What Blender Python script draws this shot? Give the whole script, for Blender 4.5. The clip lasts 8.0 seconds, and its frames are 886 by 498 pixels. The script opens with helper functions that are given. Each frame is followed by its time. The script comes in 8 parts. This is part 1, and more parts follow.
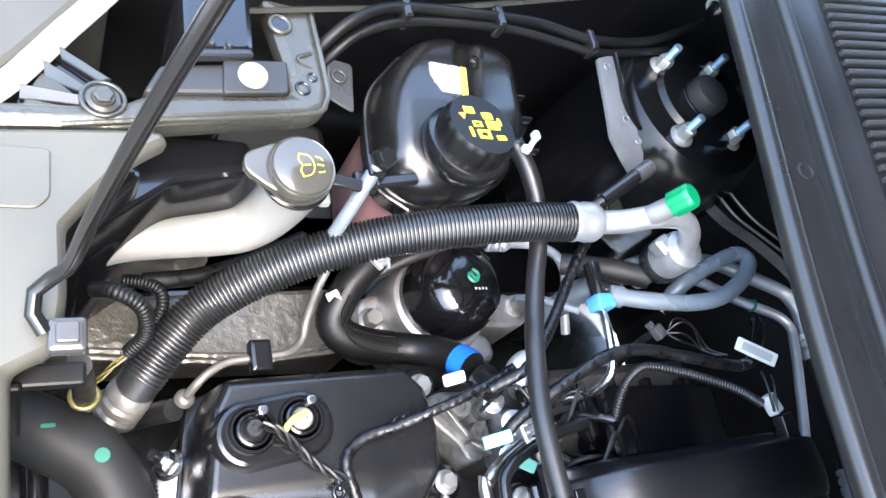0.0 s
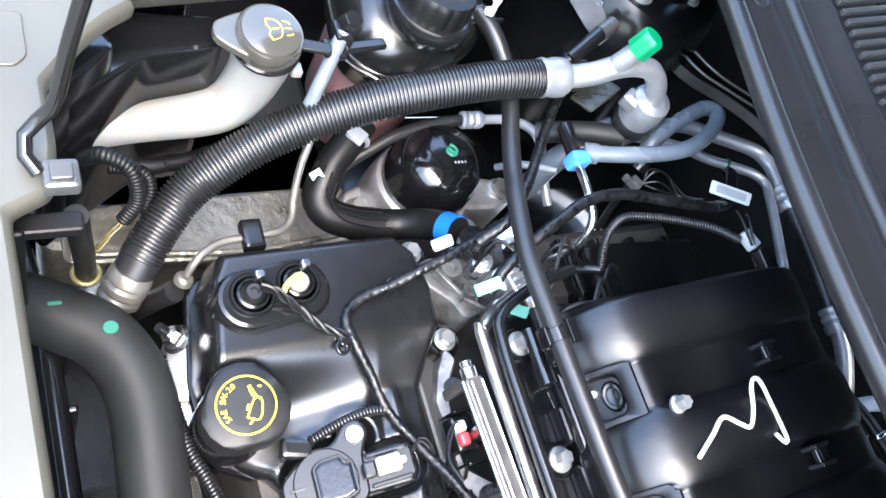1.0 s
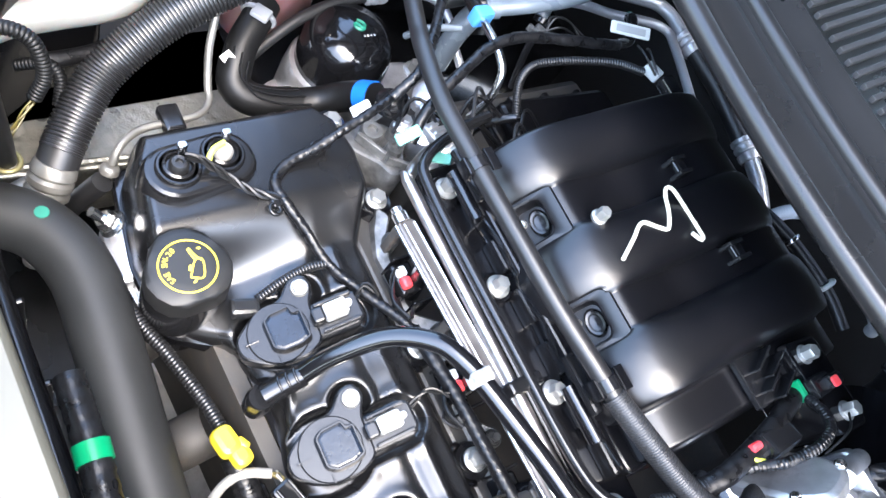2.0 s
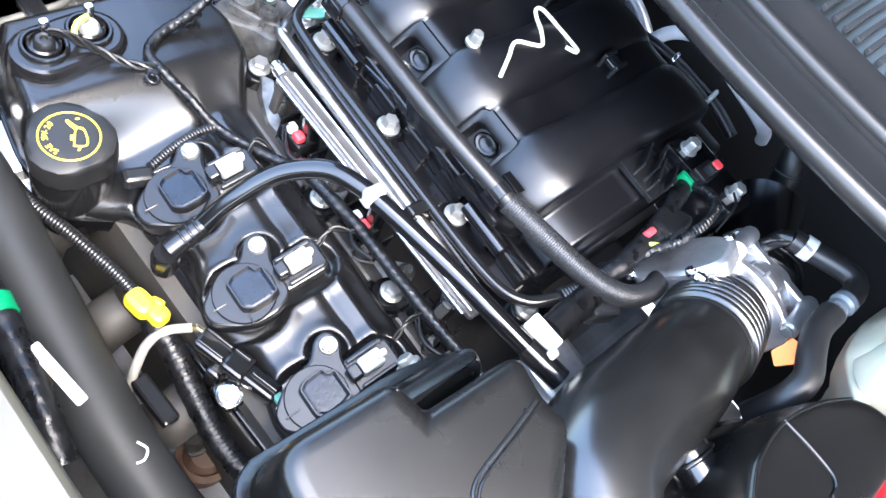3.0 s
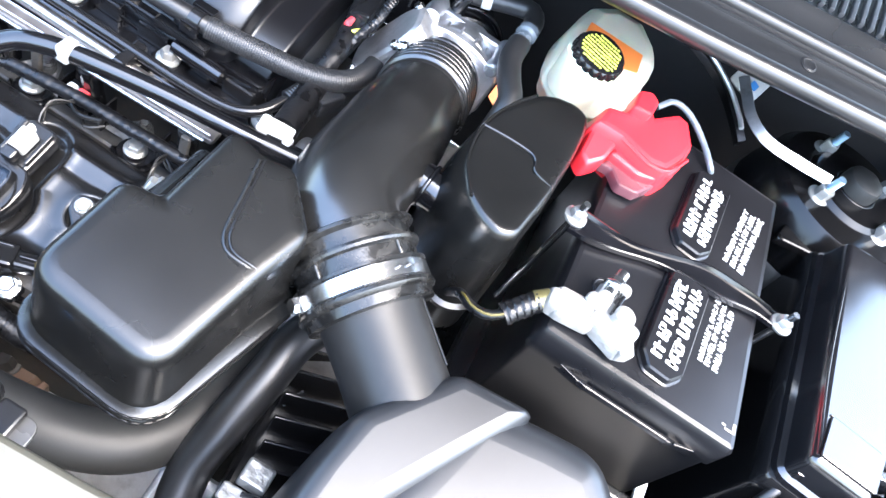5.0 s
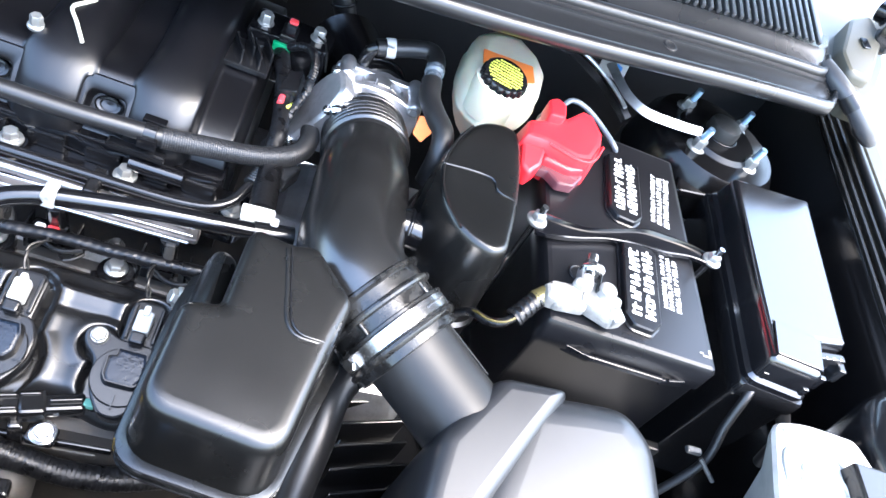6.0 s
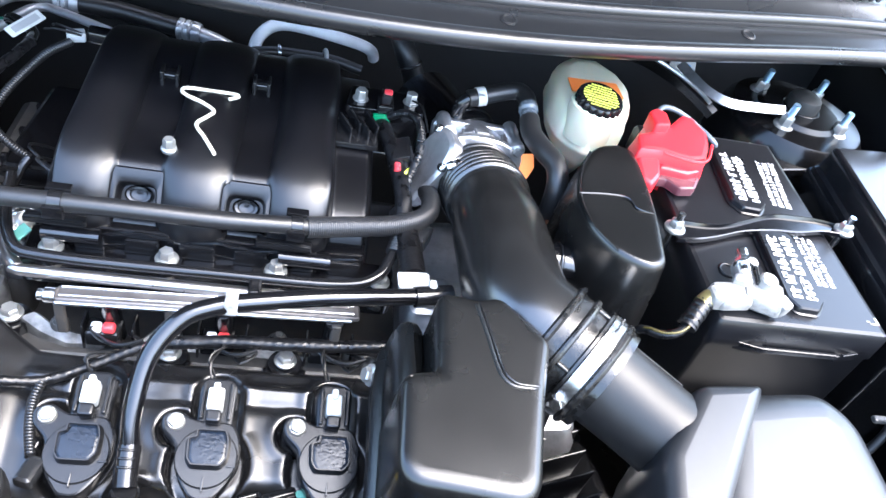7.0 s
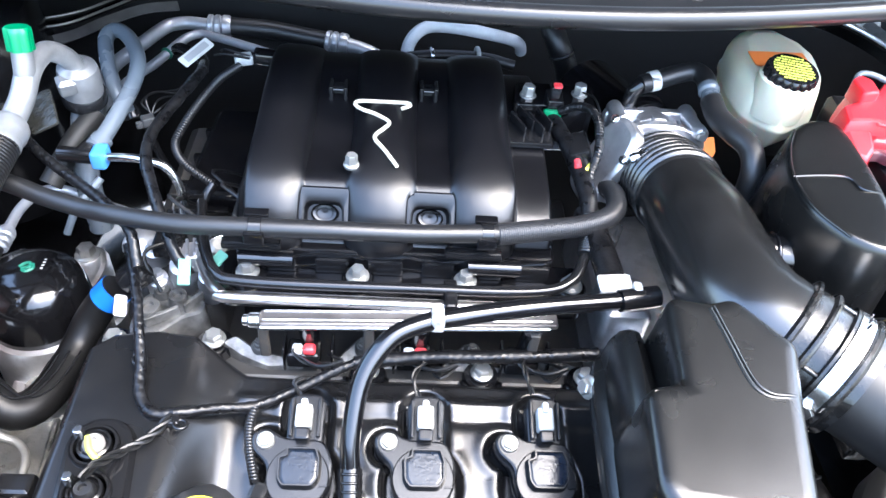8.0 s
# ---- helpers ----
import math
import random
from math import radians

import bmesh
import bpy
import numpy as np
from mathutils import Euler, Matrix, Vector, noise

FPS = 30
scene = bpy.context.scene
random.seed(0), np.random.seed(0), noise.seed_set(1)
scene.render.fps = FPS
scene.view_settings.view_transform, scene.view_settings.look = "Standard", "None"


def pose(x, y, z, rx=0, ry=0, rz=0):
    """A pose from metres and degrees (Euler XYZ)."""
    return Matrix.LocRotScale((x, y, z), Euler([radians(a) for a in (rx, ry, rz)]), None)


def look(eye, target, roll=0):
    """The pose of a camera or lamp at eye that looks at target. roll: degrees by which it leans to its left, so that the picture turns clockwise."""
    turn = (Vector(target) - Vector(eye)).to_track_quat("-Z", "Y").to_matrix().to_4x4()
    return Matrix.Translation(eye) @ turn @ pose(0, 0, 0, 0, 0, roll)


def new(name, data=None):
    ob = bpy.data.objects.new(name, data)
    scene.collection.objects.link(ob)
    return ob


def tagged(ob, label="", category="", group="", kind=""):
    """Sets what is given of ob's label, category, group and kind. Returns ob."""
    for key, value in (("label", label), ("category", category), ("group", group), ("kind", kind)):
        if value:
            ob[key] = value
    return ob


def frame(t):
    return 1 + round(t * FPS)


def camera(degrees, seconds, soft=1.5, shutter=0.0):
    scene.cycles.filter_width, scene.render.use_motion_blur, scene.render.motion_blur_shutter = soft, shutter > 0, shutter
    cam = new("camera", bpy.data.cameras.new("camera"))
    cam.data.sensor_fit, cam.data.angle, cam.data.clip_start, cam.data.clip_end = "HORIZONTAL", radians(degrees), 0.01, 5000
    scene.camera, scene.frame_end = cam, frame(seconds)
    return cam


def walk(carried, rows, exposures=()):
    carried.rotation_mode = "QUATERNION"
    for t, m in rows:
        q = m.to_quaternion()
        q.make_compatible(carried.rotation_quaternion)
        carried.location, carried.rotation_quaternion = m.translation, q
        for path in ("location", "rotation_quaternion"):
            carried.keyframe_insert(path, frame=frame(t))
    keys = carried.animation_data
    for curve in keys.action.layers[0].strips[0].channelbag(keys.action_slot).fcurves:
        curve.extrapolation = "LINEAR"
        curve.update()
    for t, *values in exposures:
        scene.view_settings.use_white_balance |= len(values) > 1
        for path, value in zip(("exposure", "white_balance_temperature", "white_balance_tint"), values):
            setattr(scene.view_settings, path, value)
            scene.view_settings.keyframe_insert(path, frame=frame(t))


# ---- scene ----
cam = camera(61.4, 8.0)
PATH = [
    (0, (-0.222, -0.661, 1.401), (-0.984, 0.328, -0.162), 46.5),
    (0.5, (-0.179, -0.668, 1.395), (-0.886, 0.335, -0.185), 46.2),
    (1, (-0.134, -0.67, 1.382), (-0.788, 0.342, -0.215), 44.3),
    (1.5, (-0.081, -0.674, 1.377), (-0.675, 0.363, -0.227), 42.4),
    (1.7, (-0.063, -0.678, 1.375), (-0.619, 0.387, -0.225), 42.6),
    (2.8, (0.063, -0.685, 1.362), (-0.313, 0.454, -0.239), 40.6),
    (3, (0.088, -0.688, 1.36), (-0.25, 0.46, -0.243), 40.0),
    (3.5, (0.145, -0.697, 1.362), (-0.089, 0.457, -0.255), 40.5),
    (4, (0.204, -0.71, 1.374), (0.073, 0.457, -0.245), 40.2),
    (4.5, (0.237, -0.723, 1.387), (0.225, 0.483, -0.209), 40.0),
    (4.7, (0.237, -0.728, 1.39), (0.279, 0.499, -0.188), 39.5),
    (5.8, (0.117, -0.797, 1.414), (0.542, 0.539, -0.012), 33.9),
    (6, (0.09, -0.809, 1.419), (0.569, 0.551, 0.033), 32.2),
    (6.5, (0.018, -0.821, 1.412), (0.538, 0.58, 0.083), 26.6),
    (7, (-0.035, -0.816, 1.398), (0.368, 0.611, 0.055), 17.5),
    (7.5, (-0.078, -0.802, 1.387), (0.203, 0.617, 0.007), 10.3),
    (8, (-0.122, -0.779, 1.372), (0.022, 0.64, -0.03), 6.8),
]
walk(cam, [(t, look(eye, target, roll)) for t, eye, target, roll in PATH], exposures=((0, 3.67, 6150, 10), (1.5, 3.76, 5950, 10), (3.0, 3.90, 5950, 10), (3.6, 3.97, 5980, 10), (4.0, 4.05, 5980, 10), (4.5, 4.06, 5980, 10), (6.0, 3.76, 5900, 10), (6.5, 3.69, 5850, 10), (7.5, 3.70, 5820, 10), (8, 3.72, 5850, 10)))

# ---- world, sun and exposure ----
world = bpy.data.worlds.new("sky")
scene.world = world
world.use_nodes = True
wn = world.node_tree
sky = wn.nodes.new("ShaderNodeTexSky")
sky.sky_type, sky.sun_disc = "NISHITA", False
SUN_ELEVATION, SUN_ROTATION = 64, 108
sky.sun_elevation, sky.sun_rotation = radians(SUN_ELEVATION), radians(SUN_ROTATION)
sky.air_density, sky.dust_density, sky.ozone_density = 1.5, 5.0, 2.0
wn.nodes["Background"].inputs["Strength"].default_value = 0.146
wn.links.new(sky.outputs[0], wn.nodes["Background"].inputs["Color"])
lamp = bpy.data.lights.new("sun", "SUN")
lamp.energy, lamp.angle, lamp.color = 0.3, radians(60), (1.0, 0.985, 0.97)
sun = new("sun", lamp)
sun.matrix_world = look((math.sin(radians(SUN_ROTATION)) * 6, math.cos(radians(SUN_ROTATION)) * 6, 6 * math.tan(radians(SUN_ELEVATION))), (0, 0, 0))

# ---- materials ----


def mat(name, color, rough=0.5, metal=0.0, grain=(600, 0.05), blotch=(14, 0.12), dirt=None, coat=0.0, ior=1.53, through_light=0.0, subsurface=0.0, spread=0.12, islands=0.0):
    """Principled material; grain: fine relief (scale per metre, strength); blotch: broad change of tone and gloss; dirt: (colour, amount)."""
    m = bpy.data.materials.new(name)
    m.use_nodes = True
    nt = m.node_tree
    b = nt.nodes["Principled BSDF"]
    coord = nt.nodes.new("ShaderNodeTexCoord")
    big, fine = nt.nodes.new("ShaderNodeTexNoise"), nt.nodes.new("ShaderNodeTexNoise")
    big.inputs["Scale"].default_value, big.inputs["Detail"].default_value = blotch[0], 5
    fine.inputs["Scale"].default_value, fine.inputs["Detail"].default_value = grain[0], 3
    for n in (big, fine):
        nt.links.new(coord.outputs["Object"], n.inputs["Vector"])
    ramp = nt.nodes.new("ShaderNodeMapRange")
    ramp.inputs["From Min"].default_value, ramp.inputs["From Max"].default_value = 0.3, 0.7
    ramp.inputs["To Min"].default_value, ramp.inputs["To Max"].default_value = 1 - blotch[1], 1 + blotch[1]
    nt.links.new(big.outputs[0], ramp.inputs["Value"])
    mul = nt.nodes.new("ShaderNodeMixRGB")
    mul.blend_type, mul.inputs["Fac"].default_value = "MULTIPLY", 1.0
    mul.inputs["Color1"].default_value = (*color, 1)
    nt.links.new(ramp.outputs[0], mul.inputs["Color2"])
    tint = mul.outputs[0]
    if islands:
        info, vary, mul2 = nt.nodes.new("ShaderNodeObjectInfo"), nt.nodes.new("ShaderNodeMapRange"), nt.nodes.new("ShaderNodeMixRGB")
        vary.inputs["To Min"].default_value, vary.inputs["To Max"].default_value = 1 - islands, 1 + islands
        mul2.blend_type, mul2.inputs["Fac"].default_value = "MULTIPLY", 1.0
        nt.links.new(info.outputs["Random"], vary.inputs["Value"])
        nt.links.new(tint, mul2.inputs["Color1"])
        nt.links.new(vary.outputs[0], mul2.inputs["Color2"])
        tint = mul2.outputs[0]
    if dirt:
        spot, cut, mix = nt.nodes.new("ShaderNodeTexNoise"), nt.nodes.new("ShaderNodeMapRange"), nt.nodes.new("ShaderNodeMixRGB")
        spot.inputs["Scale"].default_value, spot.inputs["Detail"].default_value, spot.inputs["Roughness"].default_value = 45, 8, 0.7
        cut.inputs["From Min"].default_value, cut.inputs["From Max"].default_value = 0.52, 0.75
        cut.inputs["To Max"].default_value = dirt[1]
        nt.links.new(coord.outputs["Object"], spot.inputs["Vector"])
        nt.links.new(spot.outputs[0], cut.inputs["Value"])
        nt.links.new(cut.outputs[0], mix.inputs["Fac"])
        nt.links.new(tint, mix.inputs["Color1"])
        mix.inputs["Color2"].default_value = (*dirt[0], 1)
        tint = mix.outputs[0]
    nt.links.new(tint, b.inputs["Base Color"])
    gloss = nt.nodes.new("ShaderNodeMapRange")
    gloss.inputs["From Min"].default_value, gloss.inputs["From Max"].default_value = 0.3, 0.7
    gloss.inputs["To Min"].default_value, gloss.inputs["To Max"].default_value = max(0.02, rough - spread * rough), min(1, rough + spread * rough)
    nt.links.new(big.outputs[0], gloss.inputs["Value"])
    nt.links.new(gloss.outputs[0], b.inputs["Roughness"])
    bump = nt.nodes.new("ShaderNodeBump")
    bump.inputs["Strength"].default_value, bump.inputs["Distance"].default_value = grain[1], (grain[2] if len(grain) > 2 else 0.00012)
    nt.links.new(fine.outputs[0], bump.inputs["Height"])
    nt.links.new(bump.outputs[0], b.inputs["Normal"])
    b.inputs["Metallic"].default_value, b.inputs["IOR"].default_value = metal, ior
    b.inputs["Coat Weight"].default_value, b.inputs["Coat Roughness"].default_value = coat, 0.08
    b.inputs["Transmission Weight"].default_value = through_light
    if subsurface:
        b.inputs["Subsurface Weight"].default_value, b.inputs["Subsurface Scale"].default_value = subsurface, 0.02
    return m


PLASTIC = mat("black plastic", (0.0065, 0.0065, 0.007), 0.17, grain=(900, 0.10))
PLASTIC_MATT = mat("grained black plastic", (0.0042, 0.0042, 0.0041), 0.27, grain=(1300, 0.5, 0.00016), blotch=(9, 0.2), dirt=((0.022, 0.021, 0.019), 0.18), ior=1.56)
PLASTIC_SATIN = mat("satin black moulding", (0.0038, 0.0038, 0.0044), 0.15, grain=(700, 0.05), blotch=(8, 0.2), ior=1.65)
PLASTIC_GREY = mat("dark grey plastic", (0.012, 0.0125, 0.0135), 0.24, grain=(900, 0.12))
COIL_GREY = mat("moulded grey coil plastic", (0.008, 0.0085, 0.0098), 0.24, grain=(900, 0.15), ior=1.46)
RESIN = mat("glossy potting resin", (0.005, 0.009, 0.017), 0.12, grain=(260, 0.35, 0.0004), blotch=(60, 0.4), ior=1.4)
RUBBER = mat("black rubber hose", (0.009, 0.009, 0.0094), 0.4, grain=(700, 0.15))
RUBBER_GREY = mat("weathered grey rubber hose", (0.0125, 0.0127, 0.0122), 0.55, grain=(600, 0.2), blotch=(20, 0.15), ior=1.42)
RUBBER_DARK = mat("dull black rubber", (0.004, 0.004, 0.004), 0.42, grain=(400, 0.4), blotch=(30, 0.3), ior=1.32)
TAPE_WRAP = mat("black harness tape", (0.0045, 0.0045, 0.005), 0.34, grain=(260, 0.8, 0.0006), blotch=(90, 0.4), ior=1.42, spread=0.4)
CONDUIT = mat("ribbed black conduit", (0.009, 0.009, 0.0095), 0.3, grain=(500, 0.1))
SLEEVE = mat("braided grey sleeve", (0.014, 0.014, 0.0145), 0.42, grain=(900, 0.6))
BAY_PAINT = mat("black painted sheet metal", (0.0045, 0.0045, 0.005), 0.15, grain=(300, 0.06), blotch=(6, 0.25), coat=0.25)
BOTTLE_BLACK = mat("satin black bottle plastic", (0.0065, 0.0065, 0.0062), 0.27, grain=(500, 0.10), blotch=(10, 0.2), dirt=((0.03, 0.028, 0.024), 0.2), ior=1.6)
DOME_BLACK = mat("wet-looking black dome", (0.004, 0.004, 0.0045), 0.12, grain=(90, 0.5, 0.0006), blotch=(30, 0.3), ior=1.6, spread=0.5)
TOWER_PAINT = mat("black tower paint", (0.003, 0.003, 0.0033), 0.20, grain=(200, 0.15), blotch=(9, 0.3), dirt=((0.012, 0.011, 0.010), 0.3), ior=1.38)
GUSSET_STEEL = mat("bright painted gusset steel", (0.14, 0.148, 0.16), 0.3, metal=0.35, grain=(120, 0.2), blotch=(16, 0.3), dirt=((0.10, 0.09, 0.075), 0.5))
EDGE_STEEL = mat("dull bright folded steel edge", (0.09, 0.085, 0.08), 0.35, metal=0.5, grain=(200, 0.2), blotch=(30, 0.3))
BRIGHT_CAST = mat("clean bright cast aluminium", (0.12, 0.118, 0.112), 0.38, metal=0.6, grain=(250, 0.6, 0.0005), blotch=(70, 0.5), dirt=((0.02, 0.018, 0.015), 0.8))
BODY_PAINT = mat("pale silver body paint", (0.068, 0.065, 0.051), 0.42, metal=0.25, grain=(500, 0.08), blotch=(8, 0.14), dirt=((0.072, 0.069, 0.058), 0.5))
RAIL_PAINT = mat("overspray silver paint", (0.066, 0.0645, 0.055), 0.26, metal=0.6, grain=(120, 0.6, 0.0012), blotch=(10, 0.3), dirt=((0.05, 0.05, 0.045), 0.6))
ALU = mat("cast aluminium", (0.62, 0.62, 0.63), 0.36, metal=0.9, grain=(500, 0.35), blotch=(30, 0.2), dirt=((0.15, 0.14, 0.12), 0.4))
ALU_TUBE = mat("drawn aluminium tube", (0.40, 0.41, 0.43), 0.36, metal=0.55, grain=(400, 0.06), blotch=(25, 0.1))
STEEL = mat("zinc plated steel", (0.68, 0.69, 0.70), 0.22, metal=1.0, grain=(500, 0.08), blotch=(60, 0.15))
RAIL_STEEL = mat("nickel plated fuel rail", (0.5, 0.465, 0.44), 0.3, metal=1.0, grain=(300, 0.06), blotch=(25, 0.15))
RAIL_DULL = mat("dull brushed rail steel", (0.14, 0.130, 0.125), 0.40, metal=0.75, grain=(300, 0.15), blotch=(30, 0.3))
PIPE_DULL = mat("dull oxidised aluminium", (0.16, 0.155, 0.14), 0.42, metal=0.6, grain=(300, 0.2), blotch=(40, 0.25), dirt=((0.05, 0.046, 0.04), 0.5))
SEAL_GREY = mat("weathered grey seal", (0.045, 0.047, 0.052), 0.35, grain=(500, 0.15), blotch=(20, 0.2))
ZINC = mat("pale zinc bolt", (0.36, 0.362, 0.345), 0.33, metal=0.75, grain=(400, 0.1), blotch=(60, 0.15))
FIREWALL = mat("dull black sound-deadened steel", (0.006, 0.006, 0.0065), 0.6, grain=(300, 0.4), blotch=(8, 0.2))
# paler than the cowl black: light on the slats put into the colour
SLAT_GREY = mat("lit grey cowl slats", (0.03, 0.03, 0.031), 0.34, grain=(900, 0.2), blotch=(10, 0.15))
AIRBOX = mat("smooth dark air box plastic", (0.0085, 0.0093, 0.011), 0.38, grain=(900, 0.2), blotch=(9, 0.2), dirt=((0.03, 0.029, 0.027), 0.15), ior=1.6)
MANIFOLD = mat("satin black manifold moulding", (0.0028, 0.0028, 0.0036), 0.34, grain=(700, 0.12), blotch=(8, 0.2), dirt=((0.028, 0.027, 0.025), 0.08), ior=1.52)
CAP_GREY = mat("glossy grey cap plastic", (0.042, 0.040, 0.033), 0.16, grain=(400, 0.06), coat=0.5)
SMOKE = mat("smoky grey plastic", (0.058, 0.058, 0.057), 0.28, metal=0.3, grain=(300, 0.1))
COVER_BLACK = mat("satin black valve cover", (0.0045, 0.0045, 0.0048), 0.27, grain=(900, 0.12), blotch=(9, 0.2), dirt=((0.028, 0.027, 0.025), 0.22), ior=1.62)
COWL_BLACK = mat("weathered black cowl plastic", (0.0125, 0.0125, 0.013), 0.29, grain=(1200, 0.3), blotch=(10, 0.15))
RAIL_DUST = mat("dusty silver rail paint", (0.24, 0.232, 0.205), 0.30, metal=0.5, grain=(90, 0.9, 0.003), blotch=(18, 0.3), dirt=((0.10, 0.095, 0.08), 0.6))
DUCT_RUBBER = mat("satin black duct rubber", (0.0085, 0.0084, 0.0082), 0.25, grain=(500, 0.08), blotch=(12, 0.2), dirt=((0.028, 0.027, 0.025), 0.22), ior=1.8)
OILY_RUBBER = mat("oily black rubber", (0.007, 0.007, 0.007), 0.26, grain=(160, 0.6, 0.0006), blotch=(70, 0.4), dirt=((0.06, 0.058, 0.052), 0.5), spread=0.7)
OUTLET = mat("dull black outlet plastic", (0.0075, 0.0075, 0.0075), 0.46, grain=(900, 0.25), blotch=(14, 0.25), dirt=((0.03, 0.029, 0.027), 0.2), ior=1.42)
LID_GLOSS = mat("glossy black lid", (0.006, 0.006, 0.007), 0.17, grain=(400, 0.08), blotch=(10, 0.2), ior=1.85)
PIPE_SILVER = mat("silver painted pipe", (0.56, 0.57, 0.59), 0.4, metal=0.1, grain=(400, 0.08), blotch=(25, 0.12))
HEAD_IRON = mat("grimy cast head", (0.055, 0.053, 0.05), 0.45, metal=0.6, grain=(250, 0.4), blotch=(30, 0.3), dirt=((0.02, 0.018, 0.016), 0.6))
CLEAR_TAPE = mat("cloudy clear tape", (0.24, 0.24, 0.235), 0.2, grain=(90, 0.5, 0.0008), blotch=(120, 0.4))
GLOSS_RIB = mat("glossy black ribbed hose", (0.01, 0.01, 0.0104), 0.3, grain=(500, 0.1), ior=1.65)
TRAY_DARK = mat("dull dark grey moulding", (0.011, 0.011, 0.0105), 0.5, grain=(500, 0.3), blotch=(20, 0.25))
TRIM_SILVER = mat("pale silver trim", (0.26, 0.255, 0.232), 0.3, metal=0.3, grain=(500, 0.06), blotch=(10, 0.1))
STRAP_PAINT = mat("shiny black strap paint", (0.004, 0.004, 0.005), 0.17, grain=(200, 0.12), blotch=(30, 0.3), ior=1.6)
BLUE_ZINC = mat("blue zinc thread", (0.35, 0.52, 0.68), 0.3, metal=0.85, grain=(900, 0.3))
DARK_METAL = mat("dark cast iron", (0.05, 0.047, 0.043), 0.55, metal=0.4, grain=(250, 0.4), dirt=((0.12, 0.09, 0.06), 0.5))
WHITE_POLY = mat("translucent white polyethylene", (0.18, 0.18, 0.17), 0.36, grain=(300, 0.10), blotch=(7, 0.08), subsurface=0.4)
YELLOWED = mat("ivory polyethylene", (0.52, 0.50, 0.385), 0.38, grain=(300, 0.10), blotch=(12, 0.12), subsurface=0.3)
WHITE_PLASTIC = mat("white plastic", (0.36, 0.37, 0.36), 0.35, grain=(600, 0.08))
GREY_PIPE = mat("light grey moulded hose", (0.1, 0.118, 0.135), 0.28, grain=(500, 0.08))
FOIL = mat("silvered heat foil", (0.26, 0.265, 0.27), 0.36, metal=0.55, grain=(200, 0.6), blotch=(60, 0.15))
RED_PLASTIC = mat("red terminal cover", (0.55, 0.013, 0.02), 0.42, grain=(500, 0.08), subsurface=0.15)
RED_CLEAR = mat("smoky red skirt", (0.075, 0.026, 0.032), 0.25, grain=(500, 0.05))
COOLANT = mat("pink coolant bottle", (0.23, 0.125, 0.128), 0.3, grain=(300, 0.06), blotch=(9, 0.2), subsurface=0.3)
RED_CLIP = mat("red connector lock", (0.62, 0.05, 0.06), 0.3, subsurface=0.3)
GREEN_CAP = mat("green cap plastic", (0.004, 0.2, 0.075), 0.4, grain=(500, 0.1))
GREEN_PAINT = mat("turquoise paint mark", (0.008, 0.125, 0.078), 0.5)
BLUE_TAPE = mat("blue plastic band", (0.01, 0.1, 0.42), 0.4, grain=(400, 0.2))
SKY_CLIP = mat("light blue clip plastic", (0.06, 0.22, 0.52), 0.38)
YELLOW = mat("yellow print", (0.75, 0.60, 0.03), 0.5, grain=(400, 0.05))
YELLOW_CLIP = mat("yellow connector plastic", (0.6, 0.45, 0.02), 0.4)
LIME = mat("lime print", (0.52, 0.56, 0.07), 0.5)
ORANGE = mat("orange sticker", (0.75, 0.20, 0.04), 0.5)
LABEL = mat("white paper label", (0.45, 0.45, 0.43), 0.5, blotch=(90, 0.06))
MINT = mat("mint label", (0.10, 0.30, 0.235), 0.55)
INK = mat("white print", (0.62, 0.62, 0.61), 0.5)
CREAM_PAINT = mat("cream paint marker", (0.55, 0.52, 0.42), 0.5)
BATTERY = mat("black battery case", (0.006, 0.006, 0.007), 0.30, grain=(500, 0.15), blotch=(12, 0.2), ior=1.42)
LEAD = mat("grey lead terminal", (0.33, 0.325, 0.31), 0.36, metal=0.6, grain=(140, 0.8, 0.0015), blotch=(60, 0.2))
LAMP_SHELL = mat("white lamp housing", (0.36, 0.36, 0.345), 0.42, grain=(300, 0.2), blotch=(25, 0.15), dirt=((0.16, 0.15, 0.13), 0.4))
LABEL_DARK = mat("grey barcode ink", (0.25, 0.25, 0.25), 0.6)
HOOD_MAT = mat("black hood lining", (0.02, 0.02, 0.02), 0.8, grain=(200, 0.6))
TILE = mat("pale floor tile", (0.42, 0.415, 0.4), 0.35, grain=(60, 0.1), blotch=(2, 0.08), islands=0.05)
GROUT = mat("grey grout", (0.28, 0.27, 0.26), 0.8)
WIRE = mat("black wire", (0.0055, 0.0055, 0.0055), 0.36, ior=1.42)
WIRE_YELLOW = mat("yellow wire", (0.08, 0.062, 0.01), 0.45)
WIRE_WHITE = mat("off-white wire sleeve", (0.22, 0.21, 0.19), 0.5)
BRASS = mat("olive brass ring", (0.16, 0.14, 0.06), 0.35, metal=0.6)
RUST_BROWN = mat("brown rubber bush", (0.11, 0.065, 0.04), 0.6, grain=(250, 0.4))

# ---- mesh helpers ----
ORIGIN = {}


def thing(name, base, label, category, group="", kind=""):
    ob = new(name)
    ob.location = base
    ob.empty_display_size = 0.02
    ORIGIN[ob.name] = Vector(base)
    return tagged(ob, label, category, group, kind)


def finish(bm, sharp=38):
    bmesh.ops.recalc_face_normals(bm, faces=bm.faces[:])
    for f in bm.faces:
        f.smooth = len(f.verts) < 5
    for e in bm.edges:
        e.smooth = len(e.link_faces) == 2 and e.calc_face_angle(0) < radians(sharp)


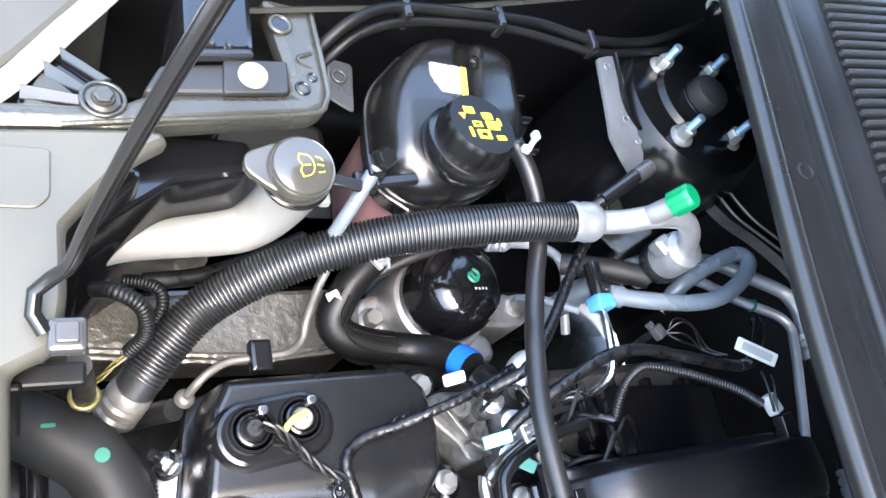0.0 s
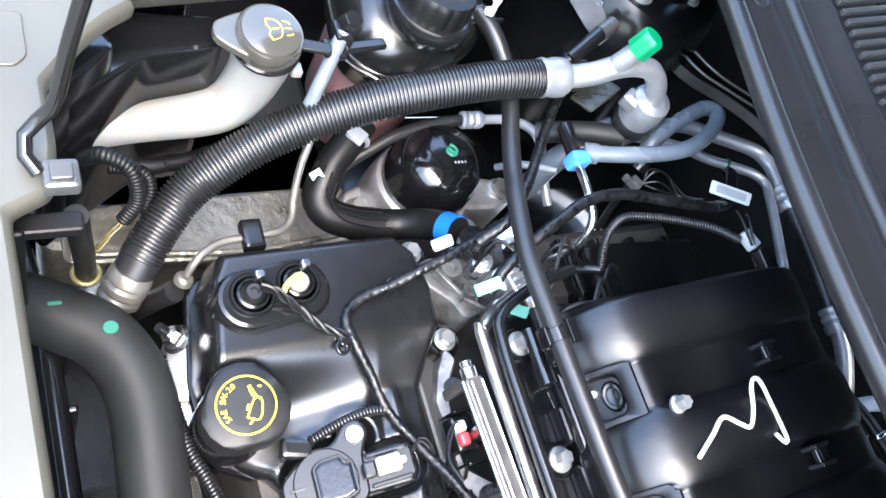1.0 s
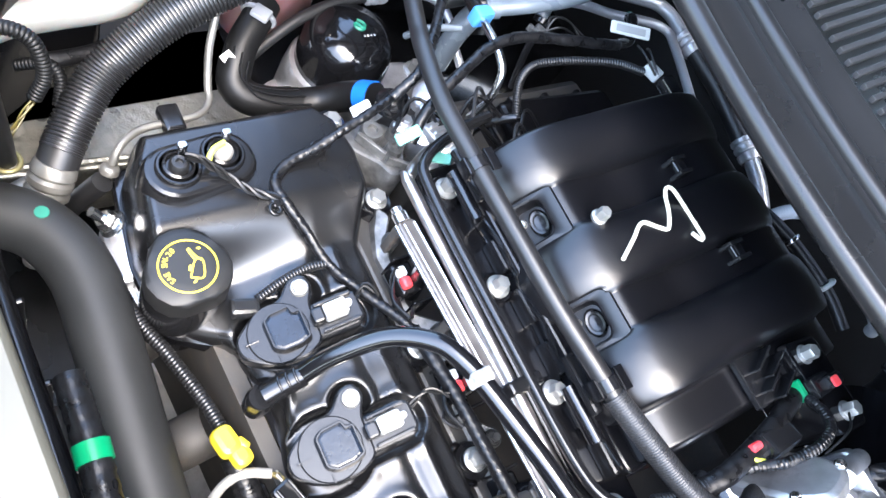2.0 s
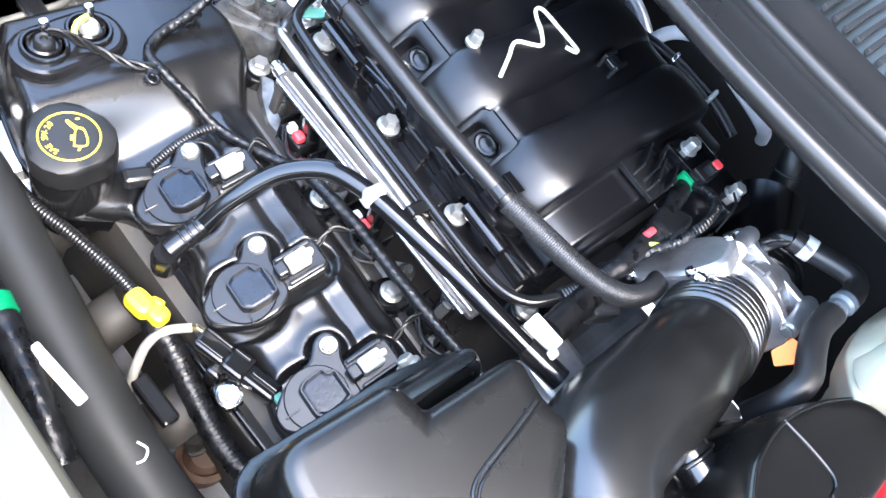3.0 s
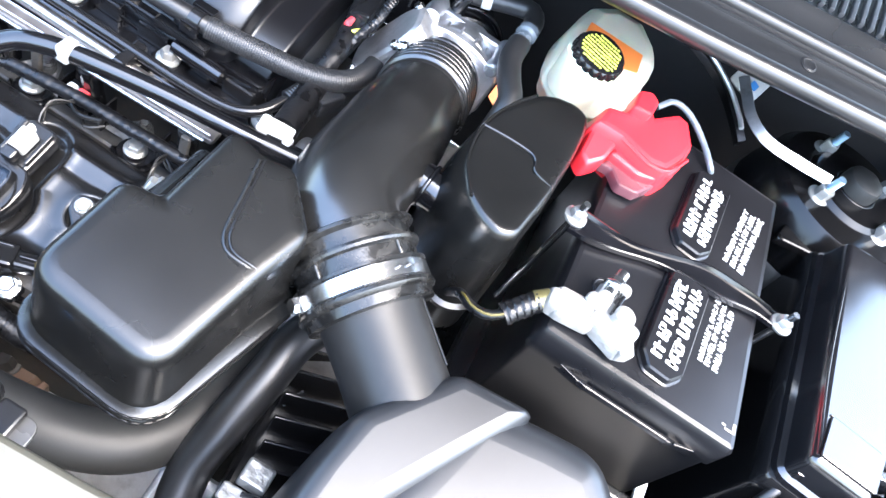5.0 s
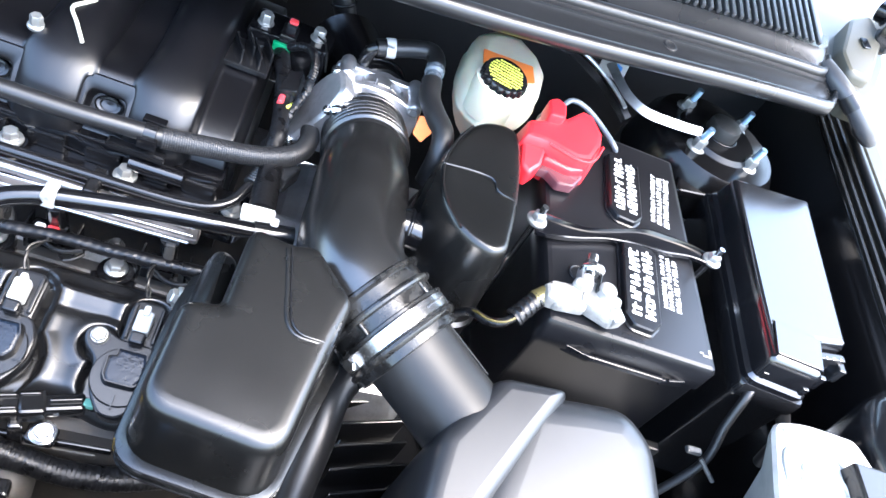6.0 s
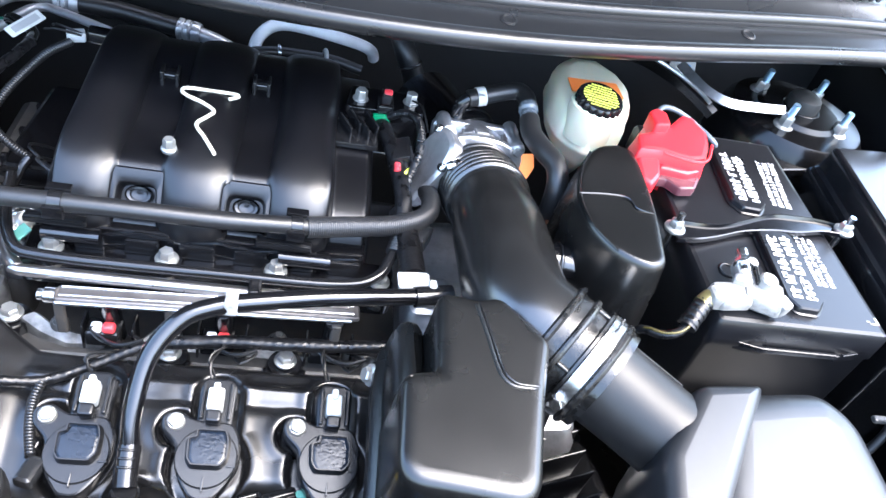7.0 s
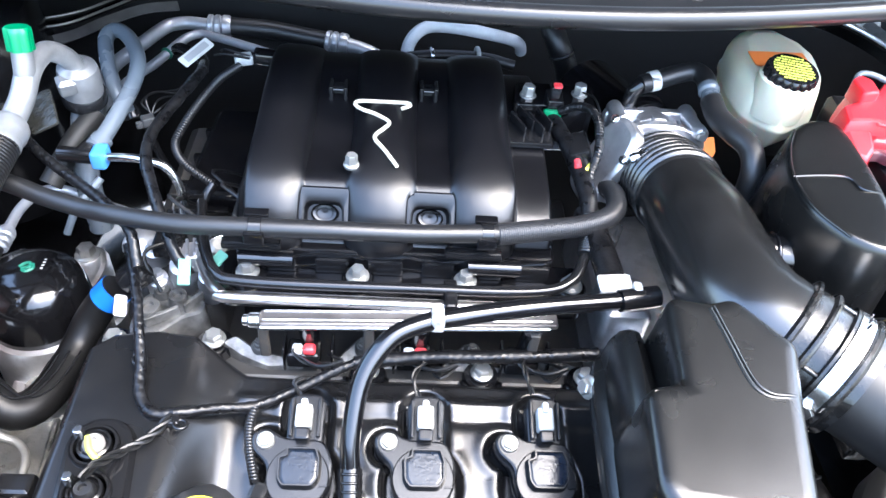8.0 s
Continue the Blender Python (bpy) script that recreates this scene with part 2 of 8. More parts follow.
def part(name, bm, material, parent=None, label="", sharp=38):
    """Links a bmesh in world places as one mesh object under a thing or a part."""
    root = parent
    while root is not None and root.parent is not None:
        root = root.parent
    finish(bm, sharp)
    if root is not None:
        bmesh.ops.translate(bm, verts=bm.verts[:], vec=-ORIGIN[root.name])
    me = bpy.data.meshes.new(name)
    bm.to_mesh(me)
    bm.free()
    me.materials.append(material)
    ob = new(name, me)
    ob.parent = parent
    return tagged(ob, label)



def join(*bms):
    out = bms[0]
    for b in bms[1:]:
        me = bpy.data.meshes.new("join")
        b.to_mesh(me)
        out.from_mesh(me)
        bpy.data.meshes.remove(me)
        b.free()
    return out


def moved(bm, m):
    bmesh.ops.transform(bm, matrix=m, verts=bm.verts[:])
    return bm


def axis_pose(p, d, spin=0):
    """A pose at p whose z axis points along d."""
    q = Vector(d).normalized().to_track_quat("Z", "Y").to_matrix().to_4x4()
    return Matrix.Translation(p) @ q @ pose(0, 0, 0, 0, 0, spin)


def loft(rings, cap=True, closed=True):
    bm = bmesh.new()
    rows = [[bm.verts.new(p) for p in r] for r in rings]
    n = len(rows[0])
    for a, b in zip(rows, rows[1:]):
        for i in range(n if closed else n - 1):
            j = (i + 1) % n
            bm.faces.new((a[i], a[j], b[j], b[i]))
    if cap and closed:
        bm.faces.new(rows[0][::-1])
        bm.faces.new(rows[-1])
    return bm


def spline(pts, step=0.006):
    """Catmull-Rom through the points, evenly sampled."""
    p = [Vector(q) for q in pts]
    if len(p) == 2:
        n = max(2, int((p[1] - p[0]).length / step))
        return [p[0].lerp(p[1], k / n) for k in range(n + 1)]
    p = [p[0] * 2 - p[1], *p, p[-1] * 2 - p[-2]]
    dense = []
    for a, b, c, d in zip(p, p[1:], p[2:], p[3:]):
        for k in range(24):
            t = k / 24
            dense.append(0.5 * (2 * b + (c - a) * t + (2 * a - 5 * b + 4 * c - d) * t * t + (3 * b - a - 3 * c + d) * t**3))
    dense.append(p[-2])
    out, left = [dense[0]], step
    for a, b in zip(dense, dense[1:]):
        while (b - a).length >= left:
            a = a + (b - a).normalized() * left
            out.append(a)
            left = step
        left -= (b - a).length
    if (out[-1] - dense[-1]).length > step * 0.3:
        out.append(dense[-1])
    return out


def sweep(path, section, cap=True):
    """Sweeps section(i, n) -> [(u, v)] along the path with a frame that does not twist."""
    rings, n = [], len(path)
    t0 = (path[1] - path[0]).normalized()
    u = t0.orthogonal().normalized()
    for i, p in enumerate(path):
        t = (path[min(i + 1, n - 1)] - path[max(i - 1, 0)]).normalized()
        u = (u - t * u.dot(t)).normalized()
        v = t.cross(u)
        rings.append([p + u * a + v * b for a, b in section(i, n)])
    return loft(rings, cap)


def circle(r, seg, turn=0.0):
    return [(r * math.cos(2 * math.pi * (k + turn) / seg), r * math.sin(2 * math.pi * (k + turn) / seg)) for k in range(seg)]


def tube(pts, r, seg=14, step=0.006, r2=None):
    path = spline(pts, step)
    return sweep(path, lambda i, n: circle(r if r2 is None else r + (r2 - r) * i / (n - 1), seg))


def ribbed(pts, r, pitch=0.004, depth=0.0012, seg=16, rise=(0.0, 0.8, 1.0, 0.8)):
    """A corrugated conduit: rounded ribs and narrow valleys."""
    path, n = spline(pts, pitch / len(rise)), len(rise)
    return sweep(path, lambda i, count: circle(r - depth + depth * rise[i % n], seg))


def wrapped(pts, r, pitch=0.0085, depth=0.0007, seg=14):
    """A taped harness: tape laid on in overlapping turns, lumpy underneath."""
    def section(i, n):
        out = []
        for k in range(seg):
            a = 2 * math.pi * k / seg
            lump = noise.noise((i * 0.12, 0.8 * math.cos(a), 0.8 * math.sin(a) + r * 900))
            q = r + depth * ((i / 5 + k / seg) % 1.0 - 0.5) + 0.0008 * lump
            out.append((q * math.cos(a), q * math.sin(a)))
        return out
    return sweep(spline(pts, pitch / 5), section)
def twisted(pts, r, turns=90, strands=3, wire=0.0016):
    """Wires twisted round one another."""
    path, out = spline(pts, 0.004), []
    t0 = (path[1] - path[0]).normalized()
    for s in range(strands):
        u, line = t0.orthogonal().normalized(), []
        for i, p in enumerate(path):
            t = (path[min(i + 1, len(path) - 1)] - path[max(i - 1, 0)]).normalized()
            u = (u - t * u.dot(t)).normalized()
            a = i * 0.004 * turns + 2 * math.pi * s / strands
            line.append(p + (u * math.cos(a) + t.cross(u) * math.sin(a)) * r)
        out.append(sweep(line, lambda i, n: circle(wire, 6)))
    return join(*out)



def lathe(profile, m=Matrix(), seg=32):
    rings = [[Vector((r * math.cos(2 * math.pi * k / seg), r * math.sin(2 * math.pi * k / seg), h)) for k in range(seg)] for r, h in profile]
    return moved(loft(rings), m)


def knurled(r, h, teeth, depth, m, top=0.85):
    """A screw cap with grip flutes round its side."""
    seg = teeth * 6
    shape = lambda k: r - depth * (0.5 + 0.5 * math.cos(2 * math.pi * k * teeth / seg)) ** 3
    rings = []
    for f, z in ((1, 0), (1, h * 0.75), (0.97, h * 0.92), (top, h), (top * 0.5, h * 1.01), (0.02, h * 1.01)):
        rings.append([Vector((f * (shape(k) if f > 0.96 else r * 0.985) * math.cos(2 * math.pi * k / seg), f * (shape(k) if f > 0.96 else r * 0.985) * math.sin(2 * math.pi * k / seg), z)) for k in range(seg)])
    return moved(loft(rings), m)


class Outline(list):
    """A rounded outline that remembers the corners it was made from."""


def rounded(poly, r, n=4):
    """Rounds the corners of a closed outline."""
    out, count = Outline(), len(poly)
    out.corners, out.radius, out.steps = list(poly), r, n
    for i in range(count):
        a, b, c = (Vector((*poly[(i + k) % count][:2], 0)) for k in (-1, 0, 1))
        rr = poly[i][2] if len(poly[i]) > 2 else r
        d1, d2 = (a - b), (c - b)
        rr = min(rr, d1.length * 0.45, d2.length * 0.45)
        p, q = b + d1.normalized() * rr, b + d2.normalized() * rr
        for k in range(n + 1):
            t = k / n
            w = p * (1 - t) ** 2 + b * 2 * t * (1 - t) + q * t * t
            out.append((w.x, w.y))
    return out


def inset(poly, d):
    n, out = len(poly), []
    area = sum(poly[i][0] * poly[(i + 1) % n][1] - poly[(i + 1) % n][0] * poly[i][1] for i in range(n))
    sign = 1 if area > 0 else -1
    for i in range(n):
        a, b, c = Vector(poly[i - 1]), Vector(poly[i]), Vector(poly[(i + 1) % n])
        e1, e2 = (b - a), (c - b)
        if e1.length < 1e-7 or e2.length < 1e-7:
            out.append(tuple(b))
            continue
        n1, n2 = Vector((-e1.y, e1.x)).normalized(), Vector((-e2.y, e2.x)).normalized()
        m = n1 + n2
        m = m.normalized() * (1 / max(0.5, m.length / 2)) if m.length > 1e-6 else n1
        out.append(tuple(b + m * d * sign))
    return out


def shell(poly, steps, m=None, slope=None):
    """Stacks insets of an outline: steps of (z, inset). slope(x, y) adds to z."""
    rings = []
    for z, d in steps:
        if d and isinstance(poly, Outline):
            sharp = inset([c[:2] for c in poly.corners], d)
            ring = rounded([(*q, max(0.0008, (c[2] if len(c) > 2 else poly.radius) - d)) for q, c in zip(sharp, poly.corners)], poly.radius, poly.steps)
        else:
            ring = inset(poly, d) if d else poly
        rings.append([Vector((x, y, z + (slope(x, y) if slope else 0))) for x, y in ring])
    bm = loft(rings)
    return moved(bm, m) if m is not None else bm


def slab(poly, z0, z1, edge=0.002, r=0.004, m=None, slope=None):
    return shell(rounded(poly, r), [(z0, edge), (z0 + edge, 0), (z1 - edge, 0), (z1 - edge * 0.3, edge * 0.3), (z1, edge)], m, slope)


def rect(cx, cy, sx, sy):
    return [(cx - sx / 2, cy - sy / 2), (cx + sx / 2, cy - sy / 2), (cx + sx / 2, cy + sy / 2), (cx - sx / 2, cy + sy / 2)]


def block(c, s, edge=0.002, r=0.003, m=None):
    """A box with softened edges, centre c, size s; m turns it about its own centre."""
    bm = slab(rect(0, 0, s[0], s[1]), -s[2] / 2, s[2] / 2, min(edge, s[2] * 0.3), r)
    return moved(bm, Matrix.Translation(c) @ (m if m is not None else Matrix()))


def bolt(p, d=(0, 0, 1), r=0.008, h=0.009, flange=1.45):
    """A hexagon head on its flange."""
    base = lathe([(r * flange * 0.9, -0.002), (r * flange, 0), (r * flange * 0.97, 0.0018), (r * 1.05, 0.003)], seg=20)
    hexa = loft([[Vector((f * r * math.cos(math.pi * k / 3), f * r * math.sin(math.pi * k / 3), z)) for k in range(6)] for f, z in ((1, 0.002), (1, h * 0.85), (0.84, h))])
    return moved(join(base, hexa), axis_pose(p, d, hash((round(p[0] * 997), round(p[1] * 991))) % 60))


def words(text, size, m, lift=0.0006):
    cu = bpy.data.curves.new("words", "FONT")
    cu.body, cu.size, cu.extrude, cu.align_x, cu.align_y = text, size, lift, "CENTER", "CENTER"
    ob = bpy.data.objects.new("words", cu)
    me = bpy.data.meshes.new_from_object(ob)
    bm = bmesh.new()
    bm.from_mesh(me)
    bpy.data.objects.remove(ob)
    bpy.data.curves.remove(cu)
    bpy.data.meshes.remove(me)
    return moved(bm, m)


def bars(rows, m, t=0.0008):
    """Print that cannot be read: rows of (x, y, width, height) laid flat."""
    return moved(join(*[slab(rect(x, y, w, h), 0, t, t * 0.3, min(w, h) * 0.3) for x, y, w, h in rows]), m)


def ring(p, d, r, tube_r, seg=36):
    prof = [(r + tube_r * math.cos(a), tube_r * math.sin(a)) for a in [2 * math.pi * k / 10 for k in range(10)]]
    bm = bmesh.new()
    rows = [[bm.verts.new((q * math.cos(2 * math.pi * k / seg), q * math.sin(2 * math.pi * k / seg), h)) for q, h in prof] for k in range(seg)]
    for i in range(seg):
        for j in range(10):
            bm.faces.new((rows[i][j], rows[(i + 1) % seg][j], rows[(i + 1) % seg][(j + 1) % 10], rows[i][(j + 1) % 10]))
    return moved(bm, axis_pose(p, d))

# ---- the setting: floor, bay and cowl ----
floor = thing("floor", (0, 0, 0), "pale square floor tiles with thin grey joints", "floor", kind="structure")
part("grout", block((0, 0, -0.03), (60, 60, 0.05), 0.005), GROUT, floor)

bay = thing("engine_bay", (0, 0.25, 0.35), "black painted engine bay walls with strut towers", "engine bay", kind="structure")
part("firewall", block((0, 0.33, 0.72), (1.86, 0.03, 0.68), 0.006), FIREWALL, bay)
for side in (-1, 1):
    if side < 0:
        part("inner_fender", block((-0.815, -0.15, 0.72), (0.02, 0.93, 0.68), 0.005), BAY_PAINT, bay)
    else:
        part("inner_fender", slab([(side * 0.752, -0.64), (side * 0.772, -0.64), (side * 0.870, 0.32), (side * 0.850, 0.32)][::side], 0.38, 0.966, 0.004, 0.004), BAY_PAINT, bay)
    part("frame_rail", block((side * 0.60, -0.19, 0.50), (0.13, 0.96, 0.20), 0.012, 0.02), BAY_PAINT, bay)
# unseen floor sheet, added to keep the bay dark from below
part("dark_closing_floor", block((0, -0.16, 0.33), (1.62, 0.98, 0.02), 0.004), PLASTIC_MATT, bay)


def tower(x, y, studs):
    prof = [(0.118, 0.70), (0.116, 0.80), (0.110, 0.88), (0.102, 0.922), (0.092, 0.935), (0.06, 0.938), (0.055, 0.944), (0.03, 0.945), (0.004, 0.945)]
    ob = part("strut_tower", lathe(prof, Matrix.Translation((x, y, 0)), 48), TOWER_PAINT, bay)
    if x > 0:
        part("skirt", lathe([(0.1195, 0.70), (0.1180, 0.80), (0.1140, 0.862), (0.1100, 0.868)], Matrix.Translation((x, y, 0)), 48), DARK_METAL, ob, "brown skirt round the tower's lower wall")
    dome = [(0.0235, 0.938), (0.0235, 0.956), (0.0215, 0.962), (0.0125, 0.967), (0.002, 0.968)]
    part("strut_cap", lathe(dome, Matrix.Translation((x, y, 0)), 28), RUBBER_GREY, ob)
    part("cap_ring", ring((x, y, 0.944), (0, 0, 1), 0.026, 0.002, 32), TOWER_PAINT, ob)
    for a in studs:
        p = Vector((x + a[0], y + a[1], 0.937))
        part("nut", join(bolt(p, (0, -0.1, 1), 0.0092, 0.017, 1.55)), ZINC, ob)
        part("stud", moved(join(tube([(0, 0, 0.012), (0, 0, 0.036)], 0.0046, 10, 0.004), *[ring((0, 0, 0.018 + 0.0026 * k), (0, 0, 1), 0.0044, 0.0007, 12) for k in range(7)]), axis_pose(p, (0, -0.1, 1))), BLUE_ZINC, ob)


tower(-0.640, 0.012, ((-0.044, -0.041), (0.050, -0.049), (-0.044, 0.034), (0.047, 0.029)))
tower(0.645, 0.042, ((-0.043, -0.044), (0.041, -0.042), (-0.043, 0.044), (0.043, 0.040)))
# front crossmember cover with its turned-down rear lip
COVER = [(-0.404, -0.636), (-0.448, -0.637), (-0.463, -0.626), (-0.484, -0.610), (-0.501, -0.593), (-0.514, -0.574), (-0.522, -0.578), (-0.522, -0.60), (-0.515, -0.67), (-0.52, -1.05), (0.20, -1.05), (0.208, -0.675), (0.192, -0.648), (0.163, -0.650), (-0.12, -0.658), (-0.36, -0.664), (-0.372, -0.640)]
front = thing("front_crossmember", (-0.15, -0.8, 0.90), "pale silver painted front crossmember, dusty, over the radiator", "crossmember", kind="structure")
part("top_panel", shell(rounded(COVER, 0.008, 3), [(0.945, 0.001), (0.953, 0.0), (0.958, 0.002), (0.960, 0.005)]), BODY_PAINT, front)
part("access_plate", slab([(-0.50, -0.70), (-0.458, -0.70), (-0.458, -0.652), (-0.466, -0.645), (-0.50, -0.645)], 0.9585, 0.9615, 0.001, 0.004), BODY_PAINT, front)

cowl = thing("cowl_panel", (0, 0.1, 1.05), "black plastic cowl panel with ribbed grille and rubber seal", "cowl", kind="structure")


def cowl_y(x):
    curl = max(0.0, x - 0.712) / 0.03
    return -0.1550 + 0.0416 * x + 0.4115 * x ** 2 - 0.0195 * x ** 3 - 0.2924 * x ** 4 + 0.045 * curl * curl


def cowl_strip(profile, x0=-0.80, x1=0.742, n=128):
    rings = []
    for k in range(n + 1):
        x = x0 + (x1 - x0) * k / n
        rings.append([Vector((x, cowl_y(x) + dy, z)) for dy, z in profile])
    return loft(rings)


LIP = [(0.030, 1.030), (0.004, 1.042), (-0.004, 1.050), (-0.005, 1.057), (0.000, 1.060), (0.010, 1.0600), (0.018, 1.0580), (0.022, 1.0590), (0.050, 1.0635), (0.0535, 1.0632), (0.056, 1.058), (0.057, 1.050), (0.05, 1.03)]
part("lip", cowl_strip(LIP), COWL_BLACK, cowl)
NOSE = [(0.0045 + 0.0105 * math.cos(a), 1.0545 + 0.0105 * math.sin(a)) for a in [2 * math.pi * k / 20 for k in range(20)]]
part("nose_bead", cowl_strip(NOSE), COWL_BLACK, cowl)
BEAD = [(0.064 + 0.008 * math.cos(a), 1.069 + 0.008 * math.sin(a)) for a in [2 * math.pi * k / 12 for k in range(12)]]
part("rubber_seal", cowl_strip(BEAD), RUBBER, cowl)
DECK = [(0.048, 1.03), (0.048, 1.066), (0.074, 1.070), (0.090, 1.082), (0.098, 1.086), (0.112, 1.080), (0.36, 1.125), (0.36, 1.02)]
part("deck", cowl_strip(DECK), COWL_BLACK, cowl)
part("rear_bulkhead", block((0, 0.30, 1.03), (1.6, 0.06, 0.08), 0.006), FIREWALL, cowl)
for x in (-0.47, 0.16, 0.47):
    part("rubber_plug", lathe([(0.009, 0.0), (0.0095, 0.001), (0.007, 0.002), (0.0055, 0.0012), (0.001, 0.0012)], axis_pose((x, cowl_y(x) + 0.036, 1.0612), (0, -0.16, 1)), 24), RUBBER, cowl)

LIFT = radians(57)
hood = thing("hood", (0, 0.15, 1.1), "open car hood with black lining, propped above the engine", "hood", kind="structure")
part("hood_panel", moved(slab([(-0.90, 0), (0.90, 0), (0.84, 1.10), (0.0, 1.22), (-0.84, 1.10)], 0, 0.03, 0.006, 0.08), Matrix.Translation((0, 0.22, 1.17)) @ Matrix(((1, 0, 0, 0), (0, -math.cos(LIFT), math.sin(LIFT), 0), (0, math.sin(LIFT), math.cos(LIFT), 0), (0, 0, 0, 1)))), HOOD_MAT, hood)

for side in (-1, 1):
    fender = thing("fender", (side * 0.87, -0.2, 0.6), "pale silver car fender beside the engine bay", "fender", "front fenders", "structure")
    inner = [(0.778, -0.66), (0.93, -0.70), (1.02, 0.60), (0.90, 0.60), (0.872, 0.14), (0.830, -0.20)] if side > 0 else [(-0.828, 0.60), (-1.0, 0.60), (-0.96, -0.72), (-0.828, -0.70)]
    part("panel", shell(rounded(inner, 0.015), [(0.45, 0), (0.95, 0.0), (0.980, 0.004), (0.990, 0.012), (0.994, 0.03)]), BODY_PAINT, fender)
    part("edge_seal", tube([(side * (0.822 if side > 0 else 0.80), -0.26, 0.984), (side * (0.846 if side > 0 else 0.81), -0.06, 0.986), (side * (0.872 if side > 0 else 0.80), 0.18, 0.988)], 0.007, 10, 0.02), RUBBER, fender)

# unseen panel, added to keep light off the floor out of the bay
nose = thing("front_light_block", (0.1, -0.95, 0.5), "unseen black panel added to close the bay's front and cut floor bounce", "front panel", kind="structure")
part("panel", slab([(-0.80, -1.08), (0.82, -1.08), (0.82, -1.05), (-0.80, -1.05)], 0.20, 0.93, 0.004, 0.006), HOOD_MAT, nose)
for x0, x1 in ((-0.80, -0.52), (0.22, 0.82)):
    part("corner_panel", slab([(x0, -1.05), (x1, -1.05), (x1, -0.86), (x0, -0.86)], 0.30, 0.90, 0.004, 0.01), HOOD_MAT, nose)

# ---- engine: valve cover, coils, manifold ----
block_thing = thing("engine_block", (-0.15, -0.2, 0.35), "dark cast engine block under the covers", "engine block")
part("front_bank", shell(rounded([(-0.40, -0.52), (0.13, -0.50), (0.13, -0.33), (-0.40, -0.31)], 0.02), [(0.36, 0), (0.70, 0), (0.735, 0.006)]), DARK_METAL, block_thing)
part("valley", block((-0.10, -0.16, 0.53), (0.44, 0.34, 0.36), 0.02), DARK_METAL, block_thing)
part("head_edge", block((-0.12, -0.338, 0.752), (0.50, 0.026, 0.02), 0.004), HEAD_IRON, block_thing, "bright machined cylinder head edge")

HEAD_A = [(-0.284, -0.320), (-0.268, -0.312), (-0.246, -0.325), (-0.222, -0.329), (-0.203, -0.332), (-0.200, -0.3385), (-0.234, -0.3415), (-0.260, -0.333)]
HEAD_B = [(-0.200, -0.338), (-0.196, -0.331), (-0.170, -0.328), (-0.146, -0.305), (-0.134, -0.308), (-0.128, -0.326), (-0.104, -0.312), (-0.094, -0.330), (-0.064, -0.330), (-0.040, -0.308), (-0.028, -0.310), (-0.022, -0.328), (0.010, -0.330), (0.060, -0.322), (0.085, -0.330), (0.085, -0.342), (-0.10, -0.342)]
for outline, top in ((HEAD_A, 0.768), (HEAD_B, 0.762)):
    part("cast_ledge", shell(rounded(outline, 0.005, 3), [(0.70, -0.004), (top - 0.008, -0.001), (top - 0.002, 0.0), (top, 0.002)], slope=lambda x, y: 0.5 * (y + 0.335)), BRIGHT_CAST, block_thing, "bright machined cylinder head ledge")
for x, y in ((-0.244, -0.322), (-0.143, -0.318), (-0.034, -0.319), (0.040, -0.327)):
    part("ledge_boss", join(lathe([(0.0085, 0.75), (0.0085, 0.776), (0.007, 0.778)], Matrix.Translation((x, y, 0)), 18), bolt((x, y, 0.778), (0, 0, 1), 0.0048, 0.006, 1.3)), BRIGHT_CAST, block_thing)

def smooth(a, b, x):
    t = max(0.0, min(1.0, (x - a) / (b - a)))
    return t * t * (3 - 2 * t)


def along(table, x):
    """Straight steps through a table of (x, value)."""
    for (a, va), (b, vb) in zip(table, table[1:]):
        if x <= b:
            return va + (vb - va) * max(0.0, x - a) / (b - a)
    return table[-1][1]


def hump(d, w):
    return math.exp(-(d / w) ** 2)


COILS = [(-0.190 + 0.106 * k, -0.453, 0.793 + 0.003 * k) for k in range(3)]
VC_FRONT = [(-0.402, -0.495), (-0.392, -0.522), (-0.37, -0.534), (-0.30, -0.545), (-0.240, -0.541), (-0.222, -0.520), (-0.205, -0.492), (-0.195, -0.482), (0.13, -0.480)]
VC_REAR = [(-0.402, -0.372), (-0.395, -0.345), (-0.372, -0.324), (-0.335, -0.318), (-0.300, -0.322), (-0.270, -0.338), (-0.25, -0.349), (-0.17, -0.352), (0.13, -0.352)]
cover = thing("valve_cover", (-0.14, -0.43, 0.70), "black plastic valve cover with oil filler and coil wells", "valve cover")


def cover_height(x, y, edge):
    """Crowned cover: high right end, long ridge, rims round the coil wells, rounded border."""
    z = 0.7785 - 0.26 * max(0.0, -0.396 - y)
    high = 1 - smooth(-0.306, -0.250, x)
    z += (0.025 + 0.23 * max(0.0, -0.396 - y)) * high
    z += 0.0035 * hump(y + 0.386, 0.0062) * smooth(-0.262, -0.245, x)
    z -= 0.0022 * hump(y + 0.402, 0.006) * smooth(-0.262, -0.245, x)
    for cx, cy, cz in COILS:
        ear = math.hypot(x - cx + 0.031, y - cy - 0.025) - 0.013
        arm = math.hypot(x - cx - 0.002, y - max(cy, min(cy + 0.058, y))) - 0.0185
        d = min(math.hypot(x - cx, y - cy + 0.006) - 0.0325, ear, arm)
        z += 0.0014 * hump(d - 0.0085, 0.0050) - 0.0085 * (1 - smooth(0.0005, 0.0045, d))
    d = math.hypot(x + 0.143, y + 0.494) - 0.016
    z += 0.003 * hump(d - 0.006, 0.004) - 0.008 * (1 - smooth(0, 0.004, d))
    r = min(1.0, edge / 0.016)
    return 0.737 + (z - 0.737) * math.sqrt(max(0.0, 1 - (1 - r) ** 2))


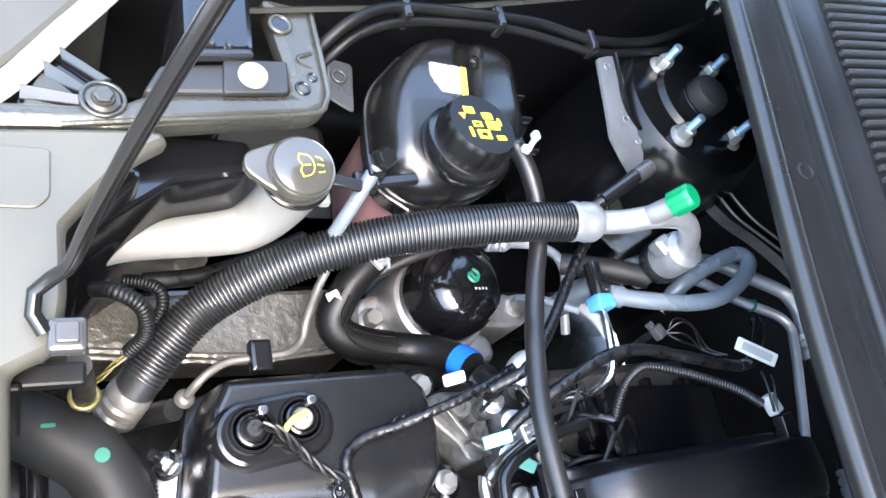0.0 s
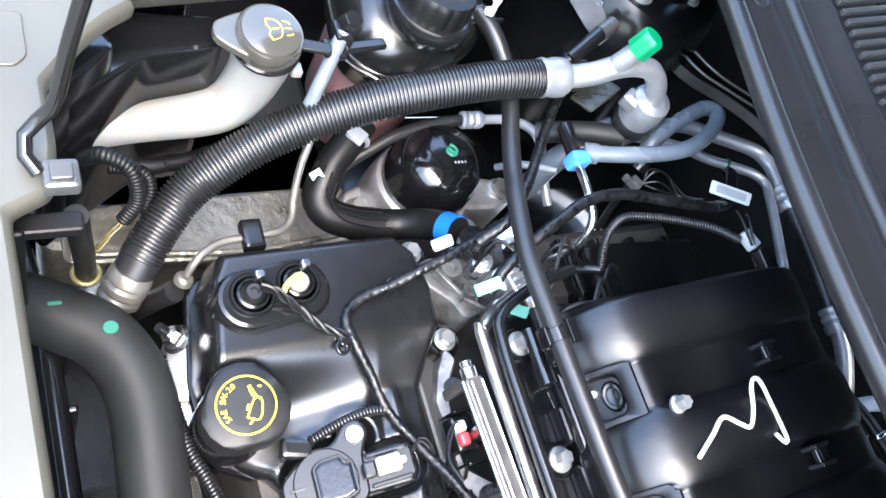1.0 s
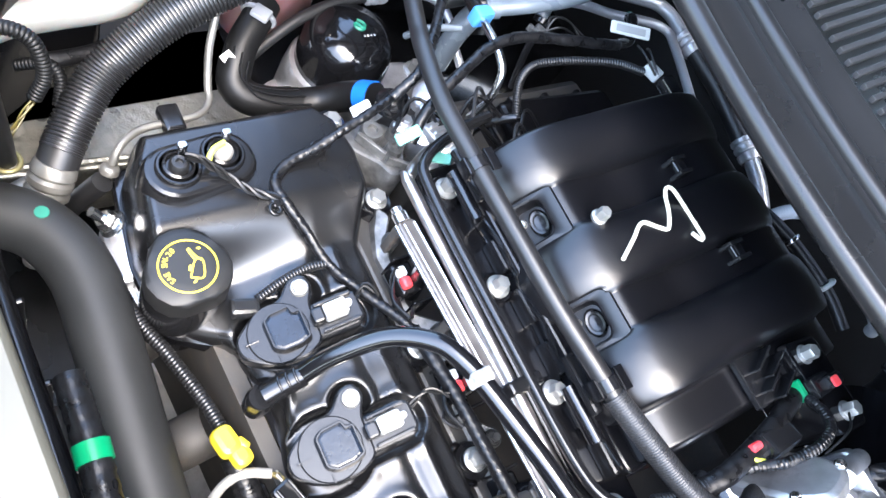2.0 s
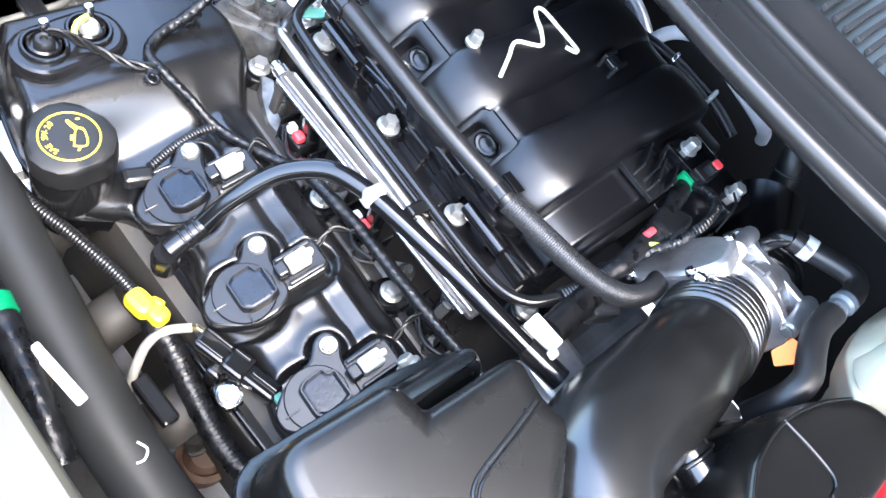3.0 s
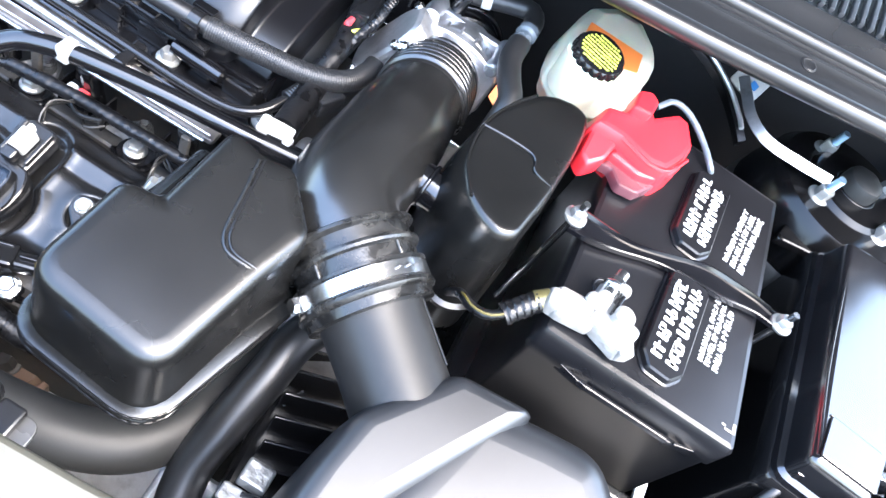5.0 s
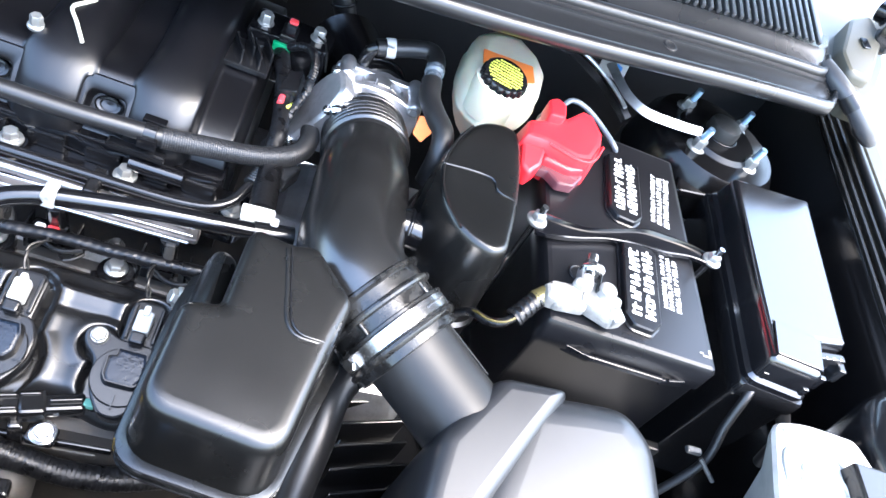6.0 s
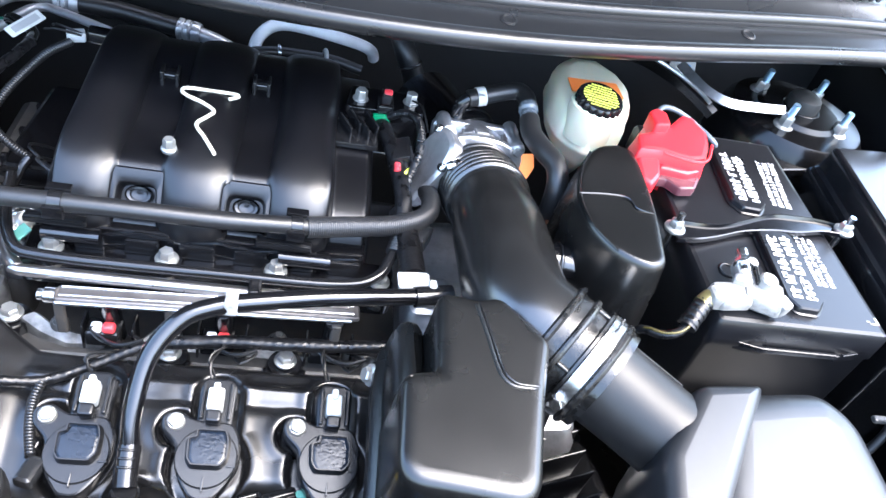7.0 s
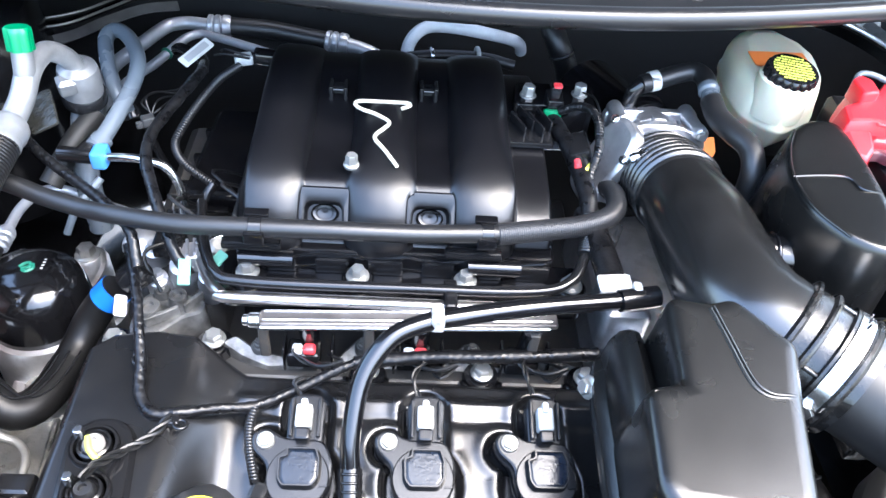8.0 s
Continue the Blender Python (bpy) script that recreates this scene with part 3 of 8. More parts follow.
rings = []
NX, NY = 210, 84
for i in range(NX + 1):
    u = i / NX
    x = -0.402 + 0.532 * u
    y0, y1 = along(VC_FRONT, x), along(VC_REAR, x)
    y0 -= sum(0.010 * hump(x - cx, 0.030) for cx, cy, cz in COILS) * smooth(-0.235, -0.20, x)
    row = []
    for j in range(NY + 1):
        y = y0 + (y1 - y0) * j / NY
        row.append(Vector((x, y, cover_height(x, y, min(y - y0, y1 - y, x + 0.402, 0.16 - x)))))
    rings.append([Vector((x, y0, 0.715))] + row + [Vector((x, y1, 0.715))])
part("cover_body", loft(rings), COVER_BLACK, cover, sharp=75)
VC = [(-0.402, -0.495), (-0.392, -0.530), (-0.30, -0.545), (-0.235, -0.540), (-0.205, -0.488), (0.12, -0.480), (0.13, -0.352), (-0.17, -0.352), (-0.25, -0.350), (-0.285, -0.330), (-0.335, -0.318), (-0.372, -0.322), (-0.400, -0.36)]
part("gasket_flange", shell(rounded(inset(VC, -0.004), 0.012), [(0.722, 0), (0.734, 0), (0.736, 0.002)]), PLASTIC_SATIN, cover)
BOSSES = ((-0.378, -0.330, 0.786), (-0.289, -0.317, 0.776), (-0.137, -0.345, 0.772), (-0.025, -0.343, 0.772), (0.078, -0.345, 0.772))
for p in BOSSES:
    part("bolt_boss", lathe([(0.0195, 0.72), (0.019, p[2] - 0.010), (0.017, p[2] - 0.004), (0.002, p[2] - 0.003)], Matrix.Translation((p[0], p[1], 0)), 28), PLASTIC_SATIN, cover)
    part("cover_bolt", join(bolt(p, (0, 0, 1), 0.0085, 0.010, 1.35)), ZINC, cover, "bright flanged bolt")
BEAD_LINE = [(-0.262, -0.322), (-0.255, -0.332), (-0.235, -0.343), (-0.168, -0.343)]
for bx in (-0.137, -0.025, 0.078):
    BEAD_LINE += [(bx - 0.026, -0.343), (bx - 0.019, -0.352), (bx - 0.010, -0.3645), (bx + 0.002, -0.3668), (bx + 0.013, -0.362), (bx + 0.019, -0.352), (bx + 0.026, -0.343)]
part("gasket_bead", tube([(x, y, 0.7555 if y > -0.345 else 0.766) for x, y in BEAD_LINE], 0.0022, 8, 0.003), PLASTIC_SATIN, cover)

# twin port boss with the two round sensor caps
boss = [(-0.345 + 0.0285 * math.cos(a), -0.500 + 0.0285 * math.sin(a)) for a in [math.pi * (1.0 + k / 12) for k in range(13)]] + [(-0.350 + 0.0285 * math.cos(a), -0.4555 + 0.0285 * math.sin(a)) for a in [math.pi * k / 12 for k in range(13)]]
part("port_boss", shell(boss, [(0.78, -0.004), (0.803, 0), (0.809, 0.003), (0.810, 0.006)]), PLASTIC, cover)
for k, p in enumerate(((-0.347, -0.498, 0.808), (-0.352, -0.4575, 0.808))):
    port = thing("port_plug", p, "round black sealed port with a wire tail" if k == 0 else "round black port with a pale centre and wire tail", "sensor plug", "ports on the valve cover")
    part("collar", lathe([(0.0195, 0), (0.0195, 0.004), (0.018, 0.006), (0.0162, 0.006), (0.0155, 0.002), (0.0138, 0.002), (0.0134, 0.007), (0.0115, 0.008), (0.0102, 0.004), (0.001, 0.004)], Matrix.Translation(p), 36), PLASTIC, port)
    part("centre", lathe([(0.0085, 0.003), (0.0085, 0.009), (0.0065, 0.012), (0.0035, 0.012), (0.003, 0.009), (0.0005, 0.009)], Matrix.Translation(p), 20), RUBBER if k == 0 else WIRE_WHITE, port)
    part("latch", block((p[0] - 0.012, p[1] + 0.006, p[2] + 0.013), (0.007, 0.008, 0.012), 0.001), STEEL, port, "small bright latch")

oil = thing("oil_filler_cap", (-0.259, -0.520, 0.782), "round black oil cap printed with a yellow oil can", "oil cap")
part("neck", lathe([(0.033, 0.70), (0.033, 0.775), (0.030, 0.785)], Matrix.Translation((-0.259, -0.52, 0)), 36), PLASTIC, oil)
OIL = axis_pose((-0.259, -0.520, 0.784), (0.0, -0.06, 1))
oil_cap = part("cap", knurled(0.036, 0.026, 3, 0.004, OIL), OUTLET, oil)
part("printed_ring", moved(ring((0, 0, 0.0263), (0, 0, 1), 0.0228, 0.00075, 48), OIL), YELLOW, oil_cap, "yellow printed ring")
ICON = OIL @ pose(0, 0, 0.0262, 0, 0, 163)
for k, letter in enumerate("SAE 5W-20"):
    if letter != " ":
        a = 48 - 12 * k
        part("letter", words(letter, 0.0062, ICON @ pose(0, 0, 0, 0, 0, a) @ pose(0, 0.0175, 0, 0, 0, 0)), YELLOW, oil_cap, "yellow printed oil grade")

part("oil_can_sign", moved(join(tube([(x, y, 0.0003) for x, y in [(-0.012, 0.003), (-0.012, -0.009), (0.006, -0.009), (0.0065, -0.002), (-0.012, 0.003)]], 0.0009, 6, 0.003), tube([(0.006, -0.008, 0.0003), (0.011, -0.002, 0.0003), (0.019, 0.004, 0.0003)], 0.0009, 6, 0.003), tube([(0.0065, -0.002, 0.0003), (0.012, 0.002, 0.0003), (0.018, 0.005, 0.0003)], 0.0009, 6, 0.003), slab([(-0.006, 0.001), (0.0, 0.0), (0.001, 0.004), (-0.005, 0.005)], 0, 0.0008, 0.0002, 0.001), slab([(-0.018, 0.001), (-0.012, -0.002), (-0.012, -0.0045), (-0.018, -0.0015)], 0, 0.0008, 0.0002, 0.0008), slab([(0.019, -0.003), (0.0205, -0.006), (0.019, -0.008), (0.0175, -0.006)], 0, 0.0008, 0.0002, 0.0008)), ICON @ pose(0, -0.004, 0) @ Matrix.Scale(0.82, 4)), YELLOW, oil_cap, "yellow oil can sign")



def ignition_coil(x, y, z, label):
    c = thing("ignition_coil", (x, y, z - 0.03), label, "ignition coil", "ignition coils")
    plate = [(x - 0.027, y + 0.004), (x - 0.042, y + 0.017), (x - 0.043, y + 0.031), (x - 0.030, y + 0.036), (x - 0.015, y + 0.027), (x + 0.020, y + 0.026), (x + 0.028, y + 0.010), (x + 0.028, y - 0.012), (x + 0.020, y - 0.028), (x + 0.008, y - 0.043), (x - 0.008, y - 0.043), (x - 0.020, y - 0.028), (x - 0.027, y - 0.012)]
    part("base_plate", slab(plate, z - 0.032, z - 0.0085, 0.0022, 0.008), COIL_GREY, c)
    part("collar", lathe([(0.0265, z - 0.016), (0.0265, z - 0.007), (0.0255, z - 0.006), (0.002, z - 0.006)], Matrix.Translation((x, y - 0.007, 0)), 36), COIL_GREY, c)
    core = [(x + u, y + v) for u, v in [(-0.0165, -0.010), (-0.012, -0.0165), (0.013, -0.0165), (0.0185, -0.009), (0.0185, 0.007), (0.0150, 0.0165), (-0.011, 0.0165), (-0.011, 0.010), (-0.0175, 0.008)]]
    rim = shell(rounded(core, 0.003), [(z - 0.012, -0.002), (z + 0.001, 0), (z + 0.0035, 0.0006), (z + 0.0035, 0.0018), (z - 0.001, 0.0024)])
    part("core_frame", rim, COIL_GREY, c)
    part("resin_face", shell(inset(rounded(core, 0.003), 0.0022), [(z - 0.004, 0), (z + 0.0002, 0), (z + 0.0006, 0.002)]), RESIN, c, "glossy dark resin face")
    part("arm", slab([(x - 0.0135, y + 0.02), (x + 0.0175, y + 0.02), (x + 0.0185, y + 0.062), (x + 0.013, y + 0.068), (x - 0.010, y + 0.068), (x - 0.0145, y + 0.058)], z - 0.026, z - 0.010, 0.003, 0.004), COIL_GREY, c)
    for side in (-1, 1):
        part("arm_rib", block((x + 0.002 + side * 0.012, y + 0.045, z - 0.008), (0.0035, 0.034, 0.007), 0.001, 0.001), COIL_GREY, c)
    plug = part("connector", block((x + 0.001, y + 0.044, z - 0.003), (0.0145, 0.021, 0.013), 0.002), WHITE_PLASTIC, c, "pale connector")
    part("lock", block((x + 0.001, y + 0.028, z - 0.001), (0.013, 0.011, 0.011), 0.002), COIL_GREY, plug)
    part("lock_tab", block((x + 0.001, y + 0.0535, z + 0.002), (0.006, 0.010, 0.008), 0.001), WHITE_PLASTIC, plug)
    part("mounting_bolt", join(bolt((x - 0.0305, y + 0.024, z - 0.0085), (0, 0, 1), 0.0068, 0.006, 1.2)), ZINC, c, "bright bolt")
    part("notch", block((x, y - 0.030, z - 0.0058), (0.0015, 0.012, 0.0025), 0.0004), PLASTIC, c)
    part("notch", block((x + 0.022, y - 0.014, z - 0.0058), (0.008, 0.0015, 0.0025), 0.0004), PLASTIC, c)
    c.rotation_euler = (radians(15), 0, 0)
    return c


for x, y, z in COILS:
    ignition_coil(x, y, z, "grey ignition coil with dark resin face, bolted to the valve cover")

# intake manifold: three arched runners and the end plenum in one moulding
RUN = [(-0.262, 0.815), (-0.260, 0.842), (-0.252, 0.866), (-0.237, 0.887), (-0.215, 0.9025), (-0.183, 0.9125), (-0.14, 0.919), (-0.08, 0.923), (-0.025, 0.921), (0.018, 0.911), (0.050, 0.891), (0.067, 0.858), (0.073, 0.80)]
GAP = [(-0.248, 0.815), (-0.247, 0.840), (-0.243, 0.856), (-0.231, 0.874), (-0.2165, 0.8925), (-0.200, 0.8975), (-0.14, 0.889), (-0.08, 0.896), (-0.025, 0.906), (0.016, 0.902), (0.047, 0.886), (0.063, 0.854), (0.066, 0.80)]
SIDE = [(-0.250, 0.80), (-0.248, 0.825), (-0.240, 0.845), (-0.228, 0.862), (-0.208, 0.873), (-0.18, 0.880), (-0.14, 0.886), (-0.08, 0.892), (-0.025, 0.893), (0.016, 0.887), (0.042, 0.873), (0.060, 0.84), (0.066, 0.80)]


def runner_weight(x):
    w = 0
    for a, b in ((-0.2755, -0.2085), (-0.1655, -0.0985), (-0.0625, 0.0035)):
        u = abs((x - (a + b) / 2) / ((b - a) / 2))
        if u < 1:
            w = max(w, (1 - u ** 2.3) ** 0.56)
    return w


def manifold_row(x, fine=5):
    w, s = runner_weight(x), smooth(0.000, 0.006, x)
    e = smooth(-0.276, -0.262, x) * (1 - smooth(0.040, 0.050, x))
    pts = []
    for r, g, d in zip(RUN, GAP, SIDE):
        low = (g[0] + (d[0] - g[0]) * s, g[1] + (d[1] - g[1]) * s)
        y, z = low[0] + (r[0] - low[0]) * w, low[1] + (r[1] - low[1]) * w
        pts.append(Vector((x, y * (0.94 + 0.06 * e) - 0.005 * (1 - e), z - 0.03 * (1 - e))))
    hole = max(smooth(xc - 0.0235, xc - 0.0205, x) * (1 - smooth(xc + 0.0205, xc + 0.0235, x)) for xc in (-0.188, -0.0825))
    line = spline(pts, 0.0052)
    for p in line:
        v = (p.y + 0.2335) * 0.682 + (p.z - 0.8745) * 0.731
        if p.y < -0.19:
            p += Vector((0, 0.731, -0.682)) * (0.045 * hole * smooth(-0.026, -0.020, v) * (1 - smooth(0.014, 0.020, v)))
    return line


rows_x = [-0.277 + 0.327 * k / 190 for k in range(191)]
rows_m = [manifold_row(x) for x in rows_x]
least = min(len(r) for r in rows_m)
even = []
for r in rows_m:
    even.append([r[round(k * (len(r) - 1) / (least - 1))] for k in range(least)] + [Vector((r[0].x, 0.08, 0.72)), Vector((r[0].x, -0.24, 0.72))])
manifold = thing("intake_manifold", (-0.11, -0.1, 0.72), "glossy black plastic intake manifold with three arched runners", "intake manifold")
part("moulding", loft(even), MANIFOLD, manifold, sharp=60)
FLANGE = [(-0.285, -0.296), (0.075, -0.296), (0.080, -0.24), (-0.290, -0.235)]
part("flange", slab(FLANGE, 0.80, 0.822, 0.003, 0.01), PLASTIC_SATIN, manifold)
part("flange_wall", slab([(-0.272, -0.258), (0.045, -0.256), (0.045, -0.225), (-0.272, -0.225)], 0.81, 0.846, 0.003, 0.008), PLASTIC_SATIN, manifold)
part("wall_ridge", tube([(-0.270 + 0.0105 * k, -0.259, 0.842 + 0.0035 * math.sin(k * 0.9) ** 3) for k in range(30)], 0.0022, 8, 0.004), PLASTIC_SATIN, manifold)
part("wall_ridge", tube([(-0.270 + 0.0105 * k, -0.2625, 0.829 + 0.002 * math.sin(k * 0.9 + 1.0)) for k in range(30)], 0.0018, 8, 0.004), PLASTIC_SATIN, manifold)
for k in range(4):
    x = -0.258 + 0.1065 * k
    part("flange_bolt", bolt((x, -0.276, 0.832), (0, 0, 1), 0.0075, 0.012, 1.55), ZINC, manifold, "bright flanged bolt")
    part("bolt_boss", lathe([(0.017, 0.80), (0.016, 0.829), (0.0145, 0.831), (0.001, 0.831)], Matrix.Translation((x, -0.276, 0)), 24), PLASTIC_SATIN, manifold)
for x, w in ((-0.228, 0.030), (-0.178, 0.034), (-0.125, 0.036), (-0.072, 0.034), (-0.022, 0.030), (0.024, 0.034)):
    part("wall_cell", block((x, -0.2605, 0.830), (w, 0.008, 0.020), 0.003, 0.003), PLASTIC, manifold)
for x, w in ((-0.240, 0.052), (-0.018, 0.052)):
    part("clip_rail", tube([(x - w / 2, -0.270, 0.846), (x + w / 2, -0.270, 0.846)], 0.0082, 18), PLASTIC_SATIN, manifold)
for x in (-0.188, -0.0825):
    put = Matrix.Translation((0, -0.2335, 0.8745)) @ pose(0, 0, 0, 47, 0, 0)
    outer = rounded([(x - 0.0265, -0.022), (x + 0.0265, -0.022), (x + 0.0265, 0.0258), (x - 0.0265, 0.0258)], 0.004, 7)
    mouth = rounded([(x - 0.0195, -0.0205), (x + 0.0195, -0.0205), (x + 0.0185, 0.0110), (x - 0.0185, 0.0110)], 0.009, 7)
    floor_line = rounded([(x - 0.0175, -0.0185), (x + 0.0175, -0.0185), (x + 0.0165, 0.0090), (x - 0.0165, 0.0090)], 0.009, 7)
    rings = [[Vector((*p, h)) for p in line] for line, h in ((outer, -0.014), (outer, -0.0006), (inset(outer, 0.0012), 0.0010), (inset(mouth, -0.0016), 0.0012), (mouth, 0.0), (inset(mouth, 0.0008), -0.003), (floor_line, -0.024))]
    pocket = part("pocket_frame", moved(loft(rings, False), put), MANIFOLD, manifold)
    part("pocket_floor", moved(slab(rect(x, -0.0045, 0.036, 0.029), -0.0258, -0.022, 0.0005, 0.008), put), MANIFOLD, pocket)
    part("pocket_boss", moved(lathe([(0.0125, -0.022), (0.0120, -0.0165), (0.0100, -0.0150), (0.0075, -0.0155), (0.0065, -0.018), (0.001, -0.0185)], seg=28), put @ Matrix.Translation((x, 0.000, 0)) @ Matrix.Diagonal((1.15, 0.8, 1, 1))), PLASTIC, pocket)
    part("bolt_centre", moved(lathe([(0.0042, -0.022), (0.0042, -0.0155), (0.003, -0.014), (0.0005, -0.014)], seg=14), put @ Matrix.Translation((x - 0.007, -0.0150, 0))), ZINC, pocket, "pale bolt end")
for x, y, z in ((-0.186, -0.062, 0.899), (-0.086, -0.058, 0.901)):
    foot = part("clip_foot", join(block((x - 0.008, y, z + 0.006), (0.005, 0.020, 0.018), 0.0015, 0.002), block((x + 0.008, y, z + 0.006), (0.005, 0.020, 0.018), 0.0015, 0.002), block((x, y + 0.006, z + 0.004), (0.020, 0.010, 0.012), 0.002, 0.002)), PLASTIC, manifold)
    part("clip_pin", tube([(x - 0.010, y - 0.006, z + 0.010), (x + 0.010, y - 0.006, z + 0.010)], 0.0022, 10), PLASTIC_SATIN, foot)
part("top_bolt", bolt((-0.163, -0.194, 0.905), (0, 0, 1), 0.0062, 0.013, 1.35), ZINC, manifold, "bright tall bolt")
part("top_bolt", bolt((0.028, -0.050, 0.905), (0, 0, 1), 0.0075, 0.014, 1.3), ZINC, manifold, "bright tall bolt")
part("top_bolt", bolt((0.089, -0.042, 0.905), (0, 0, 1), 0.0075, 0.014, 1.3), ZINC, manifold, "bright tall bolt")
part("rear_bracket", slab([(0.01, -0.07), (0.105, -0.065), (0.11, -0.02), (0.015, -0.02)], 0.84, 0.906, 0.004, 0.01), PLASTIC_SATIN, manifold)
mark = [(-0.118, -0.202, 0.9125), (-0.131, -0.181, 0.9155), (-0.142, -0.163, 0.9175), (-0.133, -0.149, 0.9190), (-0.128, -0.139, 0.9198), (-0.141, -0.128, 0.9205), (-0.158, -0.120, 0.9212), (-0.165, -0.113, 0.9218), (-0.160, -0.107, 0.9222), (-0.135, -0.106, 0.9222), (-0.110, -0.106, 0.9222), (-0.107, -0.110, 0.922), (-0.116, -0.116, 0.9216)]
part("paint_stroke", tube(mark, 0.0020, 8, 0.003), CREAM_PAINT, manifold, "cream paint pen squiggle")

# fuel rail, its lines and the injectors
rail = thing("fuel_rail", (-0.1, -0.33, 0.78), "bright metal fuel rail above the injectors", "fuel rail")
part("rail_bar", block((-0.098, -0.3280, 0.8306), (0.280, 0.0185, 0.0066), 0.0022, 0.004, pose(0, 0, 0, 0, 0, 2.4)), RAIL_DULL, rail)
part("rail_edge", tube([(-0.236, -0.3435, 0.8300), (-0.1, -0.3380, 0.8300), (0.040, -0.3320, 0.8300)], 0.0024, 10, 0.03), STEEL, rail, "bright rolled rail edge")
for d, r in ((0.0050, 0.0012), (0.0155, 0.0016)):
    part("rail_ridge", tube([(-0.234, -0.3425 + d, 0.8338), (-0.1, -0.3370 + d, 0.8338), (0.038, -0.3312 + d, 0.8338)], r, 8, 0.03), STEEL, rail)
part("end_plug", lathe([(0.0075, 0), (0.0075, 0.009), (0.0055, 0.011), (0.0055, 0.015), (0.004, 0.016)], axis_pose((-0.237, -0.336, 0.831), (-1, 0, 0)), 18), STEEL, rail)
for x in (-0.235, -0.137, 0.02):
    part("bracket", block((x, -0.338, 0.805), (0.010, 0.006, 0.046), 0.002), DARK_METAL, rail)
for k in range(3):
    x = -0.190 + 0.106 * k
    inj = thing("fuel_injector", (x, -0.336, 0.76), "fuel injector with black connector and red lock", "fuel injector", "injectors along the fuel rail")
    part("body", tube([(x - 0.004, -0.316, 0.755), (x - 0.004, -0.332, 0.828)], 0.0095, 14), PLASTIC, inj)
    part("connector", block((x - 0.009, -0.334, 0.781), (0.032, 0.022, 0.020), 0.003), PLASTIC, inj)
    part("red_lock", block((x - 0.003, -0.3395, 0.7950), (0.0115, 0.010, 0.009), 0.003), RED_CLIP, inj, "red locking tab")
    part("pale_latch", block((x - 0.0145, -0.3395, 0.7945), (0.010, 0.010, 0.008), 0.002), PIPE_SILVER, inj, "pale grey latch")
line = thing("fuel_line", (-0.1, -0.31, 0.83), "bright steel fuel line beside the rail", "fuel line")
part("pipe", tube([(-0.305, -0.262, 0.83), (-0.292, -0.290, 0.835), (-0.276, -0.311, 0.838), (-0.25, -0.3155, 0.838), (0.03, -0.3155, 0.838)], 0.0058, 12), RAIL_STEEL, line)
loom = thing("manifold_harness", (0.0, -0.29, 0.84), "black wiring harness along the manifold flange", "wiring harness")
part("flat_loom", tube([(-0.315, -0.20, 0.85), (-0.305, -0.245, 0.852), (-0.285, -0.293, 0.85), (-0.25, -0.3055, 0.85), (-0.10, -0.3060, 0.85), (0.015, -0.3035, 0.85), (0.055, -0.292, 0.855), (0.072, -0.262, 0.862)], 0.0056, 12), PLASTIC, loom)
part("conduit", ribbed([(0.072, -0.262, 0.862), (0.078, -0.240, 0.867), (0.080, -0.215, 0.874)], 0.0092, 0.0032, 0.0012, 14), CONDUIT, loom)
part("sleeve", wrapped([(0.080, -0.218, 0.873), (0.080, -0.19, 0.882), (0.070, -0.13, 0.890), (0.060, -0.095, 0.893), (0.054, -0.074, 0.893)], 0.0094, 0.011, 0.0003, 14), TAPE_WRAP, loom)
part("retainer", block((-0.062, -0.311, 0.842), (0.013, 0.036, 0.022), 0.003), PLASTIC, loom)

# ---- intake duct, throttle body, air boxes ----
duct = thing("intake_duct", (0.19, -0.30, 0.84), "black rubber intake elbow with bellows and hose clamp", "air duct")
AXIS = [(0.170, -0.122, 0.866), (0.172, -0.150, 0.876), (0.175, -0.195, 0.890), (0.1755, -0.245, 0.901), (0.1755, -0.295, 0.908), (0.1745, -0.335, 0.914), (0.1765, -0.366, 0.9185), (0.1840, -0.388, 0.9210), (0.1965, -0.4015, 0.9205), (0.2035, -0.4070, 0.9190)]
path = spline(AXIS, 0.00094)


def elbow_section(i, n):
    """Bellows with sharp crests near the throttle, then a smooth fat bend."""
    s = i * 0.00094
    r = 0.0445 + 0.0040 * smooth(0.012, 0.03, s) * (1 - smooth(0.072, 0.082, s))
    if 0.014 < s < 0.080:
        r += 0.0046 * abs(math.sin(math.pi * s / 0.0094)) ** 0.6 - 0.0040
    r += 0.0042 * smooth(0.07, 0.16, s) - 0.001 * smooth(0.22, 0.30, s)
    return circle(r, 48)
part("elbow", sweep(path, elbow_section), DUCT_RUBBER, duct)
D = Vector((0.775, -0.61, -0.17)).normalized()
C0 = Vector((0.195, -0.400, 0.9205))
coupling = [(0.0475, 0.000), (0.0500, 0.0005), (0.0535, 0.002), (0.0540, 0.0045), (0.0520, 0.006), (0.0490, 0.007), (0.0490, 0.017), (0.0530, 0.0185), (0.0535, 0.0205), (0.0525, 0.0225), (0.0488, 0.024), (0.0485, 0.034), (0.0530, 0.0352), (0.0530, 0.0375), (0.0512, 0.0385), (0.0512, 0.0515), (0.0540, 0.0530), (0.0545, 0.0555), (0.0530, 0.058), (0.0505, 0.059), (0.0500, 0.066), (0.0430, 0.067)]
part("coupling", lathe(coupling, axis_pose(C0, D), 56), OILY_RUBBER, duct, "oily wet-looking rubber coupling")
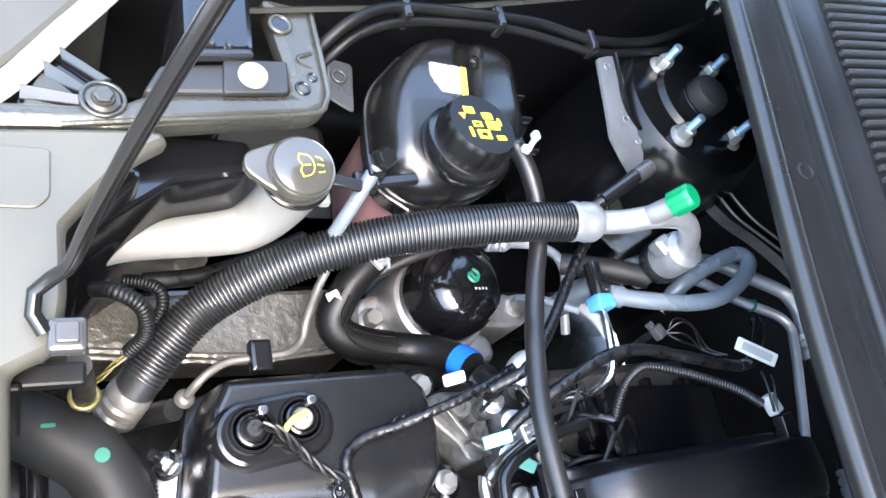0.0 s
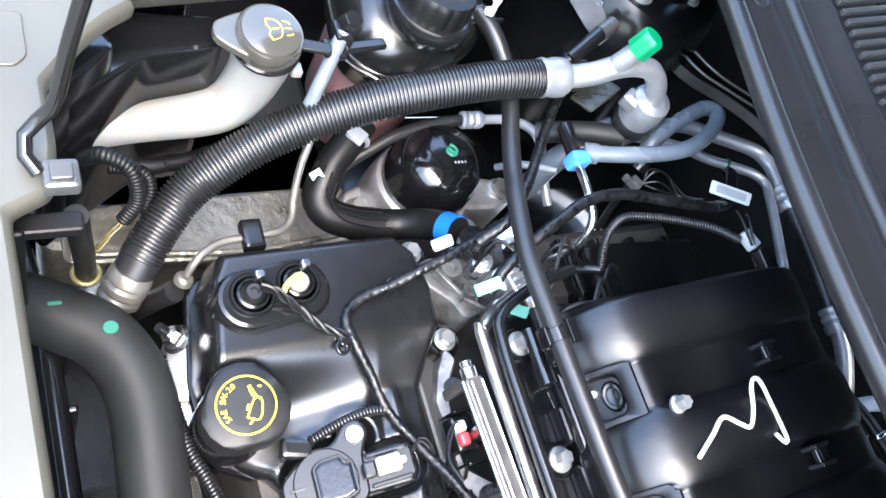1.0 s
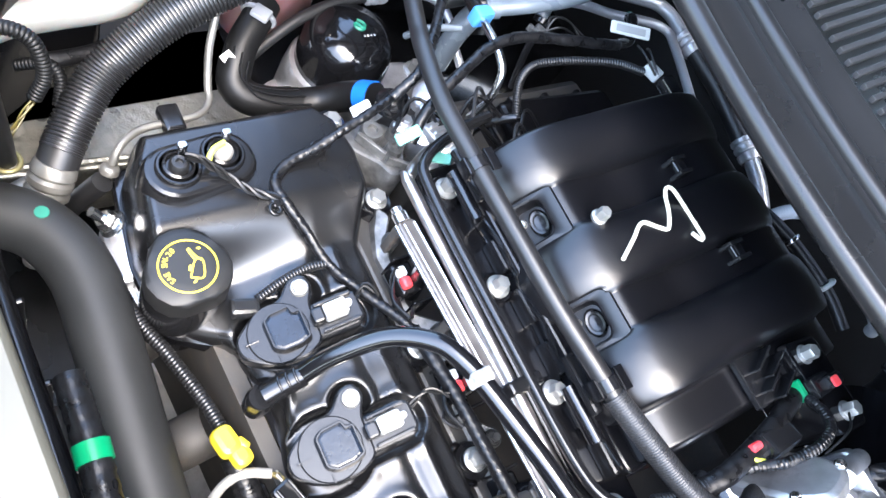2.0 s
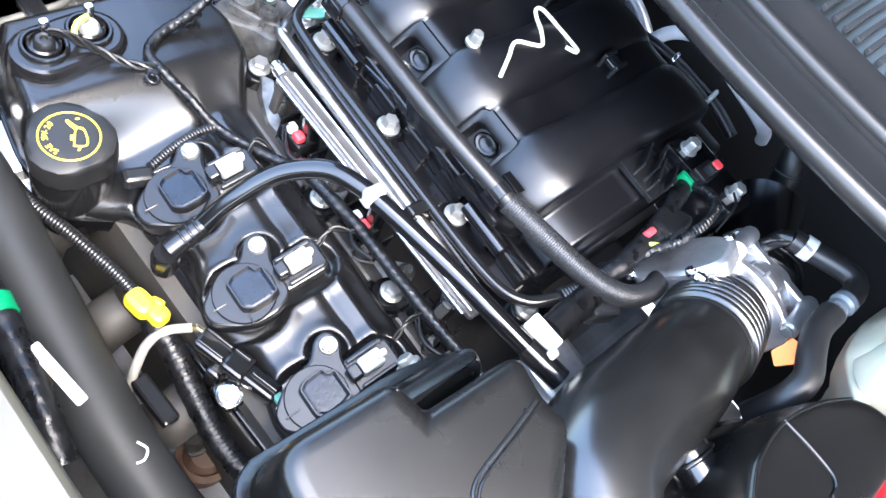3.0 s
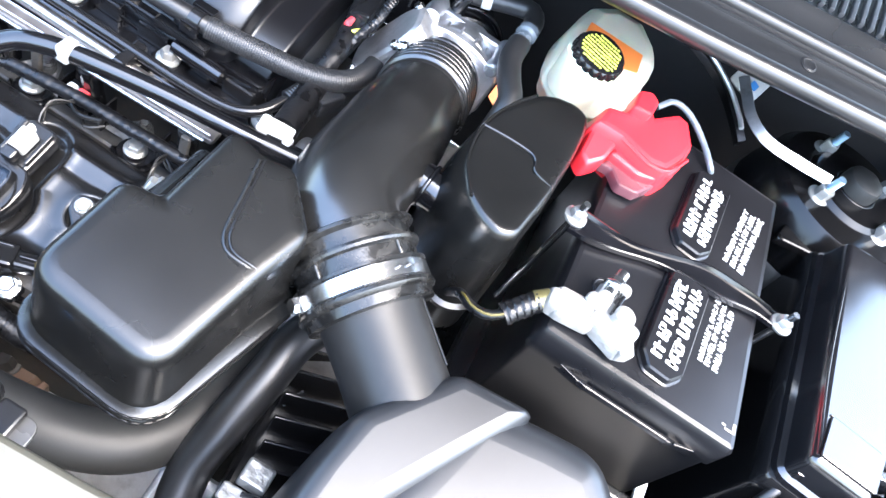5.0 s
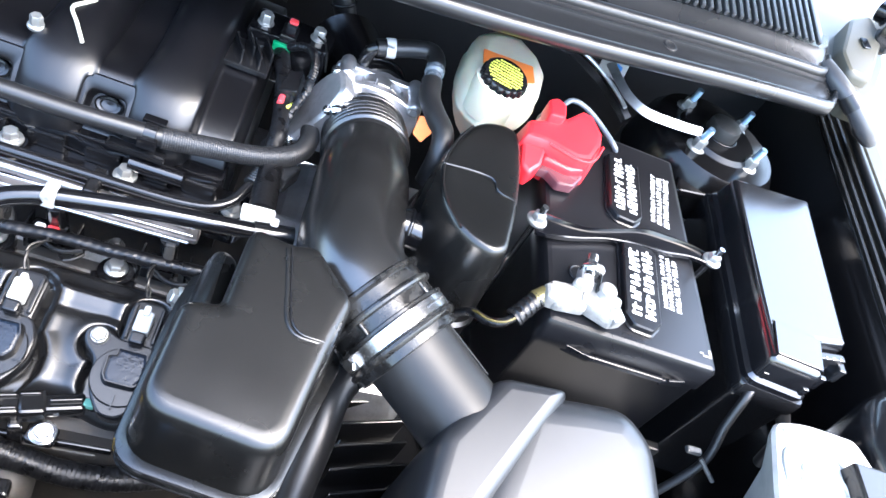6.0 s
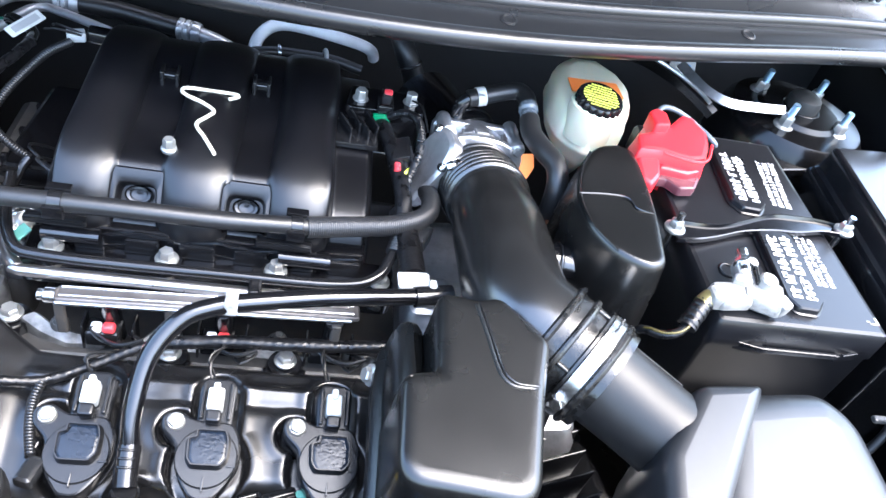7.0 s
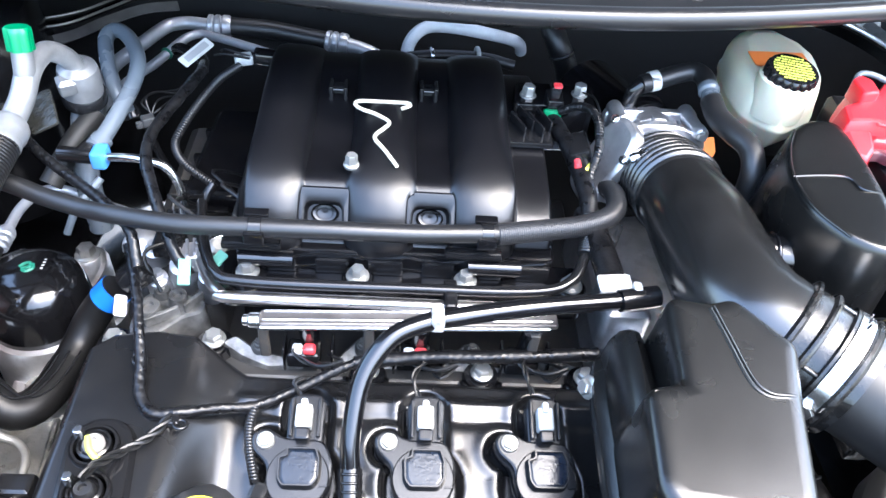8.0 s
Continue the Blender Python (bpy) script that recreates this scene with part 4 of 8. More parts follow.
for a in (-2.3, -1.75, -0.9, 0.2, 1.25, 2.6):
    part("coupling_rib", moved(block((0.0495 * math.cos(a), 0.0495 * math.sin(a), 0.030), (0.004, 0.004, 0.014), 0.001), axis_pose(C0, D)), OILY_RUBBER, duct)
clamp = part("hose_clamp", lathe([(0.0517, 0.0385), (0.0527, 0.039), (0.0527, 0.0505), (0.0517, 0.051)], axis_pose(C0, D), 64), STEEL, duct, "bright steel worm clamp")
part("clamp_screw", bolt((0.199, -0.466, 0.914), (-0.55, -0.75, 0.25), 0.0065, 0.012, 1.3), STEEL, clamp)
for k in range(3):
    part("clamp_slot", moved(block((0.0528 * math.cos(1.1 + 0.18 * k), 0.0528 * math.sin(1.1 + 0.18 * k), 0.0448), (0.003, 0.007, 0.0016), 0.0005), axis_pose(C0, D)), PLASTIC, clamp)
part("outlet", lathe([(0.0425, 0.058), (0.0412, 0.07), (0.0402, 0.10), (0.0402, 0.118), (0.0406, 0.145)], axis_pose(C0, D), 56), OUTLET, duct)
part("outlet_seam", tube([C0 + D * s + axis_pose((0, 0, 0), D) @ Vector((0.0413 * math.cos(0.7), 0.0413 * math.sin(0.7), 0)) for s in (0.066, 0.12)], 0.0008, 6), OUTLET, duct)
TC = axis_pose((0.1715, -0.136, 0.871), (0.06, -1, 0.32))
part("throttle_clamp", lathe([(0.0475, -0.004), (0.0482, -0.0035), (0.0482, 0.0035), (0.0475, 0.004)], TC, 56), PLASTIC_GREY, duct, "dark hose clamp band")
part("clamp_housing", join(block((0.1475, -0.153, 0.9135), (0.026, 0.011, 0.008), 0.002, 0.002, pose(0, 0, 0, 0, -25, 12)), bolt((0.133, -0.157, 0.907), (-1, -0.15, -0.4), 0.0052, 0.007, 1.2)), STEEL, duct, "bright clamp screw")
for k in range(4):
    part("screw_thread", block((0.143 + 0.004 * k, -0.1565 + 0.0008 * k, 0.9165 + 0.0016 * k), (0.0012, 0.008, 0.003), 0.0004, 0.0004, pose(0, 0, 0, 0, -25, 12)), DARK_METAL, duct)
throttle = thing("throttle_valve", (0.17, -0.09, 0.80), "cast aluminium throttle body with bolted lugs and gear housing", "throttle body")
T = axis_pose((0.1735, -0.050, 0.853), (0.0, -1, 0.16))
part("barrel", lathe([(0.040, -0.01), (0.045, 0.0), (0.047, 0.012), (0.0465, 0.03), (0.0480, 0.034), (0.0480, 0.041), (0.0455, 0.044), (0.0445, 0.066), (0.047, 0.069), (0.047, 0.073), (0.044, 0.076)], T, 56), ALU, throttle)
part("rear_flange", shell(rounded([(-0.052, -0.046, 0.012), (0.052, -0.046, 0.012), (0.056, 0.046, 0.014), (-0.056, 0.046, 0.014)], 0.012, 5), [(0.006, 0.002), (0.008, 0), (0.018, 0), (0.020, 0.002)], T), ALU, throttle)
part("front_flange", shell(rounded([(-0.046, -0.048, 0.012), (0.046, -0.048, 0.012), (0.0535, 0.035, 0.012), (0.020, 0.0505, 0.02), (-0.024, 0.0505, 0.02), (-0.0535, 0.035, 0.012)], 0.012, 5), [(0.052, 0.002), (0.0535, 0), (0.062, 0), (0.0635, 0.002)], T), ALU, throttle)
for u, v in ((-0.0425, 0.043), (0.0425, 0.043), (-0.040, -0.042), (0.040, -0.042)):
    lug = part("lug", lathe([(0.0085, 0.004), (0.0092, 0.006), (0.0092, 0.022), (0.0078, 0.026), (0.0074, 0.052), (0.0088, 0.056), (0.0088, 0.066), (0.0078, 0.068)], T @ Matrix.Translation((u, v, 0)), 20), ALU, throttle)
    part("lug_bolt", bolt(T @ Vector((u, v, 0.067)), (0, -1, 0.16), 0.0058, 0.007, 1.3), ZINC, lug)
part("top_rib", join(*[block(T @ Vector((u, 0.0475 - abs(u) * 0.25, 0.046)), (0.0030, 0.022, 0.006), 0.001, 0.001) for u in (-0.022, -0.006, 0.012, 0.026)]), ALU, throttle, "cast ribs on the throttle")
part("idle_boss", join(tube([(0.129, -0.070, 0.893), (0.132, -0.092, 0.905)], 0.0085, 18), lathe([(0.0085, 0), (0.0092, 0.002), (0.0092, 0.006), (0.006, 0.008)], axis_pose((0.132, -0.091, 0.905), (0.1, -0.9, 0.45)), 18)), ALU, throttle)
G = axis_pose((0.110, -0.128, 0.882), (-0.86, -0.20, 0.46))
gear = part("gear_housing", shell(rounded([(-0.026, -0.052, 0.02), (0.026, -0.052, 0.02), (0.030, 0.020, 0.02), (0.018, 0.046, 0.02), (-0.018, 0.046, 0.02), (-0.030, 0.020, 0.02)], 0.02, 6), [(-0.040, 0.006), (-0.014, 0.004), (-0.012, 0.0), (-0.005, 0.0), (-0.004, -0.0015), (0.001, -0.0015), (0.003, 0.001), (0.004, 0.004)], G), ALU, throttle, "bright cast gear housing")
for u, v in ((-0.027, -0.032), (0.024, -0.046), (-0.024, 0.036), (0.027, 0.018)):
    part("housing_bolt", bolt(G @ Vector((u, v, 0.0015)), (-0.86, -0.20, 0.46), 0.0046, 0.005, 1.25), STEEL, gear)
part("web", block((0.142, -0.098, 0.872), (0.04, 0.034, 0.050), 0.006, 0.010, pose(0, 0, 0, 0, 0, 8)), ALU, throttle)
part("manifold_neck", lathe([(0.050, 0), (0.048, 0.02), (0.046, 0.05), (0.050, 0.12)], axis_pose((0.172, -0.052, 0.853), (-0.45, 1, -0.1)), 40), PLASTIC_SATIN, throttle)
part("neck_band", ring((0.166, -0.034, 0.853), (-0.45, 1, -0.1), 0.049, 0.003, 40), PLASTIC, throttle)
part("orange_tag", moved(slab([(-0.012, -0.012), (0.002, -0.018), (0.012, -0.002), (0.010, 0.016), (-0.010, 0.012)], 0, 0.0016, 0.0004, 0.002), pose(0.2395, -0.088, 0.872, 40, 12, 10)), ORANGE, throttle, "orange paper tag")
TOPR = [(0.092, -0.411), (0.121, -0.416), (0.139, -0.410), (0.175, -0.449), (0.165, -0.490), (0.150, -0.578, 0.020), (0.056, -0.566, 0.018), (0.061, -0.489), (0.088, -0.484, 0.003)]
OUTR = [(0.055, -0.393, 0.02), (0.138, -0.390, 0.015), (0.194, -0.448, 0.012), (0.160, -0.592, 0.030), (0.042, -0.579, 0.028), (0.047, -0.44, 0.02)]
res = thing("resonator_box", (0.11, -0.48, 0.86), "grained black plastic air resonator box with a stepped lid", "resonator box")
lid = part("body", shell(rounded(OUTR, 0.02, 6), [(0.84, 0.010), (0.864, 0.004), (0.866, 0.0005), (0.8685, -0.0005), (0.871, 0.0005), (0.872, 0.0022), (0.8735, 0.0022), (0.8745, 0.0), (0.877, -0.0008), (0.8795, 0.0), (0.881, 0.003), (0.886, 0.008)]), PLASTIC_MATT, res)
part("lid", shell(rounded(TOPR, 0.007, 6), [(0.874, -0.0095), (0.900, -0.0082), (0.930, -0.0062), (0.950, -0.0052), (0.9575, -0.0046), (0.9620, -0.0034), (0.9650, -0.0014), (0.9668, 0.0012), (0.9676, 0.0042), (0.9678, 0.009)], slope=lambda x, y: 0.10 * (y + 0.43)), PLASTIC_MATT, res)
SEAM = [(0.121, -0.418, 0.9690), (0.127, -0.445, 0.9662), (0.133, -0.474, 0.9634), (0.138, -0.485, 0.9625), (0.146, -0.490, 0.9620), (0.162, -0.490, 0.9605), (0.167, -0.490, 0.956)]
part("seam", tube(SEAM, 0.0011, 8, 0.004), PLASTIC, res)
part("side_bellows", join(tube([(0.150, -0.425, 0.905), (0.178, -0.392, 0.905)], 0.020, 22), *[ring((0.153 + 0.0075 * k, -0.4215 + 0.0088 * -(-k), 0.905), (0.65, 0.76, 0), 0.0205, 0.0034, 26) for k in range(3)]), PLASTIC_SATIN, res)
part("seam_lip", tube([(x - 0.0030, y - 0.0022, z - 0.0004) for x, y, z in SEAM], 0.0016, 8, 0.004), PLASTIC_MATT, res)
def rim_line(z, d):
    line = inset(rounded(OUTR, 0.02, 6), d)
    return [(x, y, z) for x, y in line] + [(*line[0], z)]


for z in (0.8668, 0.8765):
    part("rim_bead", tube(rim_line(z, 0.0010), 0.0021, 8, 0.005), PLASTIC, res, "glossy moulded rim bead")
WELL = [(0.064, -0.490), (0.088, -0.4865), (0.0905, -0.480), (0.0915, -0.45), (0.093, -0.416)]
part("well_rim", tube([(x - 0.001, y + 0.001, 0.9648 + 0.10 * (y + 0.43)) for x, y in WELL], 0.0013, 8, 0.004), PLASTIC_MATT, res)
part("lid_skirt", shell(rounded([(0.064, -0.396), (0.086, -0.402), (0.088, -0.487), (0.058, -0.487)], 0.010), [(0.875, -0.006), (0.900, -0.003), (0.914, 0.001), (0.922, 0.006), (0.926, 0.012)]), PLASTIC_MATT, res)
part("stud", bolt((0.048, -0.425, 0.870), (-1, -0.2, 0.4), 0.007, 0.008), ZINC, res)

TOP2 = [(0.278, -0.174), (0.300, -0.167), (0.316, -0.172), (0.3205, -0.195), (0.3195, -0.240), (0.316, -0.285), (0.312, -0.312), (0.306, -0.349, 0.010), (0.292, -0.3575, 0.012), (0.274, -0.3525, 0.014), (0.254, -0.338), (0.238, -0.308), (0.2345, -0.264), (0.246, -0.222), (0.262, -0.190)]
box2 = thing("resonator_chamber", (0.28, -0.27, 0.84), "grained black plastic resonator chamber beside the battery", "resonator chamber")
part("body", shell(rounded(TOP2, 0.012, 4), [(0.83, -0.012), (0.862, -0.010), (0.866, -0.013), (0.870, -0.013), (0.873, -0.009), (0.94, -0.0045), (0.966, -0.0010), (0.9715, 0.0002), (0.9745, 0.0022), (0.9758, 0.0050), (0.976, 0.010)]), PLASTIC_MATT, box2)
part("seam", tube([(0.236, -0.264, 0.9755), (0.262, -0.262, 0.977), (0.284, -0.262, 0.977), (0.291, -0.268, 0.977), (0.294, -0.278, 0.977), (0.312, -0.281, 0.975)], 0.0012, 6, 0.004), PLASTIC, box2)
part("link_neck", join(tube([(0.185, -0.300, 0.915), (0.255, -0.305, 0.915)], 0.0190, 24), ring((0.213, -0.302, 0.915), (1, -0.07, 0), 0.0192, 0.0022, 28), ring((0.226, -0.303, 0.915), (1, -0.07, 0), 0.0192, 0.0022, 28)), PLASTIC_SATIN, box2)
part("edge_lip", tube([(0.258, -0.3405, 0.9752), (0.241, -0.307, 0.9752), (0.2375, -0.264, 0.9752), (0.2485, -0.222, 0.9752), (0.264, -0.191, 0.9752)][::-1], 0.0014, 8, 0.004), PLASTIC_MATT, box2)
air = thing("air_filter_box", (0.42, -0.52, 0.80), "smooth black plastic air filter box lid", "air filter box")
RAISED = [(0.270, -0.519, 0.012), (0.319, -0.453, 0.014), (0.391, -0.447, 0.014), (0.354, -0.508, 0.01), (0.318, -0.566, 0.01), (0.29, -0.66, 0.02), (0.252, -0.66, 0.03), (0.262, -0.56, 0.02)]
LOBE = [(0.330, -0.452, 0.02), (0.400, -0.441, 0.02), (0.452, -0.436, 0.035), (0.484, -0.470, 0.035), (0.492, -0.56, 0.04), (0.47, -0.72, 0.05), (0.29, -0.76, 0.05), (0.282, -0.60, 0.03)]
part("lid", shell(rounded(LOBE, 0.02, 8), [(0.76, -0.014), (0.845, -0.010), (0.848, -0.014), (0.856, -0.014), (0.859, -0.009), (0.885, -0.004), (0.904, 0.0), (0.917, 0.005), (0.927, 0.0115), (0.9335, 0.0195), (0.9360, 0.025), (0.9375, 0.032), (0.9380, 0.040)], slope=lambda x, y: 0.10 * (y + 0.446)), AIRBOX, air)
part("raised_lid", shell(rounded(RAISED, 0.012, 8), [(0.80, -0.003), (0.86, -0.003), (0.900, -0.0022), (0.921, -0.0005), (0.931, 0.0015), (0.9365, 0.0040), (0.9398, 0.0075), (0.9415, 0.0115), (0.9420, 0.016)], slope=lambda x, y: 0.10 * (y + 0.446)), AIRBOX, air)
# ---- battery corner ----
bat = thing("battery", (0.46, -0.22, 0.74), "black car battery with white printed labels on top", "battery")
BO = rect(0.4565, -0.225, 0.186, 0.318)
case = part("case", shell(rounded(BO, 0.006), [(0.745, 0.004), (0.905, 0.002), (0.910, -0.001), (0.937, -0.001), (0.942, 0.002), (0.943, 0.006)]), BATTERY, bat)
part("carry_handle", join(block((0.463, -0.3875, 0.9115), (0.085, 0.005, 0.007), 0.0015, 0.0015), slab([(0.394, -0.384), (0.424, -0.390), (0.424, -0.384)], 0.905, 0.915, 0.001, 0.0015), slab([(0.504, -0.384), (0.504, -0.390), (0.532, -0.384)], 0.905, 0.914, 0.001, 0.0015)), BATTERY, bat)
for x, s in ((0.406, 1), (0.520, -1)):
    part("handle_slot", block((x, -0.3865, 0.9160), (0.020, 0.003, 0.002), 0.0005, 0.0005, pose(0, 0, 0, 0, 0, -15 * s)), PLASTIC, bat)

part("post_well", ring((0.397, -0.315, 0.9435), (0, 0, 1), 0.009, 0.0014, 24), BATTERY, bat)
def print_block(columns, length, pitch, seed, thin=0.5):
    """Bold print that cannot be read: strokes of uneven length set close in columns of (x, width)."""
    rows, rng = [], random.Random(seed)
    for x, w in columns:
        y = -length / 2
        while y < length / 2 - pitch * 0.6:
            n = rng.choice((1, 1, 2, 2, 3))
            rows.append((x + rng.uniform(-0.06, 0.06) * w, y + pitch * 0.3, w * rng.uniform(0.72, 1.0), pitch * thin))
            for k in range(n):
                rows.append((x + w * rng.uniform(-0.40, 0.40), y + pitch * 0.6, w * rng.uniform(0.14, 0.26), pitch * 0.95))
            y += pitch * rng.choice((1.0, 1.0, 1.0, 1.5))
    return rows


for x, y, h, turn, seed in ((0.464, -0.163, 0.112, -4, 3), (0.467, -0.308, 0.116, -4, 8)):
    put = Matrix.Translation((x, y, 0)) @ pose(0, 0, 0, 0, 0, turn)
    w = 0.021
    plate = [(-w, -h / 2 + 0.014), (-w + 0.010, -h / 2), (w - 0.010, -h / 2), (w, -h / 2 + 0.014), (w, h / 2 - 0.006), (w - 0.006, h / 2), (-w + 0.006, h / 2), (-w, h / 2 - 0.006)]
    vent = part("vent_cover", moved(shell(rounded(plate, 0.003), [(0.941, -0.002), (0.9445, -0.002), (0.9455, 0.0), (0.9505, 0.0006), (0.9520, 0.0022)]), put), BATTERY, bat)
    part("label_print", bars(print_block(((-0.0085, 0.013), (0.0075, 0.013)), h - 0.022, 0.0078, seed), put @ Matrix.Translation((0, 0.002, 0.952))), INK, vent, "white unreadable warning print")
for x, y, w, h, turn, seed in ((0.518, -0.153, 0.027, 0.088, -8, 5), (0.511, -0.284, 0.024, 0.076, -4, 6)):
    put = Matrix.Translation((x, y, 0.943)) @ pose(0, 0, 0, 0, 0, turn)
    part("label_print", bars(print_block(((-w * 0.36, w * 0.24), (-w * 0.05, w * 0.26), (w * 0.30, w * 0.30)), h, 0.0042, seed, 0.42), put, 0.0005), INK, case, "white unreadable fine print")
part("corner_mark", bars([(0.0, 0.0, 0.010, 0.0022), (0.004, 0.004, 0.003, 0.010), (-0.006, 0.003, 0.004, 0.002)], pose(0.540, -0.368, 0.9432), 0.0003), WIRE_WHITE, case, "pale marks on the battery's corner")
bar = thing("battery_hold_down", (0.46, -0.25, 0.943), "black steel hold-down bar with two bright wing bolts", "hold-down bar")
BAR = [(0.350, -0.272, 0.9495), (0.376, -0.270, 0.9490), (0.404, -0.263, 0.9480), (0.440, -0.2495, 0.9480), (0.476, -0.238, 0.9480), (0.508, -0.235, 0.9480), (0.540, -0.232, 0.9485), (0.566, -0.236, 0.9490)]


STRAP = spline(BAR, 0.004)
rings = []
for i, p in enumerate(STRAP):
    w = 0.0118 + 0.0035 * math.cos(3 * math.pi * i / (len(STRAP) - 1))
    rings.append([p + Vector((0.25 * u * w, u * w, z)) for u, z in ((-1, -0.001), (-1, 0.004), (-0.86, 0.0045), (-0.74, 0.001), (0.74, 0.001), (0.86, 0.0045), (1, 0.004), (1, -0.001))])
part("strap", loft(rings), STRAP_PAINT, bar)
for p in ((0.348, -0.270, 0.952), (0.566, -0.236, 0.952)):
    part("hold_down_nut", bolt(p, (0, 0, 1), 0.0075, 0.010, 1.5), ZINC, bar, "bright flanged nut")
    part("rod", tube([(p[0], p[1], 0.80), (p[0], p[1], 0.972)], 0.0035, 10), STEEL, bar)

neg = thing("battery_clamp", (0.40, -0.345, 0.943), "grey lead battery clamp on the negative post", "battery clamp")
for name, c, size, turn in (("clamp_ring", (0.410, -0.358, 0.954), (0.040, 0.034, 0.020), -20), ("clamp_neck", (0.376, -0.362, 0.953), (0.036, 0.028, 0.017), 8), ("clamp_jaw", (0.394, -0.338, 0.960), (0.016, 0.034, 0.016), -12), ("jaw_cap", (0.402, -0.326, 0.966), (0.020, 0.012, 0.010), 0), ("crimp_barrel", (0.360, -0.366, 0.953), (0.018, 0.020, 0.020), 0)):
    part(name, block(c, size, 0.005, 0.006, pose(0, 0, 0, 0, 0, turn)), LEAD, neg)
for c, size, turn in (((0.424, -0.371, 0.957), (0.014, 0.016, 0.018), 25), ((0.386, -0.350, 0.964), (0.014, 0.010, 0.010), -30), ((0.417, -0.343, 0.960), (0.012, 0.010, 0.014), 10)):
    part("casting_lump", block(c, size, 0.0035, 0.004, pose(0, 0, 0, 8, -6, turn)), LEAD, neg)
part("clamp_gap", block((0.405, -0.343, 0.9665), (0.003, 0.022, 0.006), 0.0008, 0.0008, pose(0, 0, 0, 0, 0, -12)), PLASTIC, neg)
part("post", lathe([(0.0095, 0.94), (0.009, 0.972), (0.007, 0.974)], Matrix.Translation((0.412, -0.352, 0)), 20), LEAD, neg)
part("clamp_bolt", tube([(0.394, -0.340, 0.966), (0.400, -0.312, 0.968)], 0.006, 10), STEEL, neg)
part("hex_nut", bolt((0.396, -0.330, 0.966), (0.2, 1, 0.1), 0.008, 0.010, 1.2), STEEL, neg)
part("cable_lug", tube([(0.356, -0.364, 0.952), (0.346, -0.371, 0.947)], 0.0088, 14), BRASS, neg, "crimped cable lug with yellow tape")
part("lug_wrap", wrapped([(0.349, -0.369, 0.948), (0.338, -0.381, 0.940), (0.331, -0.389, 0.934)], 0.0092, 0.006, 0.0012, 14), TAPE_WRAP, neg)
part("cable", tube([(0.333, -0.387, 0.936), (0.322, -0.394, 0.930), (0.308, -0.392, 0.924), (0.297, -0.380, 0.915), (0.29, -0.36, 0.88)], 0.0043, 12), TAPE_WRAP, neg)
part("sense_wire", tube([(0.336, -0.388, 0.943), (0.322, -0.398, 0.937), (0.307, -0.396, 0.931), (0.297, -0.384, 0.922), (0.290, -0.365, 0.89)], 0.0011, 8), WIRE_YELLOW, neg, "thin yellow wire")

pos = thing("terminal_cover", (0.38, -0.14, 0.943), "bright red plastic cover over the positive terminal", "terminal cover")
RC = [(0.322, -0.178, 0.004), (0.326, -0.150), (0.344, -0.143, 0.003), (0.350, -0.116), (0.360, -0.112), (0.372, -0.126, 0.003), (0.392, -0.104), (0.406, -0.106), (0.419, -0.132), (0.416, -0.152, 0.004), (0.404, -0.178), (0.386, -0.184), (0.350, -0.176)]
shellr = part("cover", shell(rounded(RC, 0.004), [(0.938, -0.005), (0.955, -0.004), (0.970, -0.001), (0.979, 0.0005), (0.9830, 0.003), (0.9838, 0.007)], slope=lambda x, y: 0.12 * (y + 0.14)), RED_PLASTIC, pos)
part("cover_hump", slab([(0.346, -0.146), (0.366, -0.142), (0.368, -0.116), (0.358, -0.108), (0.345, -0.118)], 0.970, 0.9935, 0.003, 0.005), RED_PLASTIC, shellr)
part("cover_wing", slab([(0.325, -0.206), (0.336, -0.214), (0.349, -0.198), (0.354, -0.168), (0.336, -0.155), (0.324, -0.172)], 0.945, 0.969, 0.004, 0.005, slope=lambda x, y: 0.22 * (y + 0.18)), RED_PLASTIC, shellr)
part("cover_step", slab([(0.350, -0.186), (0.384, -0.190), (0.400, -0.183), (0.414, -0.164), (0.421, -0.146), (0.40, -0.150), (0.36, -0.160)], 0.952, 0.969, 0.004, 0.004, slope=lambda x, y: 0.15 * (y + 0.16)), RED_PLASTIC, shellr)
part("cover_ridge", tube([(0.352, -0.178, 0.9795), (0.385, -0.1855, 0.9785), (0.404, -0.179, 0.9795), (0.417, -0.153, 0.9825)], 0.0018, 8, 0.004), RED_PLASTIC, shellr)
part("skirt", slab([(0.348, -0.196, 0.003), (0.360, -0.194, 0.003), (0.372, -0.208, 0.004), (0.392, -0.204), (0.404, -0.184), (0.412, -0.160), (0.36, -0.165)], 0.9435, 0.957, 0.003, 0.004), RED_CLEAR, pos, "smoky dark red skirt")
fuse = thing("fuse_box", (0.68, -0.2, 0.75), "glossy black fuse box with a smooth lid", "fuse box")
FB = [(0.604, -0.362), (0.664, -0.367), (0.675, -0.318), (0.716, -0.310), (0.744, -0.068), (0.622, -0.082)]
part("base", shell(rounded(inset(FB, -0.010), 0.008), [(0.72, 0.012), (0.90, 0.003), (0.905, 0), (0.922, 0), (0.925, 0.002)]), PLASTIC, fuse)
part("lid", shell(rounded(FB, 0.006), [(0.920, -0.008), (0.932, -0.007), (0.936, -0.003), (0.955, -0.001), (0.9620, 0.0005), (0.9655, 0.003), (0.9665, 0.006)]), LID_GLOSS, fuse)
part("lid_rail", tube([(0.628, -0.090, 0.9645), (0.612, -0.25, 0.9645), (0.6085, -0.355, 0.9645)], 0.0018, 8), LID_GLOSS, fuse)
